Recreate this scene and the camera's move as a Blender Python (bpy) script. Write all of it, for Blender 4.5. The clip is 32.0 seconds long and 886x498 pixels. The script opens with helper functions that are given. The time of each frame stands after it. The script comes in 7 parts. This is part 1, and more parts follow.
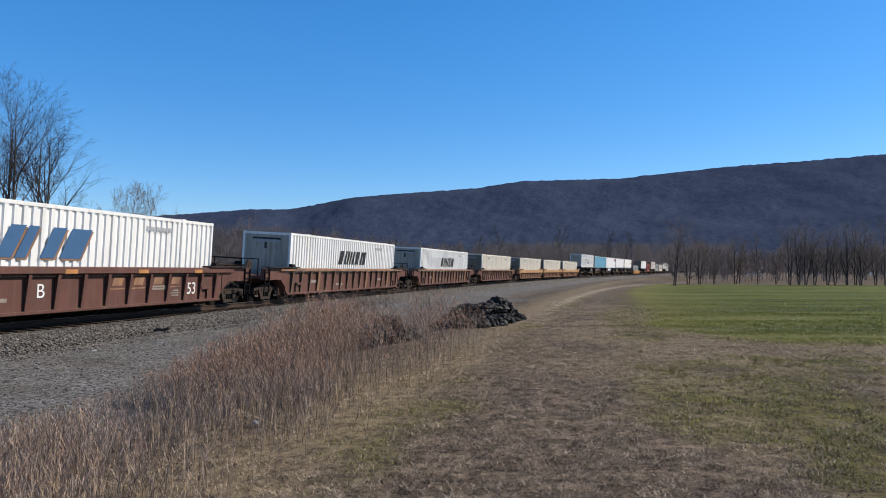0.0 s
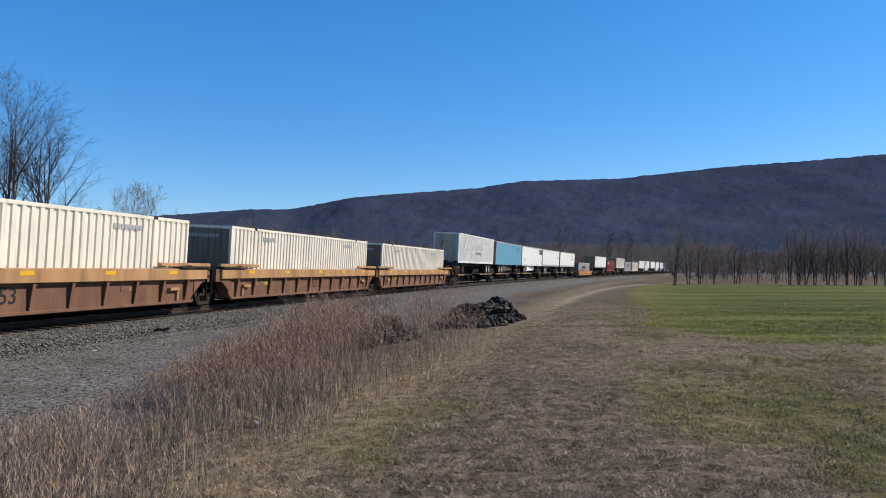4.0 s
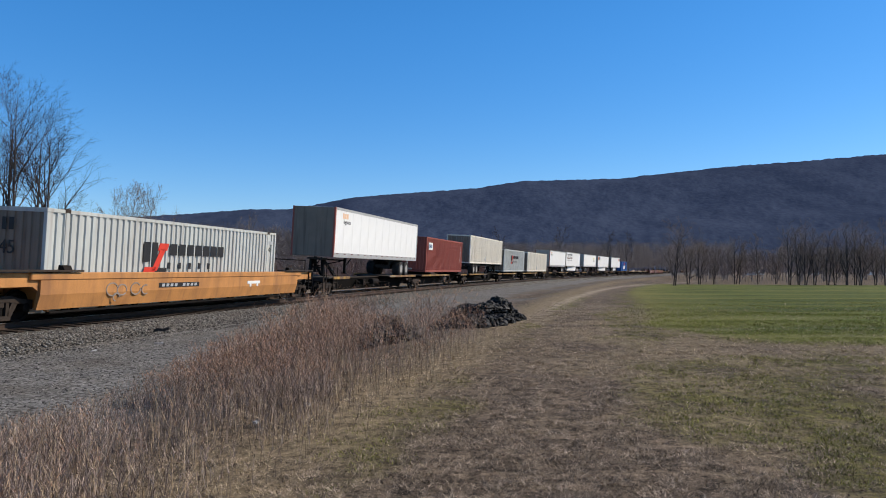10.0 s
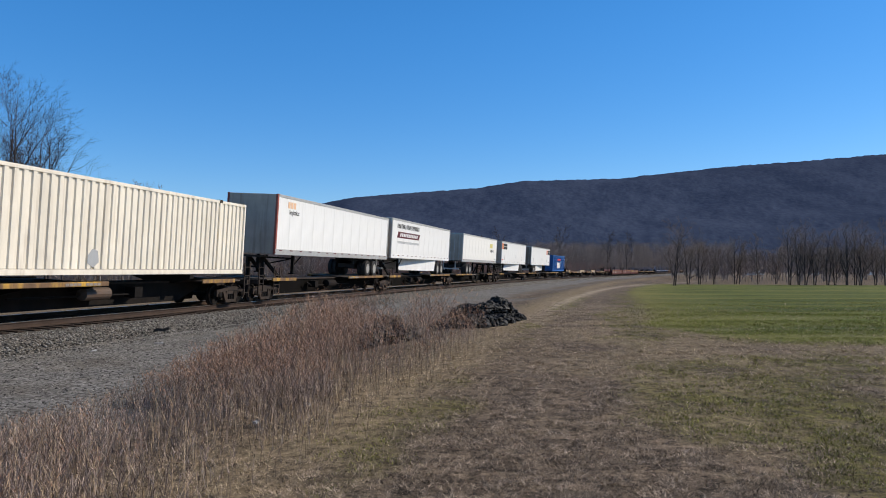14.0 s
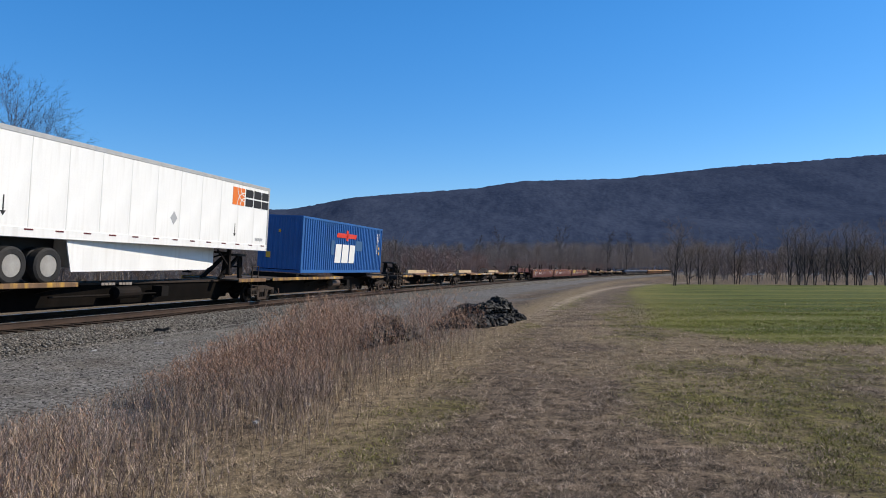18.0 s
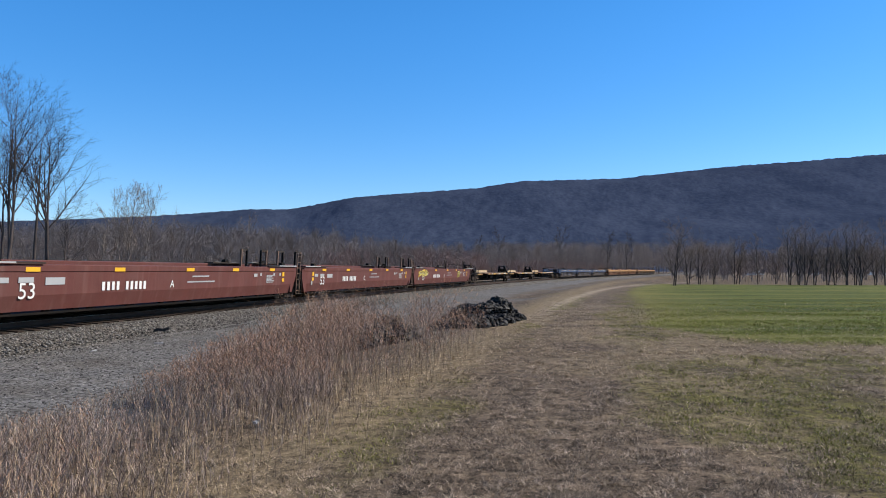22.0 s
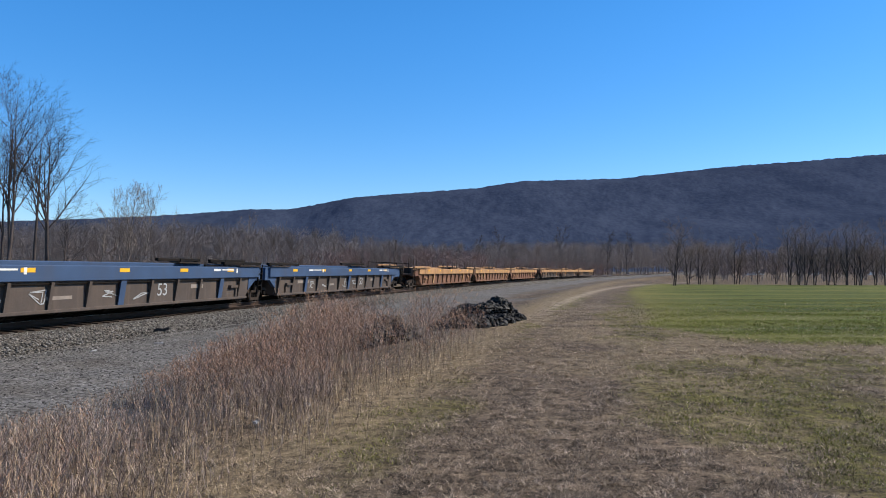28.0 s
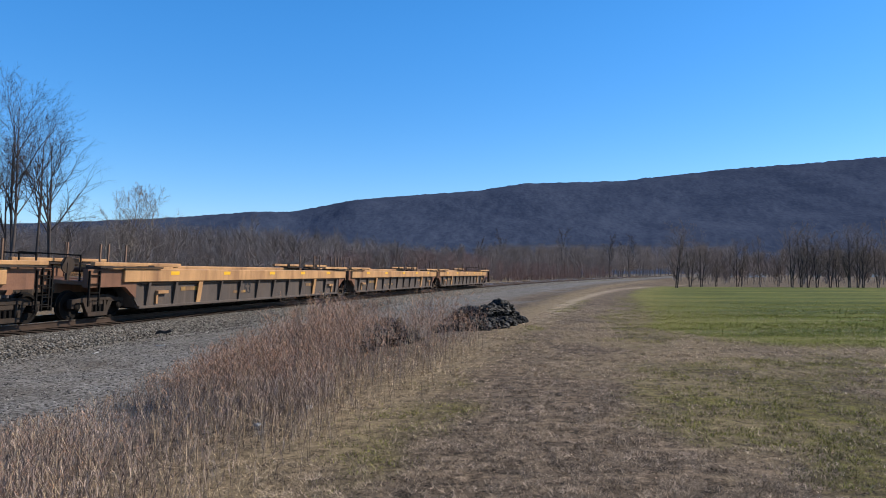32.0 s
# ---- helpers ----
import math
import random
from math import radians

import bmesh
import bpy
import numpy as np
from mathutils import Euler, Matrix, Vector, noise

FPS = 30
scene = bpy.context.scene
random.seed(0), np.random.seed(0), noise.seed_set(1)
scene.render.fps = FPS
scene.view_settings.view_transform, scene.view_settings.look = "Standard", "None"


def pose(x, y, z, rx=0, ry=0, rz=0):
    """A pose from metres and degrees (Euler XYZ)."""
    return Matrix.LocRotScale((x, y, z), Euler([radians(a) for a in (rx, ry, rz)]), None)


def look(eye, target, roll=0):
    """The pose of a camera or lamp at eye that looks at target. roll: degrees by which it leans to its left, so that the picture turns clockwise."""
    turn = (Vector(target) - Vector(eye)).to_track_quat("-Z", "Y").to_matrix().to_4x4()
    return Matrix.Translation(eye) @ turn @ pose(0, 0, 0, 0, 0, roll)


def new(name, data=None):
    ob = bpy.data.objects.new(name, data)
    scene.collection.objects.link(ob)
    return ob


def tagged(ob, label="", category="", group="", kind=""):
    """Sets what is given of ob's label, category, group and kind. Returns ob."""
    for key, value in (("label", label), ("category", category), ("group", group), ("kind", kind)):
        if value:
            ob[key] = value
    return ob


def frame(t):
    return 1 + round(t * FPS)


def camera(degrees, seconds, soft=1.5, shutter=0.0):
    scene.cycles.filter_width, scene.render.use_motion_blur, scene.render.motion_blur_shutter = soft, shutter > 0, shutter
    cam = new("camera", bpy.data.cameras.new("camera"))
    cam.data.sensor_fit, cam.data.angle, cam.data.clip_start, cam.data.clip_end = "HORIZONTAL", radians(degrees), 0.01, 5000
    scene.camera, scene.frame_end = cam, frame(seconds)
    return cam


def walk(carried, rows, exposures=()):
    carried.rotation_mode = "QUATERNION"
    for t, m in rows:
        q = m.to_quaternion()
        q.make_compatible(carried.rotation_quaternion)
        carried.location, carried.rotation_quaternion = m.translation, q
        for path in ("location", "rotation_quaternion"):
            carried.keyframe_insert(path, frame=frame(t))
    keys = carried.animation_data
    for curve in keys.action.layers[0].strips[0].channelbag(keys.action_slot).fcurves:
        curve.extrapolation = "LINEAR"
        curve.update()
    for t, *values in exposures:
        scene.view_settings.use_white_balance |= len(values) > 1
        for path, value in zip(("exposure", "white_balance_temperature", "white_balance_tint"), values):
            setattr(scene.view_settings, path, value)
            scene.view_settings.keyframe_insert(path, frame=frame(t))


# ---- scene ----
# World: z = 0 is the grass under the camera; y runs up the valley, x to the right.
CAM_Z, RAIL_Z = 1.65, 0.26
cam = camera(64.39, 32.0, 1.0, 0.0)


def camera_pose(left=0.0, up=0.0):
    """The standing camera, turned by small angles in radians."""
    tilt = 0.030579 + up
    return look((0, 0, CAM_Z), (-100 * math.sin(left), 100 * math.cos(left), CAM_Z + 100 * math.tan(tilt)))


walk(cam, [(0.0, camera_pose()), (15.0, camera_pose()), (30.6, camera_pose()), (31.0, camera_pose(0.0002, 0.0006)),
           (31.5, camera_pose(0.0013, 0.0018)), (32.0, camera_pose(0.0025, 0.0034))],
     exposures=[(0.0, 0.0), (5.0, -0.05), (7.0, -0.11), (8.0, -0.17), (9.0, -0.12), (10.0, -0.05), (12.0, 0.02), (14.0, -0.10), (17.5, -0.08), (19.0, 0.13), (21.0, 0.18), (32.0, 0.18)])

# ---- light ----
SUN_AZIMUTH, SUN_ELEVATION = 13.0, 37.0   # degrees from +x towards +y; above the horizon
world = bpy.data.worlds.new("sky")
scene.world = world
world.use_nodes = True
wn = world.node_tree.nodes
sky = wn.new("ShaderNodeTexSky")
sky.sky_type = "NISHITA"
sky.sun_disc = False
sky.sun_elevation = radians(SUN_ELEVATION)
sky.sun_rotation = radians(90 - SUN_AZIMUTH)
sky.altitude, sky.air_density, sky.dust_density, sky.ozone_density = 200, 1.0, 0.15, 4.0
wn["Background"].inputs["Strength"].default_value = 0.15
tone, blue, clear = wn.new("ShaderNodeHueSaturation"), wn.new("ShaderNodeRGB"), wn.new("ShaderNodeMix")   # an even, clear winter blue
tone.inputs["Saturation"].default_value, tone.inputs["Hue"].default_value = 1.31, 0.502
blue.outputs[0].default_value = (0.42, 2.3, 6.5, 1)
clear.data_type = "RGBA"
clear.inputs[0].default_value = 0.28
world.node_tree.links.new(sky.outputs[0], tone.inputs["Color"])
world.node_tree.links.new(tone.outputs[0], clear.inputs[6])
world.node_tree.links.new(blue.outputs[0], clear.inputs[7])
zenith, height, deep = wn.new("ShaderNodeTexCoord"), wn.new("ShaderNodeSeparateXYZ"), wn.new("ShaderNodeMapRange")   # deeper towards the zenith
deep.interpolation_type = "SMOOTHSTEP"
deep.inputs["From Min"].default_value, deep.inputs["From Max"].default_value = 0.30, 0.95
deep.inputs["To Min"].default_value, deep.inputs["To Max"].default_value = 1.0, 0.22
dim = wn.new("ShaderNodeMix")
dim.data_type, dim.blend_type = "RGBA", "MULTIPLY"
dim.inputs[0].default_value = 1.0
for a, b in ((zenith.outputs["Generated"], height.inputs[0]), (height.outputs["Z"], deep.inputs["Value"]), (clear.outputs[2], dim.inputs[6]),
             (deep.outputs[0], dim.inputs[7]), (dim.outputs[2], wn["Background"].inputs["Color"])):
    world.node_tree.links.new(a, b)
sun = new("sun", bpy.data.lights.new("sun", "SUN"))
sun.data.energy, sun.data.angle, sun.data.color = 5.0, radians(0.5), (1.0, 0.90, 0.76)
_a, _e = radians(SUN_AZIMUTH), radians(SUN_ELEVATION)
sun.matrix_world = look((200 * math.cos(_a) * math.cos(_e), 200 * math.sin(_a) * math.cos(_e), 200 * math.sin(_e)), (0, 0, 0))

# ---- the track's line and the train's run ----
KAPPA, THETA, TRACK_X, CANT = 0.00101, 0.20158, -16.394, 0.0569
CURVE_END = 188.0   # the curve runs out into a straight here


def heading(s):
    return THETA + KAPPA * min(s, CURVE_END)


def track_point(s, lat=0.0, z=0.0):
    """A point beside the track: s along it, lat to the right, z over the rail head's level ground line (no cant)."""
    th = heading(s)
    on = max(0.0, s - CURVE_END)
    x = TRACK_X + (math.cos(THETA) - math.cos(th)) / KAPPA + on * math.sin(th)
    y = (math.sin(th) - math.sin(THETA)) / KAPPA + on * math.cos(th)
    return Vector((x + lat * math.cos(th), y - lat * math.sin(th), RAIL_Z + z))


def track_pose(s):
    """The pose of a car on the canted rails: x to the right, y along the track, z up from the rail head."""
    th = heading(s)
    return (Matrix.Translation(track_point(s)) @ Matrix.Rotation(-th, 4, "Z") @ Matrix.Translation((0.75, 0, 0))
            @ Matrix.Rotation(CANT, 4, "Y") @ Matrix.Translation((-0.75, 0, 0)))


def along(x, y):
    """(s, lat) of a ground point."""
    cx, cy = TRACK_X + math.cos(THETA) / KAPPA, -math.sin(THETA) / KAPPA
    dx, dy = x - cx, y - cy
    th, end = heading(CURVE_END), track_point(CURVE_END)
    on = (x - end.x) * math.sin(th) + (y - end.y) * math.cos(th)
    if on > 0:
        return CURVE_END + on, (x - end.x) * math.cos(th) - (y - end.y) * math.sin(th)
    return (math.atan2(dy, -dx) - THETA) / KAPPA, 1 / KAPPA - math.hypot(dx, dy)


def run(t):
    """How far the train has come after t seconds."""
    return 23.2254 * t + 0.5 * 0.034253 * t * t


TRAIN = []   # (thing, u): a thing that stands at s = u when the clip begins


def on_train(ob, u):
    TRAIN.append((ob, u))
    ob.matrix_world = track_pose(u)
    return ob


def motions():
    times = [0.8 * i for i in range(41)]
    for ob, u in TRAIN:
        walk(ob, [(t, track_pose(u - run(t))) for t in times])

# ---- materials ----
def mat(name, base, rough=0.7, metal=0.0, vary=0.25, scale=3.0, fine=40.0, bump=0.15, stain=None, stain_amount=0.3, coords="Object", stretch=(1, 1, 1), spec=0.3, per_object=0.0, stain_scale=0.6, streak=None, streak_amount=0.5):
    """A painted, rusted or natural surface: two scales of colour change, stains with their own shape and a fine relief."""
    m = bpy.data.materials.new(name)
    m.use_nodes = True
    nt = m.node_tree
    n, l = nt.nodes, nt.links
    b = n["Principled BSDF"]
    b.inputs["Roughness"].default_value, b.inputs["Metallic"].default_value = rough, metal
    b.inputs["Specular IOR Level"].default_value = spec
    tc, mp = n.new("ShaderNodeTexCoord"), n.new("ShaderNodeMapping")
    mp.inputs["Scale"].default_value = stretch
    l.new(tc.outputs[coords], mp.inputs["Vector"])
    big, small = n.new("ShaderNodeTexNoise"), n.new("ShaderNodeTexNoise")
    big.inputs["Scale"].default_value, big.inputs["Detail"].default_value = scale, 5
    small.inputs["Scale"].default_value, small.inputs["Detail"].default_value = fine, 4
    l.new(mp.outputs[0], big.inputs["Vector"])
    l.new(mp.outputs[0], small.inputs["Vector"])
    add = n.new("ShaderNodeMath")
    add.operation = "MULTIPLY_ADD"
    l.new(small.outputs["Fac"], add.inputs[0])
    add.inputs[1].default_value = 0.5
    l.new(big.outputs["Fac"], add.inputs[2])
    ramp = n.new("ShaderNodeMapRange")
    ramp.inputs["From Min"].default_value, ramp.inputs["From Max"].default_value = 0.45, 1.05
    ramp.inputs["To Min"].default_value, ramp.inputs["To Max"].default_value = 1 - vary, 1 + vary
    l.new(add.outputs[0], ramp.inputs["Value"])
    mul = n.new("ShaderNodeMix")
    mul.data_type, mul.blend_type = "RGBA", "MULTIPLY"
    mul.inputs[0].default_value = 1.0
    mul.inputs[6].default_value = (*base, 1)
    l.new(ramp.outputs[0], mul.inputs[7])
    out = mul.outputs[2]
    if per_object:
        oi, pr = n.new("ShaderNodeObjectInfo"), n.new("ShaderNodeMapRange")
        pr.inputs["To Min"].default_value, pr.inputs["To Max"].default_value = 1 - per_object, 1 + per_object
        l.new(oi.outputs["Random"], pr.inputs["Value"])
        mo = n.new("ShaderNodeMix")
        mo.data_type, mo.blend_type = "RGBA", "MULTIPLY"
        mo.inputs[0].default_value = 1.0
        l.new(out, mo.inputs[6])
        l.new(pr.outputs[0], mo.inputs[7])
        out = mo.outputs[2]
    if stain:
        st, sr = n.new("ShaderNodeTexNoise"), n.new("ShaderNodeMapRange")
        st.inputs["Scale"].default_value, st.inputs["Detail"].default_value, st.inputs["Roughness"].default_value = stain_scale, 8, 0.65
        sm = n.new("ShaderNodeMapping")
        sm.inputs["Scale"].default_value = (1.0, 1.6, 0.35) if coords == "Object" else (1, 1, 1)
        l.new(tc.outputs[coords], sm.inputs["Vector"])
        l.new(sm.outputs[0], st.inputs["Vector"])
        sr.inputs["From Min"].default_value, sr.inputs["From Max"].default_value = 0.48, 0.72
        sr.inputs["To Max"].default_value = stain_amount * 2
        l.new(st.outputs["Fac"], sr.inputs["Value"])
        mx = n.new("ShaderNodeMix")
        mx.data_type = "RGBA"
        l.new(sr.outputs[0], mx.inputs[0])
        l.new(out, mx.inputs[6])
        mx.inputs[7].default_value = (*stain, 1)
        out = mx.outputs[2]
    if streak:                                        # dirt and rust run down in thin lines
        rt, rm, rr, rx = n.new("ShaderNodeTexNoise"), n.new("ShaderNodeMapping"), n.new("ShaderNodeMapRange"), n.new("ShaderNodeMix")
        rm.inputs["Scale"].default_value = (1.0, 1.0, 0.07)
        rt.inputs["Scale"].default_value, rt.inputs["Detail"].default_value = 5.0, 5
        rr.inputs["From Min"].default_value, rr.inputs["From Max"].default_value, rr.inputs["To Max"].default_value = 0.52, 0.78, streak_amount
        l.new(tc.outputs["Object"], rm.inputs["Vector"])
        l.new(rm.outputs[0], rt.inputs["Vector"])
        l.new(rt.outputs["Fac"], rr.inputs["Value"])
        rx.data_type = "RGBA"
        l.new(rr.outputs[0], rx.inputs[0])
        l.new(out, rx.inputs[6])
        rx.inputs[7].default_value = (*streak, 1)
        out = rx.outputs[2]
    l.new(out, b.inputs["Base Color"])
    if bump:
        bp = n.new("ShaderNodeBump")
        bp.inputs["Strength"].default_value, bp.inputs["Distance"].default_value = bump, 0.02
        l.new(small.outputs["Fac"], bp.inputs["Height"])
        l.new(bp.outputs[0], b.inputs["Normal"])
    return m


RUST = (0.13, 0.06, 0.035)
GRIME = (0.10, 0.085, 0.07)
M = {
    "white": mat("white_paint", (0.80, 0.795, 0.77), 0.45, 0, 0.05, 1.2, 30, 0.05, GRIME, 0.06, streak=(0.36, 0.31, 0.26), streak_amount=0.35),
    "white_smooth": mat("white_trailer_panel", (0.83, 0.83, 0.815), 0.38, 0, 0.05, 0.8, 20, 0.03, GRIME, 0.05, streak=(0.50, 0.47, 0.43), streak_amount=0.3),
    "old_white": mat("weathered_white_paint", (0.82, 0.81, 0.77), 0.55, 0, 0.09, 1.2, 30, 0.08, GRIME, 0.10, streak=(0.30, 0.22, 0.15), streak_amount=0.35),
    "cream": mat("cream_paint", (0.83, 0.765, 0.645), 0.5, 0, 0.08, 1.2, 30, 0.06, GRIME, 0.1, streak=(0.33, 0.24, 0.16), streak_amount=0.4),
    "grey_blue": mat("pale_grey_paint", (0.50, 0.515, 0.49), 0.5, 0, 0.08, 1.2, 30, 0.06, RUST, 0.09, streak=(0.20, 0.11, 0.07), streak_amount=0.45),
    # End paints: shade on the near ends is put into these dirty tones.
    "shaded_dirty_white": mat("shaded_dirty_white_end", (0.44, 0.385, 0.32), 0.55, 0, 0.12, 1.5, 30, 0.08, GRIME, 0.22, streak=(0.12, 0.085, 0.06), streak_amount=0.55),
    "shaded_dirty_end": mat("shaded_dirty_end_paint", (0.225, 0.175, 0.130), 0.55, 0, 0.12, 1.5, 30, 0.08, GRIME, 0.2, streak=(0.06, 0.045, 0.035), streak_amount=0.6),
    "sky_blue": mat("faded_blue_panel", (0.125, 0.32, 0.45), 0.45, 0, 0.1, 0.7, 20, 0.04, (0.25, 0.42, 0.5), 0.2),
    "container_red": mat("oxide_red_paint", (0.32, 0.085, 0.062), 0.55, 0, 0.15, 1.2, 30, 0.08, (0.2, 0.06, 0.045), 0.2, streak=(0.13, 0.05, 0.04), streak_amount=0.5),
    "container_blue": mat("deep_blue_paint", (0.028, 0.125, 0.36), 0.5, 0, 0.12, 1.2, 30, 0.06, (0.03, 0.07, 0.16), 0.2),
    "brown": mat("brown_car_paint", (0.115, 0.050, 0.038), 0.65, 0, 0.22, 1.5, 25, 0.15, (0.085, 0.055, 0.042), 0.32, per_object=0.08, streak=(0.19, 0.125, 0.095), streak_amount=0.4),
    "mineral_red": mat("mineral_red_paint", (0.118, 0.038, 0.031), 0.6, 0, 0.16, 1.5, 25, 0.1, (0.13, 0.062, 0.052), 0.3, streak=(0.20, 0.115, 0.095), streak_amount=0.35),
    "yellow": mat("faded_yellow_paint", (0.46, 0.258, 0.118), 0.6, 0, 0.2, 1.5, 25, 0.12, RUST, 0.30, streak=(0.17, 0.08, 0.042), streak_amount=0.55),
    "yellow_rust": mat("rusting_yellow_brown_paint", (0.175, 0.086, 0.053), 0.7, 0, 0.28, 1.5, 25, 0.15, (0.33, 0.18, 0.09), 0.24, per_object=0.12, streak=(0.065, 0.038, 0.028), streak_amount=0.55),
    "orange": mat("orange_car_paint", (0.50, 0.23, 0.075), 0.6, 0, 0.2, 1.5, 25, 0.1, (0.26, 0.12, 0.055), 0.4, streak=(0.20, 0.10, 0.055), streak_amount=0.5),
    "car_blue": mat("blue_car_paint", (0.046, 0.082, 0.160), 0.5, 0, 0.14, 1.5, 25, 0.1, (0.06, 0.07, 0.1), 0.25),
    "grimy_side": mat("grimy_car_side", (0.078, 0.062, 0.054), 0.75, 0, 0.25, 1.2, 25, 0.15, (0.12, 0.085, 0.06), 0.25, streak=(0.17, 0.125, 0.10), streak_amount=0.4),
    # Near-black bases: shade under the cars is put into these steels.
    "dark_steel": mat("shaded_dirty_steel", (0.0085, 0.007, 0.0062), 0.8, 0.0, 0.3, 3, 40, 0.2, (0.07, 0.04, 0.026), 0.10, spec=0.15),
    "rusty_steel": mat("rusty_truck_steel", (0.034, 0.024, 0.018), 0.8, 0.0, 0.4, 4, 40, 0.25, (0.065, 0.042, 0.030), 0.3, per_object=0.2),
    "grey_steel": mat("galvanised_steel", (0.46, 0.46, 0.45), 0.45, 0.25, 0.15, 4, 40, 0.1),
    "black": mat("black_paint", (0.02, 0.02, 0.022), 0.6, 0, 0.2, 3, 30, 0.05),
    "tyre": mat("tyre_rubber", (0.022, 0.022, 0.023), 0.75, 0, 0.35, 5, 60, 0.3, (0.07, 0.06, 0.05), 0.15, per_object=0.3),
    "rim": mat("white_steel_rim", (0.34, 0.33, 0.31), 0.5, 0.0, 0.15, 5, 40, 0.1, GRIME, 0.3),
    "deck": mat("dirty_deck_plate", (0.07, 0.058, 0.047), 0.8, 0, 0.3, 2, 40, 0.2, RUST, 0.25),
    "deck_edge": mat("yellow_deck_edge", (0.17, 0.10, 0.055), 0.7, 0, 0.3, 2, 40, 0.1, (0.62, 0.36, 0.06), 0.6, stain_scale=1.1, streak=(0.03, 0.025, 0.02), streak_amount=0.5),
    "sign_yellow": mat("yellow_reflector", (0.75, 0.42, 0.03), 0.4, 0, 0.05, 3, 40, 0.0),
    "sign_white": mat("white_marking", (0.74, 0.74, 0.72), 0.5, 0, 0.06, 3, 40, 0.0),
    "sign_grey": mat("grey_marking", (0.38, 0.39, 0.40), 0.5, 0, 0.06, 3, 40, 0.0),
    "sign_navy": mat("blue_lettering", (0.05, 0.12, 0.24), 0.5, 0, 0.1, 3, 40, 0.0),
    "sign_red": mat("red_marking", (0.62, 0.05, 0.03), 0.5, 0, 0.08, 3, 40, 0.0),
    "sign_orange": mat("orange_marking", (0.72, 0.18, 0.03), 0.5, 0, 0.08, 3, 40, 0.0),
    "sign_faded": mat("faded_orange_marking", (0.80, 0.52, 0.33), 0.5, 0, 0.08, 3, 40, 0.0),
    "scrawl": mat("yellow_spray_paint", (0.62, 0.58, 0.16), 0.5, 0, 0.1, 3, 40, 0.0),
    "sign_pale": mat("faded_yellow_marking", (0.70, 0.60, 0.16), 0.5, 0, 0.08, 3, 40, 0.0),
    "sign_maroon": mat("maroon_marking", (0.10, 0.015, 0.02), 0.5, 0, 0.08, 3, 40, 0.0),
    "grime_mark": mat("worn_stencil", (0.26, 0.22, 0.19), 0.7, 0, 0.3, 3, 40, 0.0),
    "old_white_mark": mat("ghost_marking", (0.46, 0.47, 0.40), 0.6, 0, 0.25, 3, 40, 0.0),
    "sign_navy_faded": mat("repainted_blue_patch", (0.09, 0.27, 0.42), 0.5, 0, 0.1, 3, 40, 0.0),
    "tank": mat("dusty_tank_paint", (0.09, 0.07, 0.055), 0.6, 0.1, 0.2, 4, 40, 0.1, RUST, 0.3),
    "shaded_oily_bed": mat("shaded_oily_ballast", (0.020, 0.017, 0.015), 0.95, 0, 0.45, 3, 14, 0.8, (0.045, 0.037, 0.03), 0.2, spec=0.1),
    # Rail and tie bases are darkened to take in shade under the cars.
    "rail": mat("worn_rail_steel", (0.062, 0.042, 0.032), 0.65, 0.2, 0.3, 2, 60, 0.15, spec=0.2),
    "rail_top": mat("polished_rail_head", (0.5, 0.48, 0.46), 0.3, 0.9, 0.1, 2, 60, 0.05),
    "tie": mat("creosoted_timber", (0.048, 0.035, 0.028), 0.9, 0, 0.35, 3, 50, 0.4, stretch=(0.3, 6, 6), per_object=0.25, spec=0.1),
    "plank": mat("weathered_pale_plank", (0.52, 0.38, 0.23), 0.8, 0, 0.2, 2, 40, 0.2, (0.25, 0.18, 0.12), 0.25, stretch=(6, 0.4, 6)),
    "rust_chord": mat("rusty_tan_flange", (0.27, 0.150, 0.088), 0.7, 0, 0.3, 1.5, 25, 0.15, (0.10, 0.055, 0.04), 0.4, streak=(0.50, 0.22, 0.06), streak_amount=0.5),
    # Lighter than the car brown: sunlight on the ribs put into the paint.
    "lit_worn_rib": mat("lit_worn_brown", (0.17, 0.105, 0.07), 0.7, 0, 0.25, 1.5, 25, 0.15, (0.09, 0.05, 0.035), 0.3, per_object=0.15),
    # Beam left almost black: the shade under its load is in the colour.
    "spine_steel": mat("shaded_dirty_spine_steel", (0.0042, 0.0035, 0.003), 0.9, 0, 0.35, 2, 30, 0.2, (0.030, 0.021, 0.016), 0.09, spec=0.08),
    "bark": mat("bare_bark", (0.062, 0.050, 0.047), 0.9, 0, 0.3, 2, 30, 0.2, per_object=0.2),
    "pale_bark": mat("pale_sycamore_bark", (0.22, 0.18, 0.15), 0.85, 0, 0.3, 2, 30, 0.2),
}


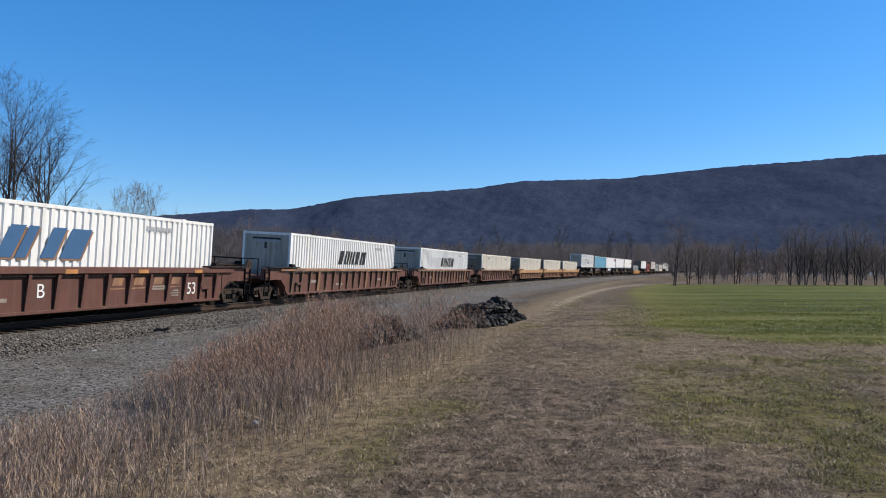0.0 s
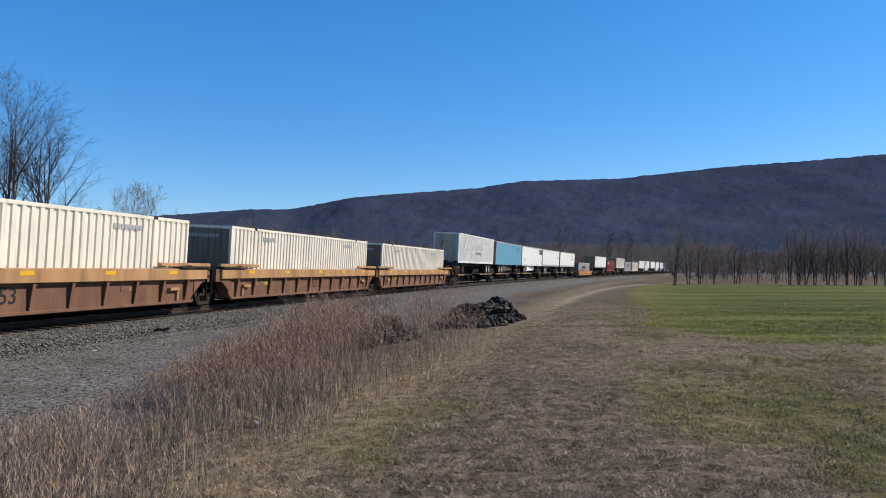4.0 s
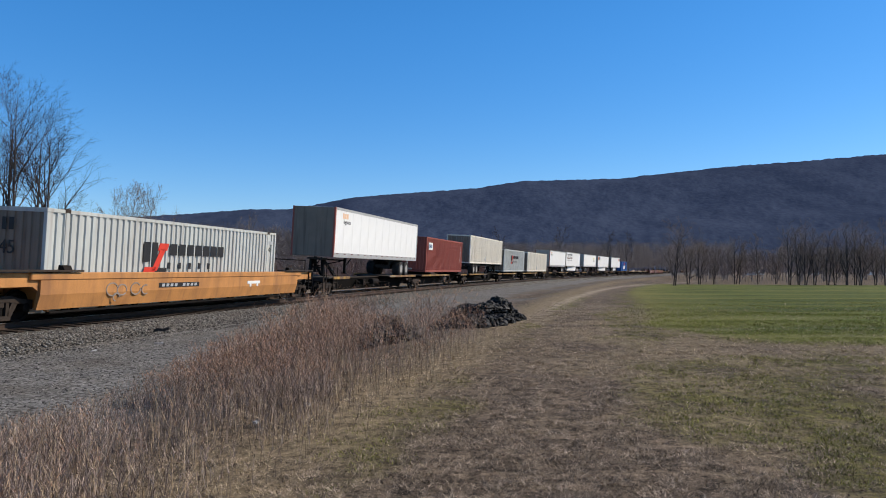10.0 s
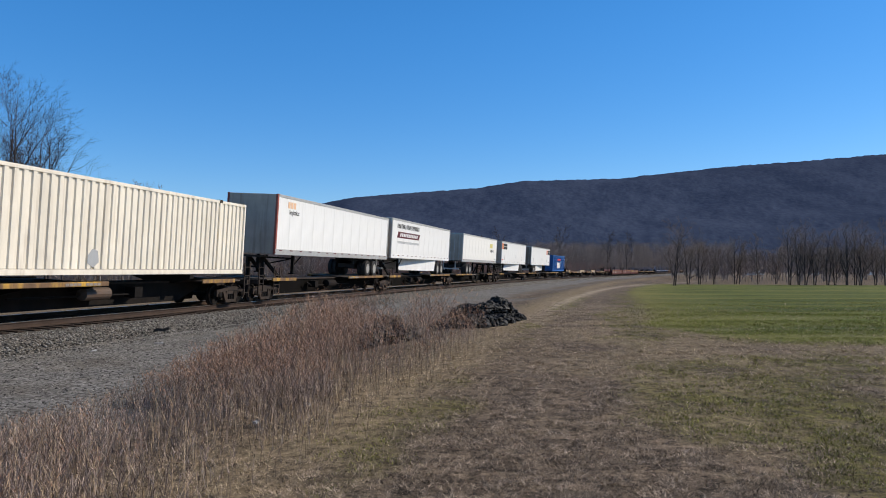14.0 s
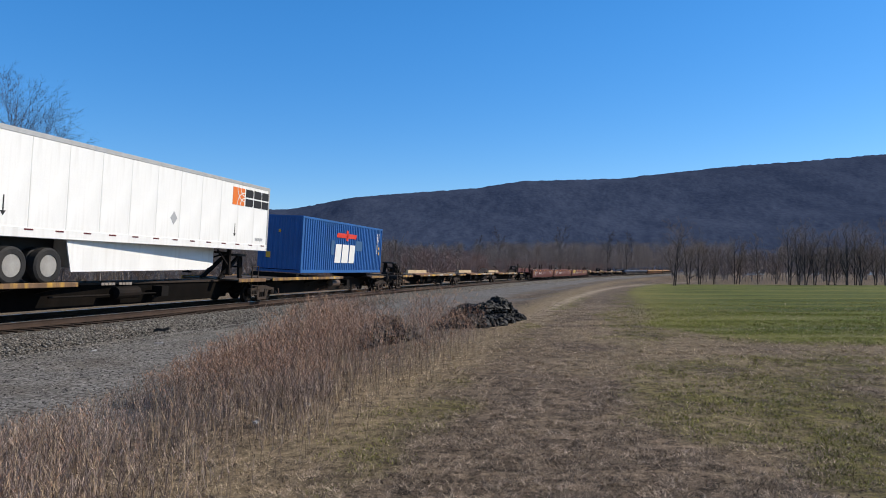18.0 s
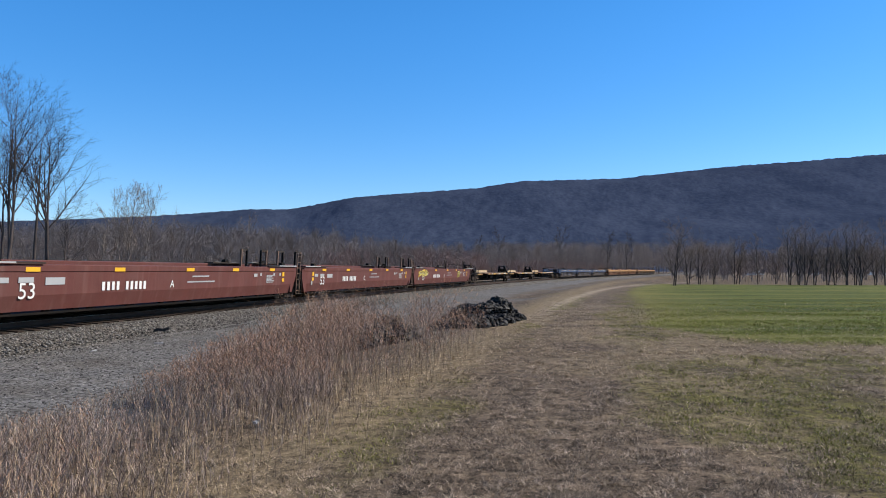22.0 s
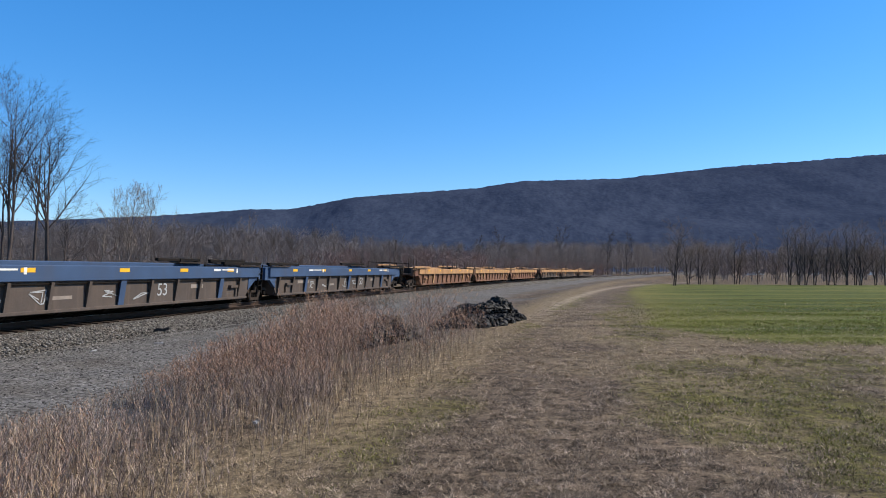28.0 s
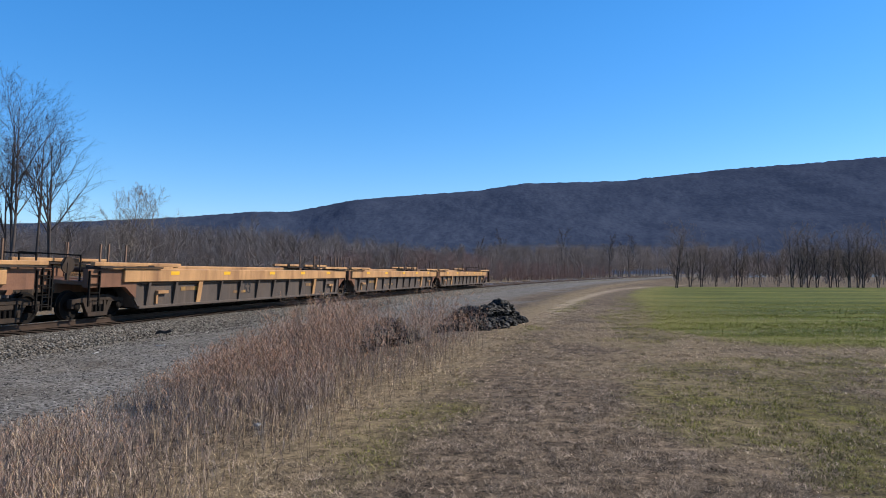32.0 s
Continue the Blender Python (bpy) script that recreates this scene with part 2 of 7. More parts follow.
def island_mat(name, low, high, rough=0.9, patch=0.0, size=0.7):
    """Stalks, blades and leaves: each loose piece takes its own tone, with paler and darker patches over the ground."""
    m = bpy.data.materials.new(name)
    m.use_nodes = True
    n, l = m.node_tree.nodes, m.node_tree.links
    b = n["Principled BSDF"]
    b.inputs["Roughness"].default_value = rough
    b.inputs["Specular IOR Level"].default_value = 0.2
    g, r = n.new("ShaderNodeNewGeometry"), n.new("ShaderNodeValToRGB")
    r.color_ramp.elements[0].color, r.color_ramp.elements[1].color = (*low, 1), (*high, 1)
    half = r.color_ramp.elements.new(0.6)
    half.color = (*(0.72 * a + 0.28 * c for a, c in zip(low, high)), 1)
    l.new(g.outputs["Random Per Island"], r.inputs[0])
    out = r.outputs[0]
    if patch:
        t, w, x = n.new("ShaderNodeTexNoise"), n.new("ShaderNodeMapRange"), n.new("ShaderNodeMix")
        t.inputs["Scale"].default_value, t.inputs["Detail"].default_value = 1 / size, 4
        l.new(g.outputs["Position"], t.inputs["Vector"])
        w.inputs["From Min"].default_value, w.inputs["From Max"].default_value = 0.34, 0.66
        w.inputs["To Min"].default_value, w.inputs["To Max"].default_value = 1 - patch, 1 + patch
        l.new(t.outputs["Fac"], w.inputs["Value"])
        x.data_type, x.blend_type = "RGBA", "MULTIPLY"
        x.inputs[0].default_value = 1.0
        l.new(out, x.inputs[6])
        l.new(w.outputs[0], x.inputs[7])
        out = x.outputs[2]
    l.new(out, b.inputs["Base Color"])
    return m


M["weed"] = island_mat("dry_weed_stalks", (0.125, 0.087, 0.072), (0.55, 0.43, 0.355), patch=0.38, size=0.45)
M["weed_pale"] = island_mat("pale_dead_stalks", (0.35, 0.25, 0.16), (0.70, 0.55, 0.37))
M["thatch"] = island_mat("dead_grass_thatch", (0.075, 0.053, 0.040), (0.66, 0.53, 0.40), patch=0.55, size=0.24)
M["green_blade"] = island_mat("green_grass_blades", (0.082, 0.090, 0.018), (0.40, 0.39, 0.088), patch=0.5, size=0.28)
M["crop_blade"] = island_mat("winter_crop_blades", (0.11, 0.130, 0.020), (0.36, 0.37, 0.085), patch=0.2, size=1.5)
M["straw"] = island_mat("pale_straw", (0.25, 0.185, 0.105), (0.88, 0.71, 0.47), patch=0.3, size=0.4)
M["plume"] = island_mat("feathery_seed_heads", (0.29, 0.150, 0.090), (0.72, 0.43, 0.27))
M["leaf"] = island_mat("curled_dead_leaves", (0.10, 0.066, 0.050), (0.42, 0.31, 0.23))
M["dark_twig"] = island_mat("dark_bare_twigs", (0.15, 0.112, 0.092), (0.35, 0.27, 0.225))
M["stone"] = island_mat("crushed_stone", (0.040, 0.038, 0.036), (0.33, 0.318, 0.30))

# ---- mesh tools ----
class Geo:
    """Collects plain faces for one mesh."""

    def __init__(self):
        self.v, self.f = [], []

    def add(self, pts, faces):
        k = len(self.v)
        self.v += [tuple(p) for p in pts]
        self.f += [tuple(k + i for i in q) for q in faces]
        return self

    def box(self, x0, x1, y0, y1, z0, z1):
        return self.add([(x, y, z) for x in (x0, x1) for y in (y0, y1) for z in (z0, z1)],
                        [(0, 1, 3, 2), (4, 6, 7, 5), (0, 4, 5, 1), (2, 3, 7, 6), (0, 2, 6, 4), (1, 5, 7, 3)])

    def bevel_box(self, x0, x1, y0, y1, z0, z1, b=0.02):
        """A box with its twelve edges cut off."""
        bm = bmesh.new()
        bmesh.ops.create_cube(bm, size=1)
        for v in bm.verts:
            v.co = ((x0 + x1) / 2 + v.co.x * (x1 - x0), (y0 + y1) / 2 + v.co.y * (y1 - y0), (z0 + z1) / 2 + v.co.z * (z1 - z0))
        bmesh.ops.bevel(bm, geom=bm.edges[:], offset=b, segments=1, affect="EDGES")
        bm.verts.index_update()
        self.add([v.co for v in bm.verts], [[v.index for v in f.verts] for f in bm.faces])
        bm.free()
        return self

    def prism(self, outline, axis, a, b):
        """An outline swept along an axis from a to b. Outline: for x (y, z), for y (x, z), for z (x, y)."""
        n = len(outline)

        def at(p, h):
            return (h, p[0], p[1]) if axis == "x" else (p[0], h, p[1]) if axis == "y" else (p[0], p[1], h)
        pts = [at(p, a) for p in outline] + [at(p, b) for p in outline]
        return self.add(pts, [tuple(range(n)), tuple(reversed(range(n, 2 * n)))] + [(i, i + n, (i + 1) % n + n, (i + 1) % n) for i in range(n)])

    def tube(self, p, q, r, r2=None, n=6, caps=True):
        p, q = Vector(p), Vector(q)
        r2 = r if r2 is None else r2
        d = (q - p).normalized()
        a = d.orthogonal().normalized()
        b = d.cross(a)
        ring = [(math.cos(2 * math.pi * i / n), math.sin(2 * math.pi * i / n)) for i in range(n)]
        pts = [p + r * (c * a + s * b) for c, s in ring] + [q + r2 * (c * a + s * b) for c, s in ring]
        fs = [(i, (i + 1) % n, (i + 1) % n + n, i + n) for i in range(n)]
        if caps:
            fs += [tuple(reversed(range(n))), tuple(range(n, 2 * n))]
        return self.add(pts, fs)

    def bar(self, p, q, w, h):
        """A rectangular bar from p to q: w across (sideways), h high."""
        p, q = Vector(p), Vector(q)
        d = (q - p).normalized()
        a = d.cross(Vector((0, 0, 1)))
        a = a.normalized() if a.length > 1e-4 else Vector((1, 0, 0))
        b = a.cross(d)
        pts = [e + sx * a * w / 2 + sz * b * h / 2 for e in (p, q) for sx, sz in ((-1, -1), (1, -1), (1, 1), (-1, 1))]
        return self.add(pts, [(0, 3, 2, 1), (4, 5, 6, 7), (0, 1, 5, 4), (1, 2, 6, 5), (2, 3, 7, 6), (3, 0, 4, 7)])

    def lathe(self, profile, x=0.0, n=20, y=0.0, z=0.0):
        """A ring profile of (along x, radius) turned round the x axis at (y, z)."""
        m = len(profile)
        pts = [(x + px, y + r * math.cos(2 * math.pi * i / n), z + r * math.sin(2 * math.pi * i / n)) for i in range(n) for px, r in profile]
        fs = [(i * m + j, i * m + j + 1, ((i + 1) % n) * m + j + 1, ((i + 1) % n) * m + j) for i in range(n) for j in range(m - 1)]
        fs += [tuple(i * m for i in reversed(range(n))), tuple(i * m + m - 1 for i in range(n))]
        return self.add(pts, fs)

    def mesh(self, name, material, smooth=False):
        me = bpy.data.meshes.new(name)
        me.from_pydata(self.v, [], self.f)
        bm = bmesh.new()
        bm.from_mesh(me)
        bmesh.ops.recalc_face_normals(bm, faces=bm.faces)
        bm.to_mesh(me)
        bm.free()
        me.materials.append(M[material] if isinstance(material, str) else material)
        if smooth:
            me.shade_smooth()
        return me


def part(name, geo, material, parent, label="", place=None, smooth=False):
    """One mesh object under a thing or under a part. geo: a Geo or a ready mesh."""
    me = geo.mesh(name, material, smooth) if isinstance(geo, Geo) else geo
    ob = new(name, me)
    ob.parent = parent
    if place is not None:
        ob.matrix_basis = place
    if label:
        ob["label"] = label
    return ob


def thing(name, label, category, group=""):
    return tagged(new(name), label, category, group)


KEPT = {}


def kept(key, make):
    """A mesh that is made once and shared."""
    if key not in KEPT:
        KEPT[key] = make()
    return KEPT[key]


def writing(text, size, material, parent, place, name="lettering", depth=0.004, shear=0.0):
    """Letters in the built-in font, as a thin mesh."""
    if ("text", text, size, material, shear) in KEPT:
        return part(name, KEPT["text", text, size, material, shear], material, parent, "", place)
    cu = bpy.data.curves.new(name, "FONT")
    cu.body, cu.size, cu.extrude, cu.align_x, cu.align_y, cu.shear = text, size, depth, "CENTER", "CENTER", shear
    tmp = bpy.data.objects.new(name, cu)
    scene.collection.objects.link(tmp)
    me = bpy.data.meshes.new_from_object(tmp.evaluated_get(bpy.context.evaluated_depsgraph_get()))
    bpy.data.objects.remove(tmp)
    bpy.data.curves.remove(cu)
    me.name = name
    KEPT["text", text, size, material, shear] = me
    me.materials.clear()
    me.materials.append(M[material])
    return part(name, me, material, parent, "", place)


def side_place(x, y, z):
    """The place of flat signs on a side that faces +x: their x runs along +y, their y up."""
    return Matrix.Translation((x, y, z)) @ Matrix(((0, 0, 1, 0), (1, 0, 0, 0), (0, 1, 0, 0), (0, 0, 0, 1)))


def end_place(x, y, z):
    """The same on an end that faces -y."""
    return Matrix.Translation((x, y, z)) @ Matrix(((1, 0, 0, 0), (0, 0, -1, 0), (0, 1, 0, 0), (0, 0, 0, 1)))


def marks(boxes, x, t=0.006):
    """Plain bars on a side that faces +x: (y0, y1, z0, z1) or (y0, y1, z0, z1, slant)."""
    g = Geo()
    for b in boxes:
        y0, y1, z0, z1 = b[:4]
        k = b[4] if len(b) > 4 else 0
        g.prism([(y0, z0), (y1, z0), (y1 + k, z1), (y0 + k, z1)], "x", x - 0.002, x + t)
    return g


def end_marks(boxes, y, t=0.006):
    g = Geo()
    for x0, x1, z0, z1 in boxes:
        g.box(x0, x1, y - t, y + 0.002, z0, z1)
    return g

def tri_mesh(name, verts, faces, material):
    """A mesh from arrays: verts (n, 3), faces (m, 3)."""
    me = bpy.data.meshes.new(name)
    verts, faces = np.asarray(verts, dtype=np.float32), np.asarray(faces, dtype=np.int32)
    me.vertices.add(len(verts))
    me.vertices.foreach_set("co", verts.ravel())
    me.loops.add(faces.size)
    me.loops.foreach_set("vertex_index", faces.ravel())
    me.polygons.add(len(faces))
    me.polygons.foreach_set("loop_start", np.arange(0, faces.size, 3, dtype=np.int32))
    me.update(calc_edges=True)
    me.validate()
    me.materials.append(M[material] if isinstance(material, str) else material)
    return me


# ---- the lie of the land ----
def smooth(a, b, x):
    x = min(1.0, max(0.0, (x - a) / (b - a)))
    return x * x * (3 - 2 * x)


def field_edge(y):
    """x of the crop's left edge."""
    return 5.6 + 2.2 * smooth(18, 28, y) + 0.235 * max(0, y - 27) + 0.0009 * max(0, y - 40) ** 2


def ground_z(x, y):
    s, lat = along(x, y)
    r = math.hypot(x, y)
    far = -1.15 * smooth(18, 150, y) * smooth(9.0, 22.0, lat)
    road = -0.36 * (1 - smooth(9.3, 12.6, lat)) * smooth(-14, -9, lat)
    lump = 0.05 * noise.noise((x * 0.25, y * 0.25, 3.1)) + 0.02 * noise.noise((x * 1.1, y * 1.1, 8.0))
    if r > 250:
        lump += 1.5 * noise.noise((x * 0.004, y * 0.004, 1.0)) * smooth(250, 700, r)
    beyond = -0.9 * smooth(-9, -26, lat) if lat < -9 else 0.0
    return far + road + beyond + lump * (0.3 if 3 < lat < 9 else 1.0)


def zones(x, y, s, lat):
    """How much gravel, crop, bare dirt and straw there is at a place, and how green its grass is."""
    wob = 0.8 * noise.noise((x * 0.35, y * 0.35, 5.0)) + 0.35 * noise.noise((x * 1.7, y * 1.7, 2.0))
    out = 2.0 * smooth(20, 34, y)                     # the gravel narrows up the line
    gravel = (1 - smooth(9.4 - out, 11.2 - out, lat + wob)) * smooth(-10, -6, lat)
    if y > 22:
        drift = 0.5 + 0.6 * noise.noise((x * 0.3, y * 0.10, 7.0)) + 0.3 * noise.noise((x * 0.9, y * 0.3, 9.0))
        gravel = max(gravel, (1 - smooth(10.8, 13.0, lat + 1.6 * wob)) * smooth(24, 40, y) * smooth(0.42, 0.72, drift) * 0.8)
    crop = smooth(-0.5, 0.7, x - field_edge(y) + 0.8 * wob) * smooth(14.9, 16.3, y + 0.6 * wob - 6.0 * math.exp(-max(0, x - 6.2) / 0.8)) * (1 - smooth(150, 156, y + 0.25 * x))
    path_lat = 14.0 + 0.026 * max(0, s - 40) + 0.00030 * max(0, s - 60) ** 2
    dirt = math.exp(-((lat - path_lat + 0.25 * wob) / 0.36) ** 2) * smooth(22, 38, s) * 0.9
    dirt = max(dirt, 0.8 * math.exp(-((x - 6.9) ** 2 + ((y - 31) * 0.45) ** 2) / 1.3) * (0.4 + wob))
    straw = math.exp(-((lat - 13.3 + 0.5 * wob) / 0.85) ** 2) * 0.95
    dry = 0.5 + 0.6 * noise.noise((x * 0.5, y * 0.45, 31.0)) + 0.3 * noise.noise((x * 1.6, y * 1.5, 32.0))
    straw = max(straw, 0.75 * smooth(0.48, 0.8, dry + 0.25 * smooth(9, 13, y)) * smooth(0, 4, x) * (1 - smooth(22, 40, y)))
    patch = 0.5 + 0.55 * noise.noise((x * 0.42, y * 0.30, 11.0)) + 0.35 * noise.noise((x * 1.3, y * 1.0, 12.0))
    wheel = math.exp(-((lat - 15.5) / 0.9) ** 2) * 0.55
    wheel = max(wheel, 0.45 * math.exp(-((y - 14.4 - 0.05 * x) / 1.2) ** 2) * smooth(2, 5, x))
    side = 0.10 * math.exp(-((lat - 14.1) / 0.45) ** 2) - 0.40 * (1 - smooth(12.8, 14.4, lat))
    green = smooth(0.34, 0.85, patch - wheel + side + 0.25 * smooth(1, 6, x)) * (1 - smooth(40, 70, y))
    if crop > 0.01:                                   # thin and yellowing towards the field's margins
        inside = min(max(0.0, x - field_edge(y)) / 3.0, max(0.0, y - 15.5) / 2.5)
        green = max(green * (1 - crop), crop * math.exp(-inside * (1.0 + 0.6 * wob)) * 0.8)
    if lat < -9:
        gravel, dirt, straw, green = 0.0, 0.0, 0.35, 0.1
    return (gravel, crop, min(1.0, max(0.0, dirt)), straw), green


def build_ground():
    ys = [-900, -300, -120, -60, -30, -15, -6]
    y = -3.0
    while y < 4500:
        ys.append(y)
        y += max(0.22, 0.018 * abs(y)) if y > 2 else 0.5
    cols = 231
    verts, faces, tone, leafy = [], [], [], []
    for y in ys:
        w = max(30.0, 1.9 * abs(y) + 22)
        for i in range(cols):
            k = 2 * i / (cols - 1) - 1
            x = w * (0.45 * k + 0.55 * k ** 3) if y > 0 else w * k
            verts.append((x, y, ground_z(x, y)))
            s, lat = along(x, y)
            zs, green = zones(x, y, s, lat)
            tone.append(zs)
            leafy.append(green)
    for j in range(len(ys) - 1):
        for i in range(cols - 1):
            a = j * cols + i
            faces.append((a, a + 1, a + cols + 1, a + cols))
    me = bpy.data.meshes.new("ground")
    me.from_pydata(verts, [], faces)
    at = me.color_attributes.new("zones", "FLOAT_COLOR", "POINT")
    at.data.foreach_set("color", [c for t in tone for c in t])
    at = me.attributes.new("leafy", "FLOAT", "POINT")
    at.data.foreach_set("value", leafy)
    me.shade_smooth()
    me.materials.append(ground_material())
    return tagged(new("ground", me), "winter grass, gravel verge and crop field on the valley floor", "ground", kind="structure")


def ground_material():
    m = bpy.data.materials.new("valley_ground")
    m.use_nodes = True
    n, l = m.node_tree.nodes, m.node_tree.links
    b = n["Principled BSDF"]
    b.inputs["Roughness"].default_value, b.inputs["Specular IOR Level"].default_value = 0.95, 0.15
    geo = n.new("ShaderNodeNewGeometry")
    att = n.new("ShaderNodeAttribute")
    att.attribute_name = "zones"
    sep = n.new("ShaderNodeSeparateColor")
    l.new(att.outputs["Color"], sep.inputs[0])

    def noisy(scale, detail=6, rough=0.6):
        t = n.new("ShaderNodeTexNoise")
        t.inputs["Scale"].default_value, t.inputs["Detail"].default_value, t.inputs["Roughness"].default_value = scale, detail, rough
        l.new(geo.outputs["Position"], t.inputs["Vector"])
        return t.outputs["Fac"]

    def ramp(fac, lo, hi, c0, c1):
        r = n.new("ShaderNodeValToRGB")
        r.color_ramp.elements[0].position, r.color_ramp.elements[1].position = lo, hi
        r.color_ramp.elements[0].color, r.color_ramp.elements[1].color = (*c0, 1), (*c1, 1)
        l.new(fac, r.inputs[0])
        return r.outputs[0]

    def mix(fac, a, c, kind="MIX"):
        x = n.new("ShaderNodeMix")
        x.data_type, x.blend_type = "RGBA", kind
        if isinstance(fac, float):
            x.inputs[0].default_value = fac
        else:
            l.new(fac, x.inputs[0])
        l.new(a, x.inputs[6])
        l.new(c, x.inputs[7])
        return x.outputs[2]

    fine, mid, large, vast = noisy(38, 5), noisy(5.5), noisy(0.55, 5), noisy(0.12, 4)
    tuft = noisy(13, 4)
    mixed = n.new("ShaderNodeMath")
    mixed.operation = "MULTIPLY_ADD"
    l.new(fine, mixed.inputs[0])
    mixed.inputs[1].default_value = 0.8
    l.new(mid, mixed.inputs[2])
    both = n.new("ShaderNodeMath")
    both.operation = "MULTIPLY_ADD"
    l.new(tuft, both.inputs[0])
    both.inputs[1].default_value = 0.9
    l.new(mixed.outputs[0], both.inputs[2])
    third = n.new("ShaderNodeMath")
    third.operation = "DIVIDE"
    l.new(both.outputs[0], third.inputs[0])
    third.inputs[1].default_value = 2.7
    grain = third.outputs[0]
    thatch = ramp(grain, 0.41, 0.59, (0.016, 0.012, 0.008), (0.240, 0.183, 0.133))
    greens = ramp(grain, 0.40, 0.60, (0.018, 0.018, 0.004), (0.165, 0.150, 0.036))
    leaf = n.new("ShaderNodeAttribute")
    leaf.attribute_name = "leafy"
    pick = n.new("ShaderNodeMath")
    pick.operation = "MULTIPLY"
    l.new(leaf.outputs["Fac"], pick.inputs[0])
    l.new(ramp(mid, 0.3, 0.62, (0.25, 0.25, 0.25), (1, 1, 1)), pick.inputs[1])
    grass = mix(pick.outputs[0], thatch, greens)
    grass = mix(1.0, grass, ramp(noisy(1.6, 4), 0.36, 0.64, (0.66, 0.66, 0.66), (1.25, 1.22, 1.18)), "MULTIPLY")
    dryc = ramp(grain, 0.40, 0.60, (0.056, 0.041, 0.025), (0.33, 0.255, 0.160))
    grass = mix(att.outputs["Alpha"], grass, dryc)
    dirtc = ramp(mid, 0.3, 0.7, (0.24, 0.19, 0.135), (0.45, 0.37, 0.275))
    grass = mix(sep.outputs[2], grass, dirtc)
    stones = n.new("ShaderNodeTexVoronoi")
    stones.inputs["Scale"].default_value = 21
    l.new(geo.outputs["Position"], stones.inputs["Vector"])
    sv = n.new("ShaderNodeSeparateColor")
    l.new(stones.outputs["Color"], sv.inputs[0])
    gravelc = ramp(sv.outputs[0], 0.0, 1.0, (0.030, 0.029, 0.028), (0.270, 0.262, 0.252))
    gravelc = mix(ramp(large, 0.4, 0.7, (0, 0, 0), (0.4, 0.4, 0.4)), gravelc, ramp(mid, 0.3, 0.7, (0.070, 0.056, 0.042), (0.21, 0.175, 0.135)))
    gravelc = mix(1.0, gravelc, ramp(noisy(0.85, 6, 0.7), 0.38, 0.62, (0.78, 0.77, 0.76), (1.16, 1.16, 1.16)), "MULTIPLY")
    ground = mix(sep.outputs[0], grass, gravelc)
    cropc = ramp(grain, 0.40, 0.60, (0.034, 0.050, 0.006), (0.105, 0.136, 0.020))
    streak = n.new("ShaderNodeTexNoise")
    streak.inputs["Scale"].default_value, streak.inputs["Detail"].default_value = 1.0, 8
    smap = n.new("ShaderNodeMapping")
    smap.inputs["Scale"].default_value, smap.inputs["Rotation"].default_value = (0.03, 1.5, 1), (0, 0, 0.06)
    l.new(geo.outputs["Position"], smap.inputs["Vector"])
    l.new(smap.outputs[0], streak.inputs["Vector"])
    cropc = mix(ramp(streak.outputs["Fac"], 0.45, 0.57, (0, 0, 0), (0.85, 0.85, 0.85)), cropc, ramp(grain, 0.40, 0.60, (0.072, 0.080, 0.014), (0.19, 0.190, 0.046)))
    broad, bmap = n.new("ShaderNodeTexNoise"), n.new("ShaderNodeMapping")
    broad.inputs["Scale"].default_value, broad.inputs["Detail"].default_value = 1.0, 6
    bmap.inputs["Scale"].default_value, bmap.inputs["Rotation"].default_value = (0.012, 0.28, 1), (0, 0, 0.05)
    l.new(geo.outputs["Position"], bmap.inputs["Vector"])
    l.new(bmap.outputs[0], broad.inputs["Vector"])
    cropc = mix(1.0, cropc, ramp(broad.outputs["Fac"], 0.40, 0.60, (0.55, 0.64, 0.5), (1.34, 1.24, 1.2)), "MULTIPLY")
    cropc = mix(leaf.outputs["Fac"], cropc, ramp(grain, 0.40, 0.60, (0.095, 0.088, 0.024), (0.27, 0.235, 0.085)))
    ground = mix(sep.outputs[1], ground, cropc)
    l.new(ground, b.inputs["Base Color"])
    bp = n.new("ShaderNodeBump")
    bp.inputs["Strength"].default_value, bp.inputs["Distance"].default_value = 0.6, 0.03
    l.new(fine, bp.inputs["Height"])
    l.new(bp.outputs[0], b.inputs["Normal"])
    return m


build_ground()

RIDGE = ((-1400, 470), (-700, 446), (-200, 402), (60, 392), (180, 388), (280, 384), (440, 373), (515, 373), (620, 353), (700, 346), (850, 336), (925, 324),
         (1100, 319), (1290, 298), (1440, 287), (1568, 276), (1800, 262), (2400, 250), (3400, 250))


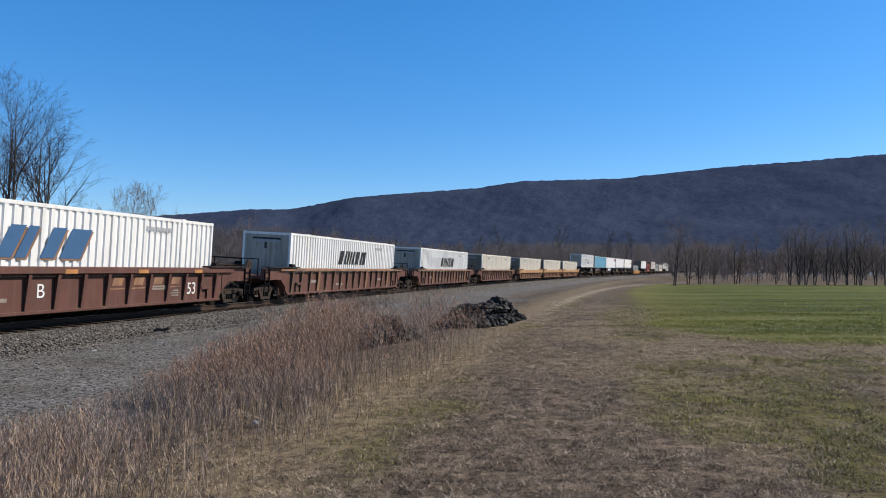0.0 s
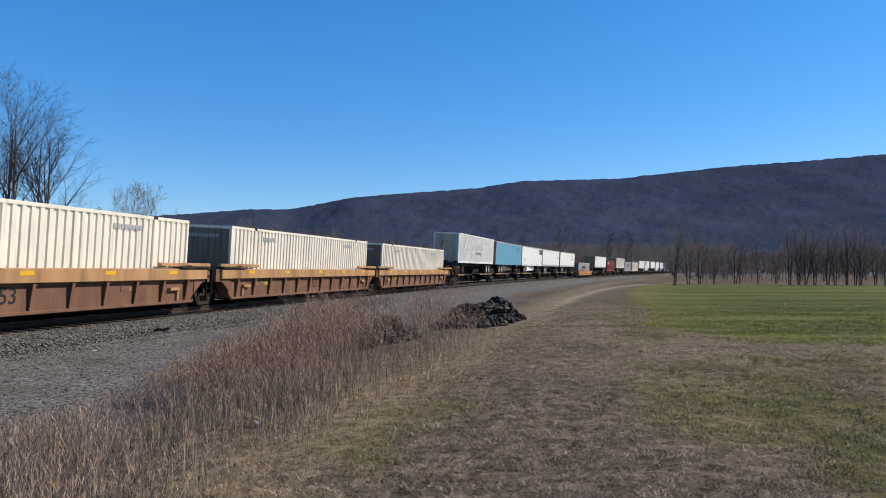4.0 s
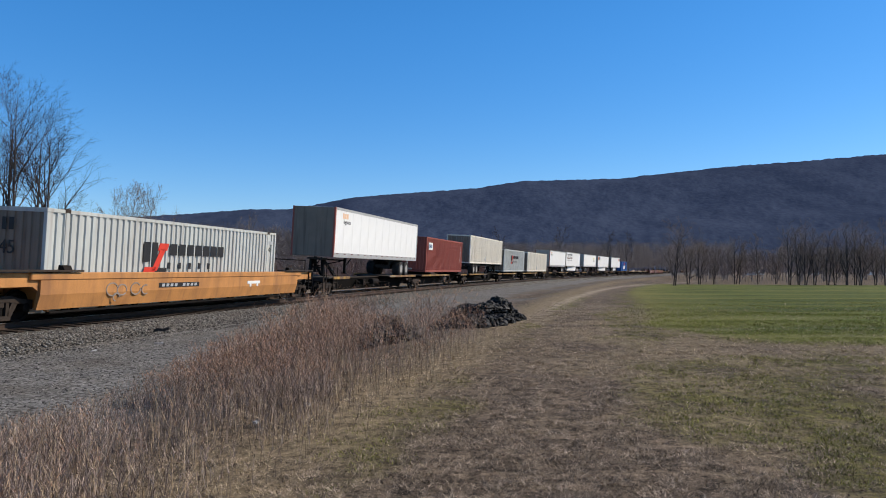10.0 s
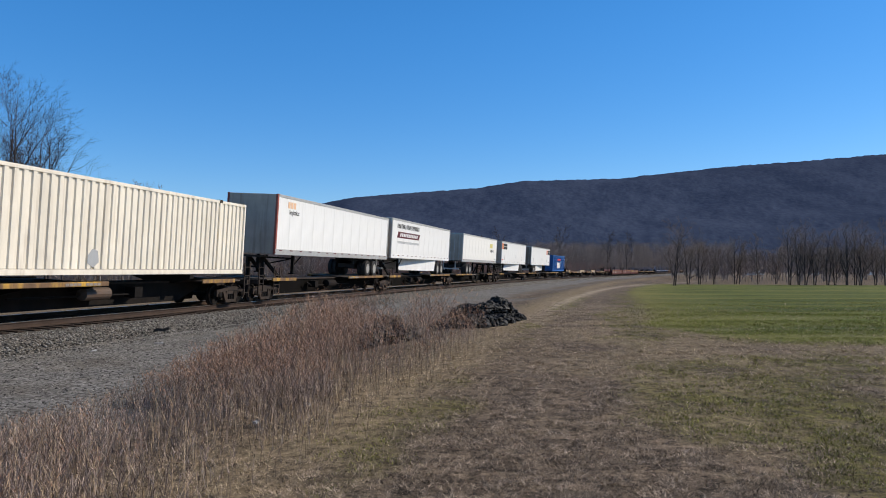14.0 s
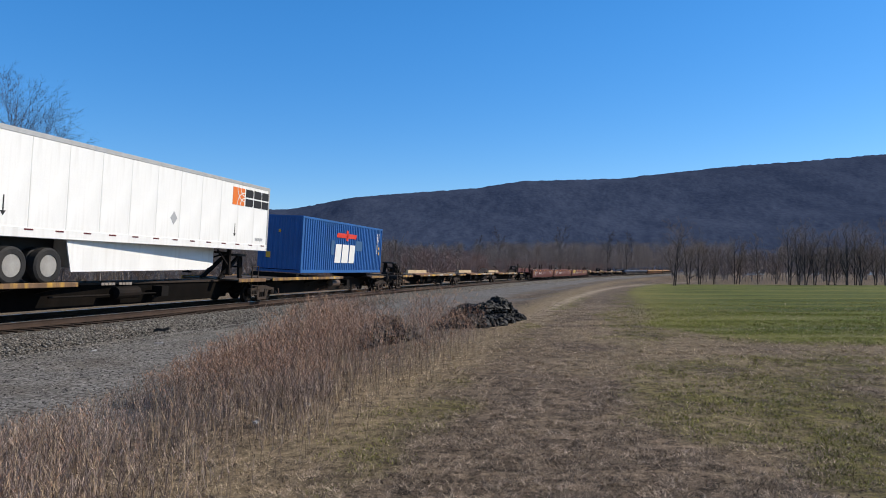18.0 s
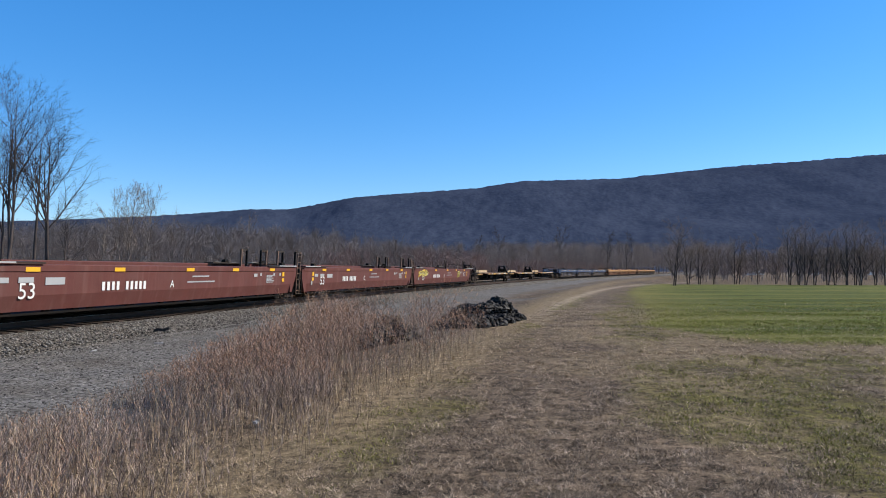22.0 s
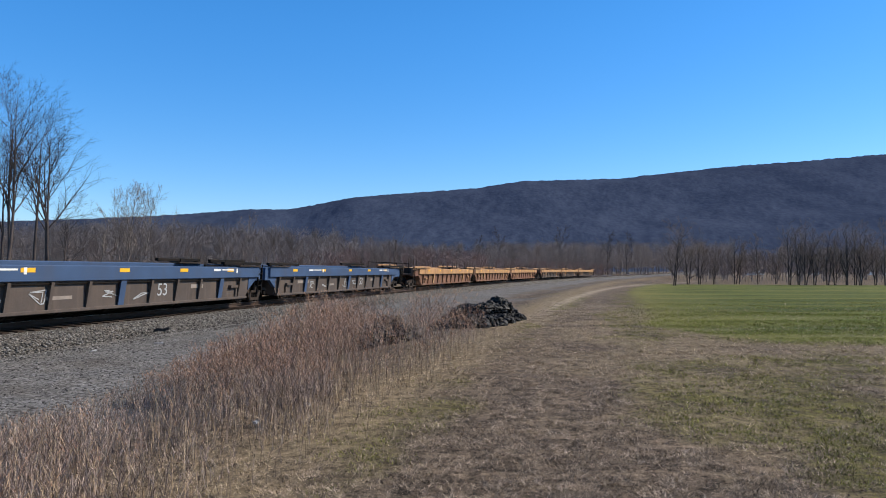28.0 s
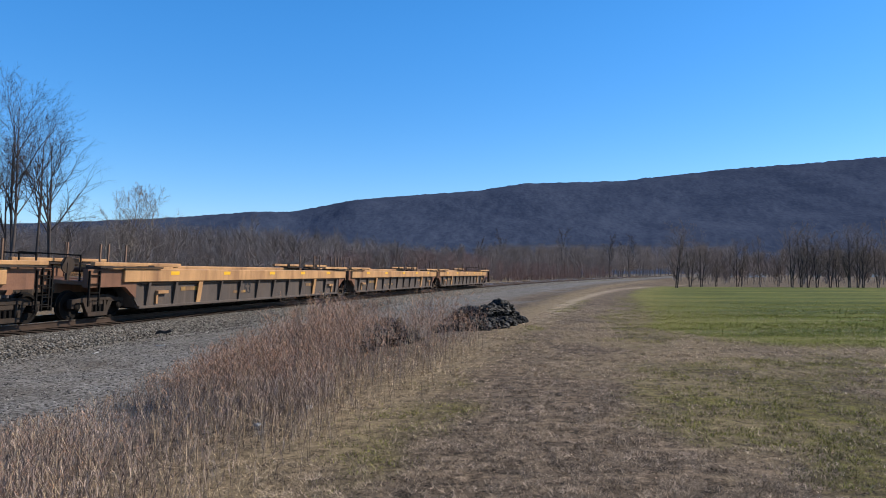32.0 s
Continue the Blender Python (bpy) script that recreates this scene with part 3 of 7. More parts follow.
def build_mountain():
    """A long wooded ridge across the valley, about 2.6 km off."""
    f, horizon = 1245.27, 479.1
    px = [-1400 + 7 * i for i in range(686)]
    jag = random.Random(17)
    rows = 64
    verts, faces = [], []
    for j in range(rows):
        k = j / (rows - 1)
        for p in px:
            q = np.interp(p, [a for a, _ in RIDGE], [b for _, b in RIDGE])
            ang = math.atan((p - 784) / f)
            top = (horizon - q) / f
            dist = 1150 + 1450 * k if k <= 0.9 else 2455 + 900 * (k - 0.9)
            side = Vector((math.sin(ang), math.cos(ang)))
            d = dist / math.cos(ang)
            full = top * 2455 + CAM_Z + 3
            h = full * (0.30 * smooth(0.0, 0.35, k) + 0.70 * smooth(0.22, 0.9, k) ** 1.15)
            if k > 0.9:
                h -= full * 1.5 * (k - 0.9)
            x, y = side.x * d, side.y * d
            spur = noise.noise((x * 0.0021, y * 0.0016, 4.0)) * 14 + noise.noise((x * 0.006, y * 0.005, 9.0)) * 9
            rough = noise.noise((x * 0.035, y * 0.03, 2.0)) * 3.0 + jag.uniform(-1.6, 1.6)
            fade = smooth(0, 0.15, k) * (1 - smooth(0.6, 0.9, k))
            verts.append((x, y, h + spur * fade + rough * smooth(0, 0.2, k) - 3))
    n = len(px)
    for j in range(rows - 1):
        for i in range(n - 1):
            a = j * n + i
            faces.append((a, a + 1, a + n + 1, a + n))
    me = bpy.data.meshes.new("mountain")
    me.from_pydata(verts, [], faces)
    me.shade_smooth()
    m = bpy.data.materials.new("hazed_bare_forest")
    m.use_nodes = True
    nn, l = m.node_tree.nodes, m.node_tree.links
    b = nn["Principled BSDF"]
    b.inputs["Roughness"].default_value, b.inputs["Specular IOR Level"].default_value = 1.0, 0.0
    g = nn.new("ShaderNodeNewGeometry")
    t1, t2 = nn.new("ShaderNodeTexNoise"), nn.new("ShaderNodeTexNoise")
    t1.inputs["Scale"].default_value, t1.inputs["Detail"].default_value = 0.011, 8
    t2.inputs["Scale"].default_value, t2.inputs["Detail"].default_value = 0.11, 6
    stand = nn.new("ShaderNodeMapping")               # noise drawn out in depth so crowns look upright from the camera
    stand.inputs["Scale"].default_value = (1.0, 0.26, 1.5)
    l.new(g.outputs["Position"], stand.inputs["Vector"])
    for t in (t1, t2):
        l.new(stand.outputs[0], t.inputs["Vector"])
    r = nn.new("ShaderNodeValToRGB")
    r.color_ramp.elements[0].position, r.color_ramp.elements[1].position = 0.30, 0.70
    # Slate blue instead of bark brown: distance haze put into the colour.
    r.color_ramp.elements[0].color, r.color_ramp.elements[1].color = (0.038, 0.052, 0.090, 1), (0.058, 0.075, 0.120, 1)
    add = nn.new("ShaderNodeMath")
    add.operation = "MULTIPLY_ADD"
    l.new(t2.outputs[0], add.inputs[0])
    add.inputs[1].default_value = 1.0
    l.new(t1.outputs[0], add.inputs[2])
    sub = nn.new("ShaderNodeMath")
    sub.operation = "SUBTRACT"
    l.new(add.outputs[0], sub.inputs[0])
    sub.inputs[1].default_value = 0.5
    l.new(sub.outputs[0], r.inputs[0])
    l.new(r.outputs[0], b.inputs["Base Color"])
    bp = nn.new("ShaderNodeBump")
    bp.inputs["Strength"].default_value, bp.inputs["Distance"].default_value = 0.35, 3.0
    l.new(t2.outputs[0], bp.inputs["Height"])
    l.new(bp.outputs[0], b.inputs["Normal"])
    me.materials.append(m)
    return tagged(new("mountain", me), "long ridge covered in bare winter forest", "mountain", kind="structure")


build_mountain()

# ---- the railway ----
def sweep(section, s0, s1, step, cant=True):
    """A closed section of (lat, z) carried along the track."""
    g = Geo()
    n, rows = len(section), int((s1 - s0) / step) + 1
    for i in range(rows):
        s = s0 + (s1 - s0) * i / (rows - 1)
        p = track_pose(s) if cant else None
        g.v += [tuple(p @ Vector((a, 0, z))) if cant else tuple(track_point(s, a, z)) for a, z in section]
    for i in range(rows - 1):
        for j in range(n):
            a, b = i * n + j, i * n + (j + 1) % n
            g.f.append((a, b, b + n, a + n))
    return g


S0, S1 = -70.0, 640.0
def stone_material():
    """Crushed stone: each stone its own grey, shade painted into the gaps, rust and dust in drifts."""
    m = bpy.data.materials.new("crushed_limestone")
    m.use_nodes = True
    n, l = m.node_tree.nodes, m.node_tree.links
    b = n["Principled BSDF"]
    b.inputs["Roughness"].default_value, b.inputs["Specular IOR Level"].default_value = 0.9, 0.2
    g, v, r, t, d = n.new("ShaderNodeNewGeometry"), n.new("ShaderNodeTexVoronoi"), n.new("ShaderNodeValToRGB"), n.new("ShaderNodeTexNoise"), n.new("ShaderNodeTexVoronoi")
    for o in (v, d):
        o.inputs["Scale"].default_value = 15
        l.new(g.outputs["Position"], o.inputs["Vector"])
    d.feature = "DISTANCE_TO_EDGE"
    t.inputs["Scale"].default_value, t.inputs["Detail"].default_value = 0.7, 6
    l.new(g.outputs["Position"], t.inputs["Vector"])
    s = n.new("ShaderNodeSeparateColor")
    l.new(v.outputs["Color"], s.inputs[0])
    l.new(s.outputs[0], r.inputs[0])
    r.color_ramp.elements[0].color, r.color_ramp.elements[1].color = (0.026, 0.023, 0.020, 1), (0.27, 0.25, 0.225, 1)
    gap, x, y = n.new("ShaderNodeMapRange"), n.new("ShaderNodeMix"), n.new("ShaderNodeMix")
    gap.inputs["From Max"].default_value, gap.inputs["To Min"].default_value = 0.18, 0.25
    l.new(d.outputs["Distance"], gap.inputs["Value"])
    x.data_type, x.blend_type, x.inputs[0].default_value = "RGBA", "MULTIPLY", 1.0
    l.new(r.outputs[0], x.inputs[6])
    l.new(gap.outputs[0], x.inputs[7])
    y.data_type = "RGBA"
    q = n.new("ShaderNodeMapRange")
    q.inputs["From Min"].default_value, q.inputs["From Max"].default_value, q.inputs["To Max"].default_value = 0.45, 0.75, 0.4
    l.new(t.outputs["Fac"], q.inputs["Value"])
    l.new(q.outputs[0], y.inputs[0])
    l.new(x.outputs[2], y.inputs[6])
    y.inputs[7].default_value = (0.10, 0.075, 0.058, 1)
    l.new(y.outputs[2], b.inputs["Base Color"])
    bp = n.new("ShaderNodeBump")
    bp.inputs["Strength"].default_value, bp.inputs["Distance"].default_value = 1.0, 0.05
    l.new(d.outputs["Distance"], bp.inputs["Height"])
    l.new(bp.outputs[0], b.inputs["Normal"])
    return m


M["ballast"] = stone_material()
bal = new("ballast_bed", sweep([(-4.6, -0.75), (-2.0, -0.235), (-1.45, -0.215), (1.45, -0.215), (1.9, -0.225), (3.1, -0.66), (3.1, -1.3), (-4.6, -1.3)], S0, S1, 2.0).mesh("ballast_bed", "ballast"))
tagged(bal, "grey crushed stone ballast under the track", "ballast", kind="structure")
# Dark strip: shade under the train and oil put into one colour.
shaded_bed = new("track_bed", sweep([(-0.71, -0.212), (0.71, -0.212), (0.71, -0.203), (-0.71, -0.203)], S0, S1, 2.0).mesh("track_bed", "shaded_oily_bed"))
tagged(shaded_bed, "ballast darkened by oil and train shade between the rails", "ballast", kind="structure")
for side in (-0.7525, 0.7525):
    rail = tagged(new("rail"), "rust-brown steel rail with a polished head", "rail", "rails of the track", "structure")
    sec = [(-0.075, -0.175), (0.075, -0.175), (0.075, -0.155), (0.012, -0.13), (0.012, -0.04), (0.036, -0.03), (0.036, -0.006), (-0.036, -0.006), (-0.036, -0.03), (-0.012, -0.04), (-0.012, -0.13), (-0.075, -0.155)]
    part("rail_web", sweep([(side + a, z) for a, z in sec], S0, S1, 2.0), "rail", rail)
    part("rail_head", sweep([(side + a, z) for a, z in [(-0.034, -0.005), (0.034, -0.005), (0.028, 0.0), (-0.028, 0.0)]], S0, S1, 2.0), "rail_top", rail)

# ---- the train: trucks, cars ----
def add_truck(parent, y):
    """A two-axle truck: bolster, two cast side frames, four wheels, two axles and springs."""
    bolster = part("truck", kept("bolster", lambda: Geo().bevel_box(-1.08, 1.08, -0.24, 0.24, 0.42, 0.60, 0.03).box(-0.3, 0.3, -0.3, 0.3, 0.6, 0.78).mesh("truck", "rusty_steel")),
                   "rusty_steel", parent, "rusty cast steel truck", Matrix.Translation((0, y, 0)))

    def frame_mesh():
        g = Geo()
        for x0, x1 in ((-0.07, 0.07),):
            g.prism([(-1.12, 0.36), (-1.12, 0.62), (-0.72, 0.66), (-0.42, 0.74), (0.42, 0.74), (0.72, 0.66), (1.12, 0.62), (1.12, 0.36), (0.98, 0.36), (0.92, 0.50), (0.60, 0.54),
                     (0.34, 0.58), (-0.34, 0.58), (-0.60, 0.54), (-0.92, 0.50), (-0.98, 0.36)], "x", x0, x1)
            g.prism([(-0.66, 0.60), (-0.46, 0.60), (-0.24, 0.12), (-0.40, 0.12)], "x", x0 + 0.01, x1 - 0.01)
            g.prism([(0.66, 0.60), (0.46, 0.60), (0.24, 0.12), (0.40, 0.12)], "x", x0 + 0.01, x1 - 0.01)
            g.box(x0, x1, -0.42, 0.42, 0.10, 0.22)
            g.box(x0 + 0.01, x1 - 0.01, -0.36, -0.26, 0.2, 0.6)
            g.box(x0 + 0.01, x1 - 0.01, 0.26, 0.36, 0.2, 0.6)
        return g.mesh("side_frame", "rusty_steel")
    for x in (-1.03, 1.03):
        part("side_frame", kept("side_frame", frame_mesh), "", bolster, "", Matrix.Translation((x, 0, 0)))
        for dy in (-0.17, 0.0, 0.17):
            part("spring", kept("spring", lambda: Geo().tube((0, 0, 0.22), (0, 0, 0.42), 0.06, n=8).mesh("spring", "dark_steel")), "", bolster, "", Matrix.Translation((x * 0.965, dy, 0)))
        for yy in (-0.89, 0.89):
            wheel = kept("wheel", lambda: Geo().lathe([(-0.07, 0.12), (-0.07, 0.34), (-0.065, 0.36), (-0.065, 0.46), (-0.03, 0.46), (-0.02, 0.425), (0.07, 0.415), (0.07, 0.345), (0.02, 0.32), (0.0, 0.16), (0.07, 0.14), (0.07, 0.05)], n=22).mesh("wheel", "dark_steel"))
            part("wheel", wheel, "", bolster, "", Matrix.Translation((0.78 if x > 0 else -0.78, yy, 0.42)) @ Matrix.Rotation(0 if x > 0 else math.pi, 4, "Z"))
            bearing = kept("bearing", lambda: Geo().lathe([(-0.16, 0.10), (0.10, 0.12), (0.13, 0.08)], n=10).mesh("bearing", "dark_steel"))
            part("bearing_cap", bearing, "", bolster, "", Matrix.Translation((x, yy, 0.42)) @ Matrix.Rotation(0 if x > 0 else math.pi, 4, "Z"))
    for yy in (-0.89, 0.89):
        part("axle", kept("axle", lambda: Geo().tube((-1.0, 0, 0), (1.0, 0, 0), 0.08, n=10).mesh("axle", "dark_steel")), "", bolster, "", Matrix.Translation((0, yy, 0.42)))
    return bolster


def add_coupler(parent, y, way):
    """A knuckle coupler with its hose, reaching way (+1 or -1) along the track."""
    g = Geo().box(-0.09, 0.09, min(y, y + way * 0.75), max(y, y + way * 0.75), 0.78, 0.96)
    g.prism([(-0.2, y + way * 0.70), (0.14, y + way * 0.70), (0.2, y + way * 0.86), (0.12, y + way * 1.02), (0.02, y + way * 0.92), (-0.16, y + way * 0.95)], "z", 0.68, 1.02)
    c = part("coupler", g, "rusty_steel", parent)
    h = Geo()
    pts = [Vector((0.35, y + way * 0.1, 0.85)), Vector((0.38, y + way * 0.4, 0.55)), Vector((0.36, y + way * 0.75, 0.38)), Vector((0.3, y + way * 1.0, 0.4))]
    for a, b in zip(pts, pts[1:]):
        h.tube(a, b, 0.025, n=6)
    part("brake_hose", h, "black", parent)
    return c


def add_ladder(parent, x, y, z0, z1, material="dark_steel", rungs=4, w=0.42):
    g = Geo()
    for yy in (y - w / 2, y + w / 2):
        g.box(x - 0.025, x + 0.025, yy - 0.02, yy + 0.02, z0, z1)
    for i in range(rungs):
        z = z0 + (z1 - z0) * (i + 0.5) / rungs
        g.box(x - 0.012, x + 0.03, y - w / 2, y + w / 2, z - 0.012, z + 0.012)
    return part("ladder", g, material, parent)


def well_unit(u, half, paint, group, label, ends=(True, True), trucks=(True, True), style="ribbed", top=1.36, chord=None, number="", posts=False, grime=None, letter="", deep=0.34, poles=False, num_y=None, num_mat="sign_white", reflect="sign_yellow", rib_mat=None, ribs=12, wide=(), rib_shift=0.0):
    """One well of a container car. half: from its middle to the truck centre. ends: whether each end carries a coupler."""
    car = thing("well_car", label, "rail car", group)
    grime = grime or paint
    chord = chord or paint
    wb = half - 1.45
    reach = {k: half + (0.95 if ends[i] else -0.24) for i, k in enumerate((-1, 1))}   # where the body ends: past the truck, or short of the joint
    for sx in (-1, 1):
        out = 1.50 * sx
        inn = 1.38 * sx
        if style == "ribbed":
            g = Geo().prism([(-wb, 0.30), (wb, 0.30), (wb + 0.25, 0.62), (wb + 0.35, top - 0.2), (-wb - 0.35, top - 0.2), (-wb - 0.25, 0.62)], "x", min(inn, inn + 0.05 * sx), max(inn, inn + 0.05 * sx))
            side = part("side_sheet", g, grime, car)
            part("bottom_chord", Geo().bevel_box(min(inn - .02 * sx, out), max(inn - .02 * sx, out), -wb - 0.05, wb + 0.05, 0.26, 0.36, 0.015), grime, car)
            for i in range(ribs):                         # a thin web with a flange on its outer edge
                yy = -wb + 0.35 + (2 * wb - 0.7) * i / (ribs - 1) + rib_shift
                broad = i in wide
                w = 0.13 if broad else 0.055
                paint_of = (chord if broad else None) or rib_mat or grime
                zt = top - deep - 0.02

                def rib_mesh():
                    g = Geo().prism([(1.425 * sx, 0.36), (1.47 * sx, 0.36), (1.555 * sx, zt), (1.425 * sx, zt)], "y", -0.018, 0.018)
                    return g.prism([(1.47 * sx, 0.36), (1.495 * sx, 0.36), (1.58 * sx, zt), (1.555 * sx, zt)], "y", -w, w).mesh("rib", paint_of)
                part("rib", kept(("rib", paint_of, top, sx, deep, w), rib_mesh), "", side, "", Matrix.Translation((0, yy, 0)))
            for i in range(9):
                yy = -wb + 0.8 + (2 * wb - 1.6) * i / 8
                part("floor_bracket", kept(("low_bracket", sx), lambda: Geo().prism([(1.40 * sx, 0.27), (1.30 * sx, 0.27), (1.14 * sx, 0.14), (1.26 * sx, 0.14)], "y", -0.07, 0.07).mesh("floor_bracket", "dark_steel")), "", side, "", Matrix.Translation((0, yy, 0)))
            rod = Geo().tube((1.49 * sx, -wb, top - deep - 0.07), (1.49 * sx, wb, top - deep - 0.07), 0.02, n=5)
            part("brake_pipe", rod, "dark_steel", car)
        else:
            g = Geo().prism([(1.40 * sx, top - 0.1), (1.53 * sx, top - 0.1), (1.53 * sx, 0.78), (1.42 * sx, 0.36), (1.33 * sx, 0.36), (1.40 * sx, 0.78)], "y", -wb - 0.55, wb + 0.55)
            side = part("side_sheet", g, paint, car)
            if posts:                                     # the side runs on over the trucks with a raked edge
                for k in (-1, 1):
                    part("side_end", Geo().prism([(k * (wb + 0.552), 0.40), (k * (wb + 0.75), 0.42), (k * (half - 0.2), top - 0.105), (k * (wb + 0.552), top - 0.105)], "x", min(1.465 * sx, 1.53 * sx), max(1.465 * sx, 1.53 * sx)), paint, side)
                    part("raked_brace", Geo().bar((1.50 * sx, k * (half - 0.35), 0.50), (1.50 * sx, k * (half + 0.25), top - 0.2), 0.06, 0.09), "dark_steel", side)
            for i in range(10):
                yy = -wb + 0.6 + (2 * wb - 1.2) * i / 9
                part("floor_bracket", kept(("bracket", paint, sx), lambda: Geo().prism([(1.40 * sx, 0.36), (1.30 * sx, 0.36), (1.14 * sx, 0.22), (1.26 * sx, 0.22)], "y", -0.09, 0.09).mesh("floor_bracket", "dark_steel")), "", side, "", Matrix.Translation((0, yy, 0)))
        part("top_chord", Geo().bevel_box(min(inn, out + .06 * sx), max(inn, out + .06 * sx), -wb - 0.9, wb + 0.9, top - (deep if style == "ribbed" else 0.2), top, 0.02), chord, car)
        # the side sill sweeps up over the truck
        for k in (-1, 1):
            part("end_sill", Geo().prism([(k * (wb + 0.2), 0.62), (k * (wb + 0.75), 1.0), (k * reach[k], 1.0), (k * reach[k], top - 0.02), (k * (wb + 0.85), top - 0.02), (k * (wb + 0.2), top - 0.2)], "x", min(1.30 * sx, 1.46 * sx), max(1.30 * sx, 1.46 * sx)), paint, car)
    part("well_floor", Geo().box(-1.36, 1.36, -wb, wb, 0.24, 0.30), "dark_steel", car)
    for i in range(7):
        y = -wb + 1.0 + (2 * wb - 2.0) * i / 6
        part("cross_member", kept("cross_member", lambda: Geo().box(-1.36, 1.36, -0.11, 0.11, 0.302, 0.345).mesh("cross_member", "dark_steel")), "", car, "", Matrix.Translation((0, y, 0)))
    for k in (-1, 1):
        part("end_bulkhead", Geo().prism([(k * wb, 0.3), (k * (wb + 0.08), 0.3), (k * (wb + 0.5), 1.1), (k * (wb + 0.42), 1.1)], "x", -1.36, 1.36), grime, car)
        part("end_platform", Geo().bevel_box(-1.42, 1.42, min(k * (wb + 0.5), k * (reach[k] - 0.05)), max(k * (wb + 0.5), k * (reach[k] - 0.05)), 1.05, 1.17, 0.015), paint, car)
        part("centre_sill", Geo().box(-0.28, 0.28, min(k * (wb + 0.5), k * (half + 1.0)), max(k * (wb + 0.5), k * (half + 1.0)), 0.76, 1.05), paint, car)
        for sx in (-1, 1):
            part("walkway", Geo().box(min(1.15 * sx, 1.62 * sx), max(1.15 * sx, 1.62 * sx), min(k * (wb - (1.9 if posts else 0.9)), k * (reach[k] - 0.3)), max(k * (wb - (1.9 if posts else 0.9)), k * (reach[k] - 0.3)), top + 0.02, top + 0.06), "rusty_steel", car)
            part("walkway_edge", Geo().box(min(1.621 * sx, 1.64 * sx), max(1.621 * sx, 1.64 * sx), min(k * (wb - 0.9), k * (reach[k] - 0.3)), max(k * (wb - 0.9), k * (reach[k] - 0.3)), top + 0.03, top + 0.075), "grey_steel" if posts else "rusty_steel", car)
            part("corner_guide", Geo().prism([(1.36 * sx, top + 0.05), (1.60 * sx, top + 0.05), (1.52 * sx, top + 0.20), (1.38 * sx, top + 0.20)], "y", min(k * (wb - 0.5), k * (wb - 0.2)), max(k * (wb - 0.5), k * (wb - 0.2))), "dark_steel", car)
    for i, k in enumerate((-1, 1)):
        if trucks[i]:
            add_truck(car, k * half)
        if ends[i]:
            add_coupler(car, k * (half + 0.9), k)
            add_ladder(car, 1.5, k * (half + 0.7), 0.45, 1.5)
            rail = Geo()
            for x in (-1.1, 1.1):
                rail.box(x - 0.02, x + 0.02, k * (half + 0.85) - 0.02, k * (half + 0.85) + 0.02, 1.17, 1.95)
            rail.box(-1.1, 1.1, k * (half + 0.85) - 0.02, k * (half + 0.85) + 0.02, 1.91, 1.95)
            part("handrail", rail, "dark_steel", car)
            if i == 0:
                part("hand_brake", Geo().lathe([(-0.02, 0.20), (-0.02, 0.26), (0.02, 0.26), (0.02, 0.20)], x=0.6, n=16, y=k * (half + 0.78), z=1.62).box(0.56, 0.64, k * (half + 0.78) - 0.05, k * (half + 0.78) + 0.05, 1.17, 1.7), "rusty_steel", car)
    if chord == "yellow" or grime == "grimy_side":     # a second rail over the chord at each end, on short blocks
        for k in (-1, 1):
            for sx in (-1, 1):
                a, b = sorted((k * (wb - 2.0), k * (reach[k] - 0.15)))
                rail = part("end_rail", Geo().bevel_box(min(1.40 * sx, 1.56 * sx), max(1.40 * sx, 1.56 * sx), a, b, top + 0.085, top + 0.20, 0.012), chord if chord == "yellow" else "dark_steel", car)
                for y in (a + 0.2, (a + b) / 2, b - 0.2):
                    part("rail_block", Geo().box(min(1.42 * sx, 1.54 * sx), max(1.42 * sx, 1.54 * sx), y - 0.07, y + 0.07, top + 0.061, top + 0.084), "dark_steel", rail)
            if reach[k] < half:
                part("joint_frame", Geo().box(-1.25, 1.25, min(k * (reach[k] - 0.12), k * (reach[k] - 0.02)), max(k * (reach[k] - 0.12), k * (reach[k] - 0.02)), 0.55, top - 0.03), "dark_steel", car)
            part("brake_gear", Geo().bevel_box(0.2, 0.9, min(k * (wb + 0.6), k * (wb + 1.05)), max(k * (wb + 0.6), k * (wb + 1.05)), 1.17, 1.42 + 0.2, 0.03).tube((-0.9, k * (wb + 0.7), 1.45), (0.2, k * (wb + 0.7), 1.45), 0.09, n=10), "rusty_steel", car)
        add_ladder(car, 1.50, reach[1] - 0.1, 0.40, top + 0.1, "dark_steel", 5, 0.34)
    if poles:
        for k in (-1, 1):
            for x, dy in ((-1.1, 0.3), (-0.5, 0.9), (1.1, 0.2), (0.6, 0.75), (1.1, 1.0)):
                part("pole", kept("pole", lambda: Geo().box(-0.025, 0.025, -0.025, 0.025, 1.17, 2.3).mesh("pole", "lit_worn_rib")), "", car, "", Matrix.Translation((x, k * (half - 1.3 + dy), 0)))
            part("grab_rail", Geo().box(0.6 - 0.02, 0.6 + 0.02, min(k * (half - 1.2), k * (half + 0.2)), max(k * (half - 1.2), k * (half + 0.2)), 1.70, 1.74), "dark_steel", car)
    if posts:
        for k in (-1, 1):
            for x in (-0.95, 0.95):
                for dy in (0.0, 0.55):
                    part("corner_post", Geo().box(x - 0.045, x + 0.045, k * (half - 1.25 + dy) - 0.04, k * (half - 1.25 + dy) + 0.04, 1.17, 2.34), "dark_steel" if dy else "lit_worn_rib", car)
                part("post_brace", Geo().box(x - 0.04, x + 0.04, k * (half - 0.97) - 0.3, k * (half - 0.97) + 0.3, 2.27, 2.34), "rusty_steel", car)
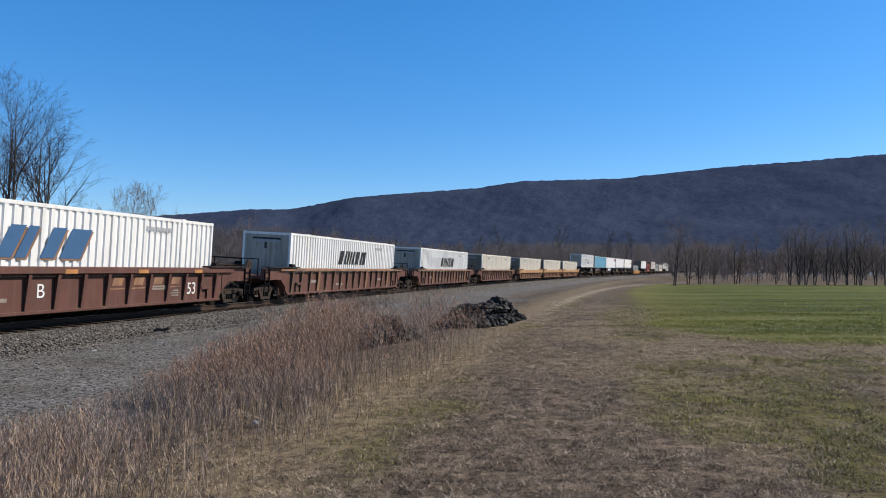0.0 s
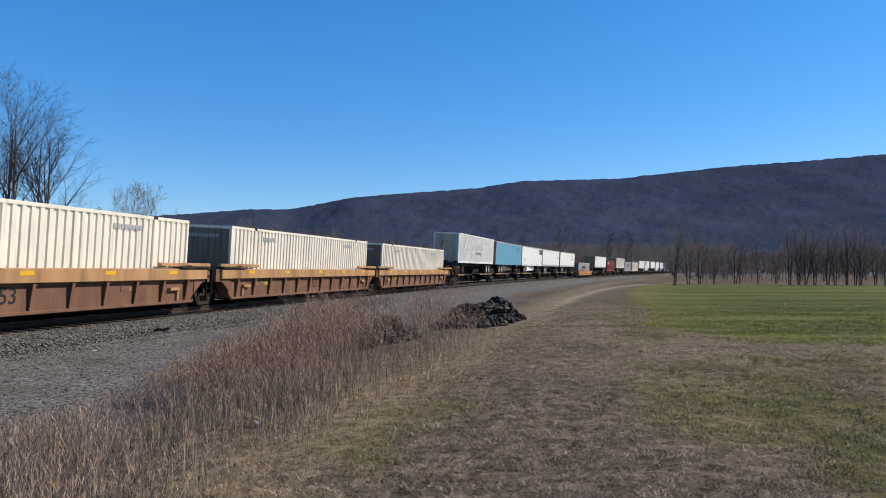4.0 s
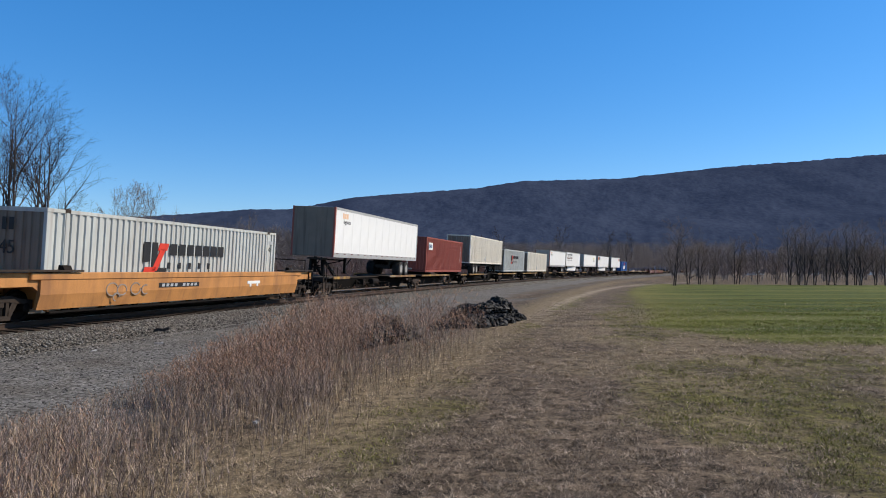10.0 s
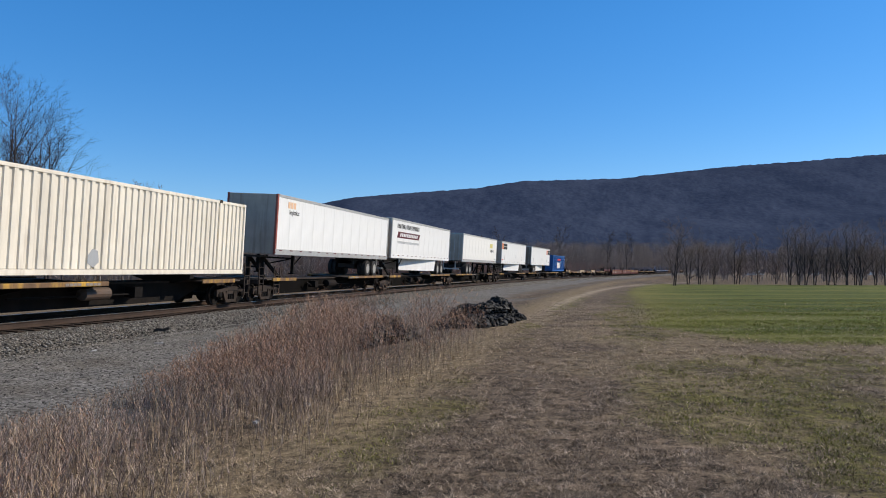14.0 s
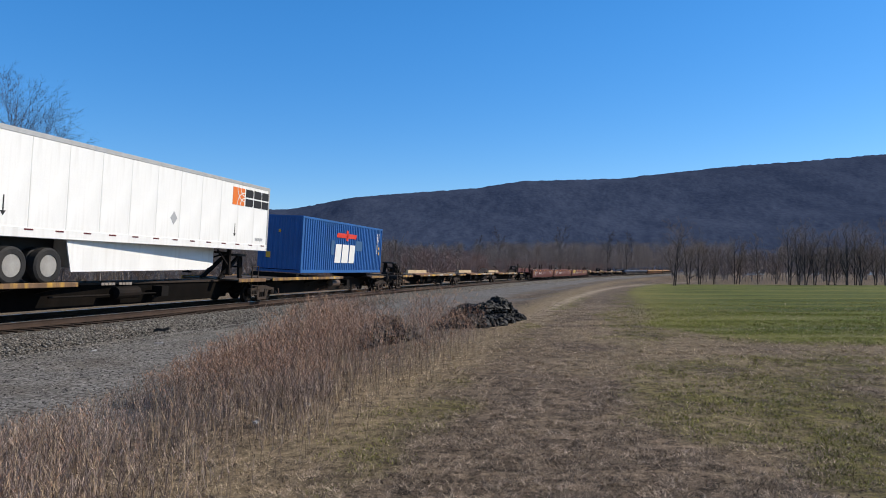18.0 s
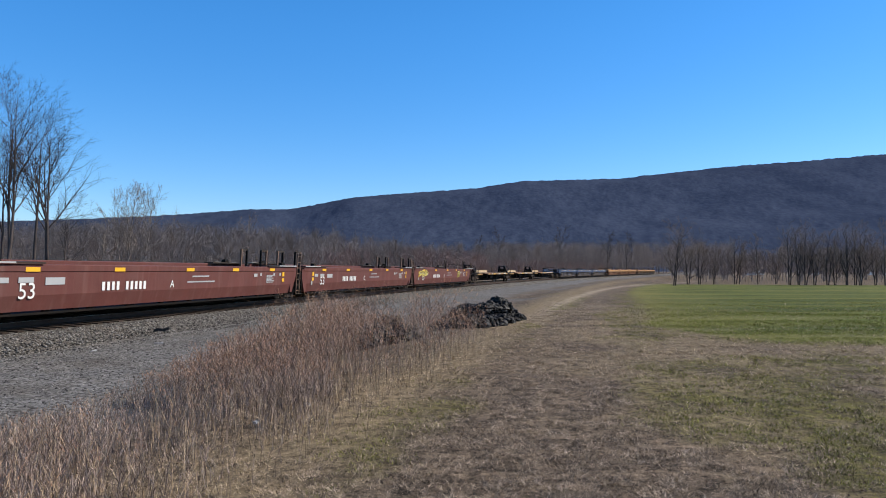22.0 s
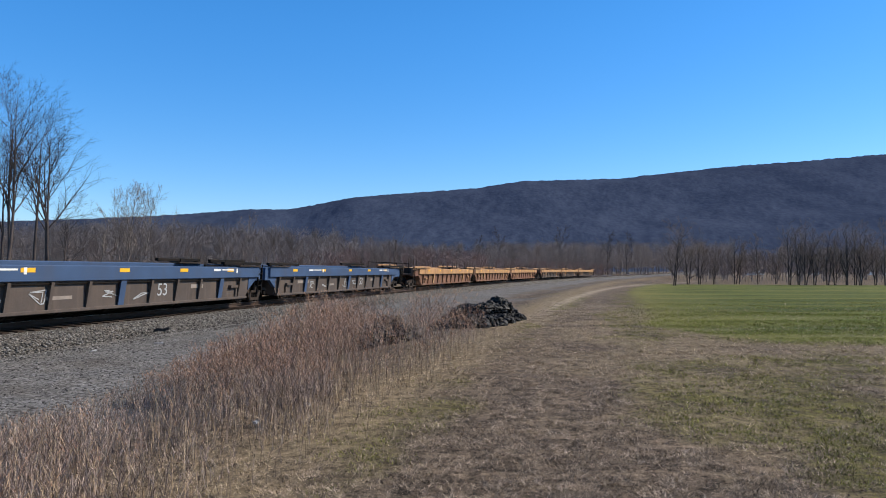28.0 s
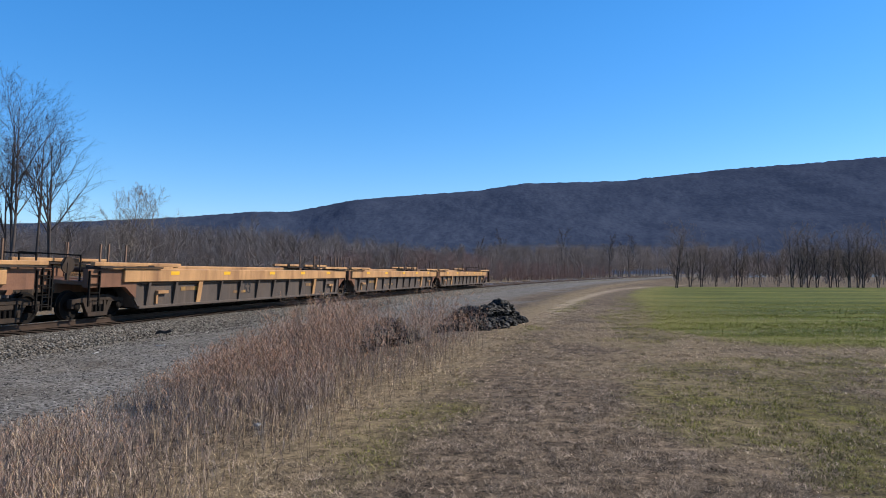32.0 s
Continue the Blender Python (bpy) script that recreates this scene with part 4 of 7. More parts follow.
            add_ladder(car, 1.545, k * (half - 0.12), 0.32, 2.25 if k > 0 else 1.7, "lit_worn_rib" if k > 0 else "dark_steel", 7 if k > 0 else 5, 0.36)
    for y in (-7.0, -3.6, 0.2, 3.4, 6.6) if reflect else ():
        part("reflector", kept(("reflector", top, reflect), lambda: marks([(0, 0.48, top - 0.19, top - 0.07)], 1.56).mesh("reflector", reflect)), "", car, "yellow reflective strip", Matrix.Translation((0, y, 0)))
    if style == "ribbed":
        for k in (-1, 1):
            part("side_step", Geo().box(1.43, 1.56, k * (wb - 1.1) - 0.28, k * (wb - 1.1) + 0.28, 0.74, 0.84).box(1.44, 1.50, k * (wb - 0.85) - 0.05, k * (wb - 0.85) + 0.05, 0.40, 0.74), chord if chord == "yellow" else grime, car)
        for q in ((-6.2, -4.9, 0.80, 0.94), (-2.6, -1.6, 0.62, 0.72), (4.3, 5.1, 0.78, 0.92)):
            part("stencil", marks([q], 1.437), "deck_edge" if chord == "yellow" else "grime_mark", car)
    if style == "ribbed" and number:
        writing(number, 0.60, num_mat, car, side_place(1.437, (wb - 1.75) if num_y is None else num_y, 0.76), "numeral")
    if style == "ribbed" and letter:
        writing(letter, 0.55, "sign_white", car, side_place(1.437, -0.51, 0.86), "letter")
    if style != "ribbed" and number:
        writing(number, 0.6, "sign_white", car, side_place(1.545, -6.9, 0.88), "numeral")
        if letter:
            writing(letter, 0.36, "sign_white", car, side_place(1.545, -0.6, 0.96), "letter")
        part("car_number", marks([(-4.1 + 0.215 * i, -3.98 + 0.215 * i, 0.84, 1.10) for i in range(10) if i != 4], 1.545), "sign_white", car)
        for q in [(-7.9, -7.5, 1.12, 1.26), (-7.2, -6.7, 1.12, 1.26), (-6.3, -5.6, 1.05, 1.25), (0.3, 2.1, 1.0, 1.05), (0.6, 1.7, 1.2, 1.25), (5.2, 5.5, 1.16, 1.30), (5.75, 5.9, 1.2, 1.32), (7.0, 7.15, 1.2, 1.32), (7.6, 7.75, 1.2, 1.32), (-8.3, -8.15, 0.7, 0.9)]:
            part("stencil", marks([q], 1.545), "sign_grey", car)
        part("notice", marks([(6.35, 6.35 + ln, 1.2 - 0.06 * j, 1.235 - 0.06 * j) for j, ln in enumerate((0.7, 0.55, 0.66, 0.5, 0.75, 0.62))], 1.545), "sign_grey", car)
        for y in (7.9, -8.2):
            part("reflector", marks([(y, y + 0.2, 1.16, 1.36), (y, y + 0.2, 0.92, 1.08)], 1.545), "sign_yellow", car, "yellow reflective strip")
    on_train(car, u)
    return car


def spine_unit(u, half, group, label, hitch=0, deck=0, ends=(False, False), trucks=(True, True), loaded=True, container=False):
    """One unit of a spine car. hitch: the end (-1, 1) with the trailer hitch; the wheel deck lies at the other."""
    car = thing("spine_car", label, "rail car", group)
    side = Geo()
    for x in (-0.36, 0.24):
        side.prism([(-half + 0.9, 0.92), (-half + 1.5, 0.62), (-half + 2.6, 0.22), (half - 2.6, 0.22), (half - 1.5, 0.62), (half - 0.9, 0.92)], "x", x, x + 0.12)
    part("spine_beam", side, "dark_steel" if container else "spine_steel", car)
    part("spine_top", Geo().box(-0.42, 0.42, -half - 0.2, half + 0.2, 0.92, 0.985), "rusty_steel", car)
    d = -hitch if hitch else (-1 if container else 1)
    y0, y1 = (half - 7.4, half - 1.35) if d > 0 else (-half + (0.6 if container else 1.35), -half + (8.9 if container else 7.4))
    if not loaded:
        y0, y1 = (half - 12.9, half - 1.6) if d > 0 else (-half + 1.6, -half + 12.9)
    part("wheel_deck", Geo().box(-1.28, 1.28, y0, y1, 1.0, 1.045), "deck", car)
    for sx in (-1, 1):
        part("deck_edge", Geo().bevel_box(min(1.283 * sx, 1.35 * sx), max(1.283 * sx, 1.35 * sx), y0 - 0.1, y1 + 0.1, 0.95, 1.09, 0.012), "deck_edge", car, "worn yellow edge")
    for i in range(4):
        y = y0 + 0.4 + (y1 - y0 - 0.8) * i / 3
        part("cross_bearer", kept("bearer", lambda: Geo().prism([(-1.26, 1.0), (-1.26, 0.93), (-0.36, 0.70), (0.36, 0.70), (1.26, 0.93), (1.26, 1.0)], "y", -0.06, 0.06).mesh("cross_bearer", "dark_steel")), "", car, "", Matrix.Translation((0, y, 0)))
    # side platforms at the ends, with a yellow nosing
    for k in (-1, 1):
        if (k > 0) != (d > 0):
            part("end_deck", Geo().box(-1.3, 1.3, min(k * (half - 2.6), k * (half + 0.3)), max(k * (half - 2.6), k * (half + 0.3)), 0.99, 1.04), "deck", car)
            for sx in (-1, 1):
                part("deck_nosing", Geo().bevel_box(min(1.302 * sx, 1.36 * sx), max(1.302 * sx, 1.36 * sx), min(k * (half - 2.6), k * (half - 0.2)), max(k * (half - 2.6), k * (half - 0.2)), 0.93, 1.08, 0.012), "deck_edge", car, "worn yellow nosing")
    if hitch:
        k = hitch
        yh = k * (half - 0.9)
        up = 2.12 if loaded else 2.0
        g = Geo()
        for x in (-0.42, 0.42):
            g.bar((x, yh, 1.0), (x * 0.8, yh + 0.05 * k, up - 0.12), 0.14, 0.2)
            g.bar((x, yh - k * 1.7, 1.02), (x * 0.8, yh - k * 0.1, up - 0.15), 0.12, 0.14)
        g.box(-0.4, 0.4, yh - 0.12, yh + 0.12, 1.5, 1.58)
        hs = part("hitch", g, "dark_steel", car, "dark steel trailer hitch on an A-frame")
        part("fifth_wheel", Geo().prism([(-0.45, yh - 0.4), (0.45, yh - 0.4), (0.48, yh + 0.35), (-0.48, yh + 0.35)], "z", up - 0.12, up - 0.02), "black", hs)
        gr = Geo()
        for x in (1.18,):
            for yy in (yh - 0.3, yh + 0.25):
                gr.box(x - 0.02, x + 0.02, yy - 0.02, yy + 0.02, 0.3, 1.62)
            for z in (0.36, 0.75, 1.2, 1.6):
                gr.box(x - 0.02, x + 0.02, yh - 0.3, yh + 0.25, z - 0.018, z + 0.018)
        part("step_ladder", gr, "rusty_steel", car)
    if container:
        for y in (-half + 3.2, half - 3.2):
            part("container_bolster", Geo().prism([(-1.25, 1.26), (-1.25, 1.12), (-0.5, 0.90), (0.5, 0.90), (1.25, 1.12), (1.25, 1.26)], "y", y - 0.12, y + 0.12), "dark_steel", car)
    if not loaded:                                    # planks left lying on the deck, a plate up to the hitch, markings on the edge
        mid = (y0 + y1) / 2
        part("deck_plank", Geo().bevel_box(-1.16, -0.86, y0 + 3.4, mid + 3.3, 1.05, 1.33, 0.012), "plank", car, "pale timber plank")
        part("deck_plank", Geo().bevel_box(0.96, 1.26, mid - 0.6, y1 + 0.2, 1.05, 1.12, 0.012), "plank", car, "pale timber plank")
        part("deck_plank", Geo().bevel_box(0.70, 1.00, y0 - 0.3, mid - 1.2, 1.05, 1.15, 0.012), "yellow_rust", car, "rust-stained plank")
        part("edge_patch", marks([(mid + 0.1, mid + 1.1, 0.965, 1.08), (y0 + 2.1, y0 + 2.5, 0.965, 1.08)], 1.352), "sign_grey", car, "white worn patch")
        part("edge_plate", marks([(mid + 3.2, mid + 4.5, 0.965, 1.08)], 1.352), "black", car, "black number panel")
        part("edge_number", marks([(mid + 3.3 + 0.14 * j, mid + 3.4 + 0.14 * j, 0.985, 1.06) for j in range(8) if j != 4], 1.359), "sign_white", car)
        part("deck_stay", Geo().bar((1.32, mid - 0.2, 0.98), (1.1, mid - 0.35, 0.35), 0.16, 0.05), "rusty_steel", car)
        k = hitch or 1
        # Sunlit end of the beam, its brightness put into the plate's colour.
        part("gusset_plate", Geo().prism([(k * (half - 4.4), 0.42), (k * (half - 1.6), 0.42), (k * (half - 0.9), 0.90), (k * (half - 1.6), 0.90)], "x", 0.50, 0.54), "lit_worn_rib", car, "sloping brown side plate")
        part("ramp_plate", Geo().prism([(k * (half - 3.0), 1.05), (k * (half - 1.1), 1.62), (k * (half - 0.95), 1.58), (k * (half - 2.8), 1.05)], "x", -0.34, 0.34), "rusty_steel", car)
        part("hitch_head", Geo().bevel_box(-0.5, 0.5, k * (half - 0.9) - 0.38, k * (half - 0.9) + 0.34, 1.05, 1.2, 0.03), "rusty_steel", car)
        for x, y in ((-1.1, 0.35), (1.1, 0.1), (1.1, 0.65)):
            part("grab_post", Geo().tube((x, k * (half + y), 0.95), (x, k * (half + y), 1.75), 0.022, n=6).tube((x, k * (half + y), 1.75), (x * 0.8, k * (half + y - 0.15), 1.95), 0.022, n=6), "dark_steel", car)
    # brake gear on the near side; dark_steel carries the shade that hides it
    part("air_reservoir", Geo().lathe([(-0.6, 0.02), (-0.55, 0.2), (0.55, 0.2), (0.6, 0.02)], n=14), "tank" if container else "dark_steel", car, "dirty steel air tank", Matrix.Translation((0.85, -0.6 * d, 0.68)) @ Matrix.Rotation(math.pi / 2, 4, "Z"))
    rig = Geo()
    rig.tube((0.75, -d * 3.0, 0.6), (0.75, d * 2.6, 0.62), 0.03).tube((0.6, -d * 3.2, 0.75), (0.8, -d * 2.4, 0.5), 0.05)
    rig.box(0.55, 0.95, -d * 2.6 - 0.2, -d * 2.6 + 0.2, 0.5, 0.85)
    part("brake_rigging", rig, "dark_steel", car)
    part("unit_number", marks([(d * 1.2 + 0.16 * i, d * 1.2 + 0.13 + 0.16 * i, 0.975, 1.055) for i in range(9) if i != 4], 1.352), "grime_mark", car)
    for i, k in enumerate((-1, 1)):
        if trucks[i]:
            add_truck(car, k * half)
        if ends[i]:
            part("end_sill", Geo().box(-0.3, 0.3, min(k * half, k * (half + 1.1)), max(k * half, k * (half + 1.1)), 0.74, 1.0).bevel_box(-1.3, 1.3, min(k * (half + 0.9), k * (half + 1.1)), max(k * (half + 0.9), k * (half + 1.1)), 0.8, 1.02, 0.015), "rusty_steel", car)
            add_coupler(car, k * (half + 1.1), k)
            add_ladder(car, 1.3, k * (half + 0.85), 0.3, 1.75, "rusty_steel", 4)
    on_train(car, u)
    return car

# ---- containers and trailers ----
def ribs_profile(y0, y1, pitch, depth, x, sx):
    """Trapezoid corrugation along a side: (x, y) points."""
    pts = []
    n = max(1, round((y1 - y0) / pitch))
    p = (y1 - y0) / n
    for i in range(n):
        a = y0 + i * p
        pts += [(x, a), (x, a + 0.44 * p), (x - sx * depth, a + 0.53 * p), (x - sx * depth, a + 0.91 * p)]
    pts.append((x, y1))
    return pts


def container(u, z0, length, paint, label, width=2.59, height=2.896, pitch=0.315, depth=0.05, end_paint=None, frame_paint=None, posts=True, ribbed_end=False, bottom_rail=0.16):
    """A corrugated box: side walls, front wall, doors, roof, floor, rails, posts and corner castings."""
    box = thing("shipping_container", label, "container", "containers on the train")
    h, w = length / 2, width / 2
    end_paint, frame_paint = end_paint or paint, frame_paint or paint
    zb, zt = z0 + bottom_rail, z0 + height - 0.09
    inset = 1.22 if (posts and length > 13) else 0.0      # end bays of 45 and 53 ft boxes
    post_at = 6.096 if posts and length > 13 else None
    for sx in (-1, 1):
        g = Geo()
        pts = ribs_profile(-h + 0.1, h - 0.1, pitch, depth, sx * (w - 0.012), sx)
        n = len(pts)
        g.v = [(x, y, zb) for x, y in pts] + [(x, y, zt) for x, y in pts]
        g.f = [(i, i + 1, i + 1 + n, i + n) for i in range(n - 1)]
        part("side_wall", g, paint, box)
        part("top_rail", Geo().bevel_box(min(sx * (w - 0.06), sx * w), max(sx * (w - 0.06), sx * w), -h + 0.1, h - 0.1, z0 + height - 0.11, z0 + height, 0.008), frame_paint, box)
        part("bottom_rail", Geo().bevel_box(min(sx * (w - 0.08), sx * (w + 0.002)), max(sx * (w - 0.08), sx * (w + 0.002)), -h + 0.1, h - 0.1, z0, z0 + bottom_rail, 0.008), frame_paint, box)
        for sy in (-1, 1):
            part("corner_post", Geo().bevel_box(min(sx * (w - 0.12), sx * w), max(sx * (w - 0.12), sx * w), min(sy * (h - 0.11), sy * h), max(sy * (h - 0.11), sy * h), z0 + 0.12, z0 + height - 0.12, 0.01), frame_paint, box)
            if post_at:
                part("stacking_post", Geo().bevel_box(min(sx * (w - 0.1), sx * (w + 0.008)), max(sx * (w - 0.1), sx * (w + 0.008)), sy * post_at - 0.075, sy * post_at + 0.075, z0 + 0.02, z0 + height - 0.05, 0.01), frame_paint, box)
                part("stacking_casting", Geo().bevel_box(min(sx * (w - 0.17), sx * (w + 0.01)), max(sx * (w - 0.17), sx * (w + 0.01)), sy * post_at - 0.11, sy * post_at + 0.11, z0 + height - 0.1, z0 + height + 0.03, 0.01), "rusty_steel" if frame_paint != "white" else frame_paint, box)
            for zz in (z0 - 0.005, z0 + height - 0.115):
                part("corner_casting", Geo().bevel_box(min(sx * (w - 0.16), sx * (w + 0.004)), max(sx * (w - 0.16), sx * (w + 0.004)), min(sy * (h - 0.17), sy * (h + 0.004)), max(sy * (h - 0.17), sy * (h + 0.004)), zz, zz + 0.12, 0.012), frame_paint, box)
    # front wall (-y): shallow corrugation; doors (+y) with lock rods
    g = Geo()
    pts = ribs_profile(-w + 0.1, w - 0.1, 0.28, 0.03, 0, 1)
    n = len(pts)
    g.v = [(a, -h + 0.012 - x, zb) for x, a in pts] + [(a, -h + 0.012 - x, zt) for x, a in pts]
    g.f = [(i, i + 1, i + 1 + n, i + n) for i in range(n - 1)]
    part("end_wall", g, end_paint, box)
    for z in (z0, z0 + height - 0.12):
        part("end_header", Geo().box(-w + 0.1, w - 0.1, -h, -h + 0.1, z, z + 0.12), frame_paint, box)
    for sx in (-1, 1):
        d = part("door", Geo().bevel_box(min(0.006 * sx, sx * (w - 0.1)), max(0.006 * sx, sx * (w - 0.1)), h - 0.06, h - 0.01, z0 + 0.12, z0 + height - 0.11, 0.01), end_paint, box)
        for x in (0.35, 0.85):
            part("lock_rod", Geo().tube((sx * x, h + 0.01, z0 + 0.1), (sx * x, h + 0.01, z0 + height - 0.1), 0.02, n=6), "grey_steel", d)
    part("roof", Geo().box(-w + 0.05, w - 0.05, -h + 0.09, h - 0.07, z0 + height - 0.05, z0 + height - 0.015), frame_paint, box)
    part("floor", Geo().box(-w + 0.08, w - 0.08, -h + 0.09, h - 0.07, z0 + 0.02, z0 + 0.15), "dark_steel", box)
    on_train(box, u + h)
    return box


def road_wheels(parent, y, x, r=0.5, rim="rim"):
    """Dual tyres at one end of an axle."""
    t = part("tyre", kept("dual_tyre", lambda: Geo().lathe([(-0.30, 0.3), (-0.30, 0.44), (-0.27, 0.5), (-0.06, 0.5), (-0.03, 0.45), (0.0, 0.45), (0.03, 0.5), (0.24, 0.5), (0.28, 0.44), (0.28, 0.31), (0.25, 0.30)], n=24).mesh("tyre", "tyre")), "", parent, "",
             Matrix.Translation((x, y, 1.05 + r)) @ Matrix.Rotation(0 if x > 0 else math.pi, 4, "Z"))
    part("wheel_rim", kept("rim" + rim, lambda: Geo().lathe([(0.06, 0.02), (0.06, 0.09), (-0.02, 0.11), (-0.05, 0.17), (-0.03, 0.24), (0.10, 0.262), (0.24, 0.275), (0.266, 0.29), (0.262, 0.305)], n=20).mesh("wheel_rim", rim)), "", t)
    return t


def running_gear(parent, z0, wheel_y, leg_y, rim="rim"):
    """Slider, tandem axles with dual wheels and mud flaps, and landing legs, under a floor at z0."""
    bogie = part("slider_frame", Geo().box(-0.6, -0.48, wheel_y - 1.5, wheel_y + 1.5, z0 - 0.35, z0 - 0.01).box(0.48, 0.6, wheel_y - 1.5, wheel_y + 1.5, z0 - 0.35, z0 - 0.01)
                 .box(-0.6, 0.6, wheel_y - 0.1, wheel_y + 0.1, z0 - 0.4, z0 - 0.2).box(-0.55, 0.55, wheel_y - 1.2, wheel_y + 1.2, z0 - 0.6, z0 - 0.36), "black", parent)
    for dy in (-0.62, 0.62):
        part("axle", Geo().tube((-0.95, wheel_y + dy, 1.55), (0.95, wheel_y + dy, 1.55), 0.07, n=8), "black", bogie)
        for x in (-1.0, 1.0):
            road_wheels(bogie, wheel_y + dy, x, 0.5, rim)
    for x in (-0.95, 0.95):
        leg = part("landing_leg", Geo().box(x - 0.07, x + 0.07, leg_y - 0.07, leg_y + 0.07, 1.28, z0 - 0.01), "dark_steel", parent)
        part("foot", Geo().box(x - 0.14, x + 0.14, leg_y - 0.13, leg_y + 0.13, 1.22, 1.28), "dark_steel", leg)
        part("brace", Geo().bar((x, leg_y, 1.6), (x, leg_y + (0.9 if wheel_y > leg_y else -0.9), z0 - 0.05), 0.05, 0.06), "dark_steel", leg)
    part("leg_brace", Geo().bar((-0.95, leg_y, 1.55), (0.95, leg_y, z0 - 0.15), 0.05, 0.06), "dark_steel", parent)
    part("leg_crossbar", Geo().box(-0.95, 0.95, leg_y - 0.04, leg_y + 0.04, z0 - 0.2, z0 - 0.12), "dark_steel", parent)
    return bogie


def trailer(u, length, paint, label, nose, z0=2.16, height=2.82, trim="grey_steel", skirt=None, end_paint=None, panels=12, red_post=False, rim="rim", side_x=1.295, rear_frame="grey_steel", wheel_off=2.9):
    """A van trailer. nose: the end (-1 or 1) that rests on the hitch; wheels and doors are at the other."""
    van = thing("semi_trailer", label, "trailer", "trailers on the train")
    h, w = length / 2, side_x
    end_paint = end_paint or paint
    edge = [(-h + length * i / panels) for i in range(panels + 1)]
    for sx in (-1, 1):
        for i in range(panels):
            part("side_panel", kept(("panel", length, panels, paint, sx, height, z0), lambda: Geo().bevel_box(min(sx * (w - 0.04), sx * w), max(sx * (w - 0.04), sx * w), 0.004, length / panels - 0.004, z0 + 0.26, z0 + height - 0.13, 0.004).mesh("side_panel", paint)), "", van, "", Matrix.Translation((0, edge[i], 0)))
        part("top_rail", Geo().bevel_box(min(sx * (w - 0.05), sx * (w + 0.014)), max(sx * (w - 0.05), sx * (w + 0.014)), -h, h, z0 + height - 0.14, z0 + height, 0.01), trim, van)
        part("bottom_rail", Geo().bevel_box(min(sx * (w - 0.05), sx * (w + 0.016)), max(sx * (w - 0.05), sx * (w + 0.016)), -h, h, z0, z0 + 0.27, 0.01), trim if paint == "old_white" or red_post else paint, van)
        if sx > 0:
            for i in range(15):
                part("marker_tape", kept(("tape", z0, w), lambda: marks([(0, 0.3, z0 + 0.19, z0 + 0.235)], w + 0.017).mesh("marker_tape", "sign_maroon")), "", van, "", Matrix.Translation((0, -h + 0.4 + (length - 1.0) * i / 14, 0)))
    part("roof", Geo().box(-w + 0.04, w - 0.04, -h + 0.04, h - 0.04, z0 + height - 0.04, z0 + height - 0.01), "white_smooth", van)
    part("floor", Geo().box(-w + 0.05, w - 0.05, -h + 0.05, h - 0.05, z0 + 0.02, z0 + 0.16), "black", van)
    k = nose
    part("front_wall", Geo().bevel_box(-w + 0.01, w - 0.01, min(k * h, k * (h - 0.05)), max(k * h, k * (h - 0.05)), z0 + 0.02, z0 + height - 0.02, 0.012), end_paint, van)
    for sx in (-1, 1):
        part("front_corner", Geo().bevel_box(min(sx * (w - 0.1), sx * (w + 0.016)), max(sx * (w - 0.1), sx * (w + 0.016)), min(k * (h + 0.012), k * (h - 0.12)), max(k * (h + 0.012), k * (h - 0.12)), z0 + 0.01, z0 + height - 0.005, 0.015), "container_red" if red_post else trim, van)
        door = part("door", Geo().bevel_box(min(0.006 * sx, sx * (w - 0.09)), max(0.006 * sx, sx * (w - 0.09)), min(-k * h, -k * (h - 0.05)), max(-k * h, -k * (h - 0.05)), z0 + 0.1, z0 + height - 0.12, 0.01), end_paint, van)
        for x in (0.45, 0.95):
            part("lock_rod", Geo().tube((sx * x, -k * (h + 0.03), z0 + 0.12), (sx * x, -k * (h + 0.03), z0 + height - 0.12), 0.018, n=6), "grey_steel", door)
        part("rear_post", Geo().bevel_box(min(sx * (w - 0.09), sx * (w + 0.02)), max(sx * (w - 0.09), sx * (w + 0.02)), min(-k * (h + 0.02), -k * (h - 0.12)), max(-k * (h + 0.02), -k * (h - 0.12)), z0, z0 + height, 0.012), rear_frame, van)
    part("rear_header", Geo().box(-w + 0.09, w - 0.09, min(-k * (h + 0.015), -k * (h - 0.1)), max(-k * (h + 0.015), -k * (h - 0.1)), z0 + height - 0.12, z0 + height - 0.005), rear_frame, van)
    guard = Geo().box(-1.0, 1.0, min(-k * (h - 0.02), -k * (h - 0.12)), max(-k * (h - 0.02), -k * (h - 0.12)), 1.5, 1.62)
    for x in (-0.6, 0.6):
        guard.box(x - 0.04, x + 0.04, min(-k * (h - 0.02), -k * (h - 0.1)), max(-k * (h - 0.02), -k * (h - 0.1)), 1.6, z0 + 0.02)
    part("rear_guard", guard, rear_frame, van)
    wy = -k * (h - wheel_off)
    running_gear(van, z0, wy, k * (h - 2.6), rim)
    if skirt:
        for sx in (-1, 1):
            a, b = sorted((wy + k * 1.25, k * (h - 3.4)))
            near, far = (wy + k * 1.3, k * (h - 3.3))
            plate = Geo().prism([(near, z0 - 0.004), (near + k * 0.25, 1.38), (far - k * 0.6, 1.42), (far, 1.62), (far, z0 - 0.004)], "x", min(sx * (w - 0.12), sx * (w - 0.09)), max(sx * (w - 0.12), sx * (w - 0.09)))
            plate.v = [(x - sx * 0.55 * (y - near) / (far - near), y, z) for x, y, z in plate.v]      # drawn in towards the nose
            part("side_skirt", plate, skirt, van)
    on_train(van, u + h)
    return van


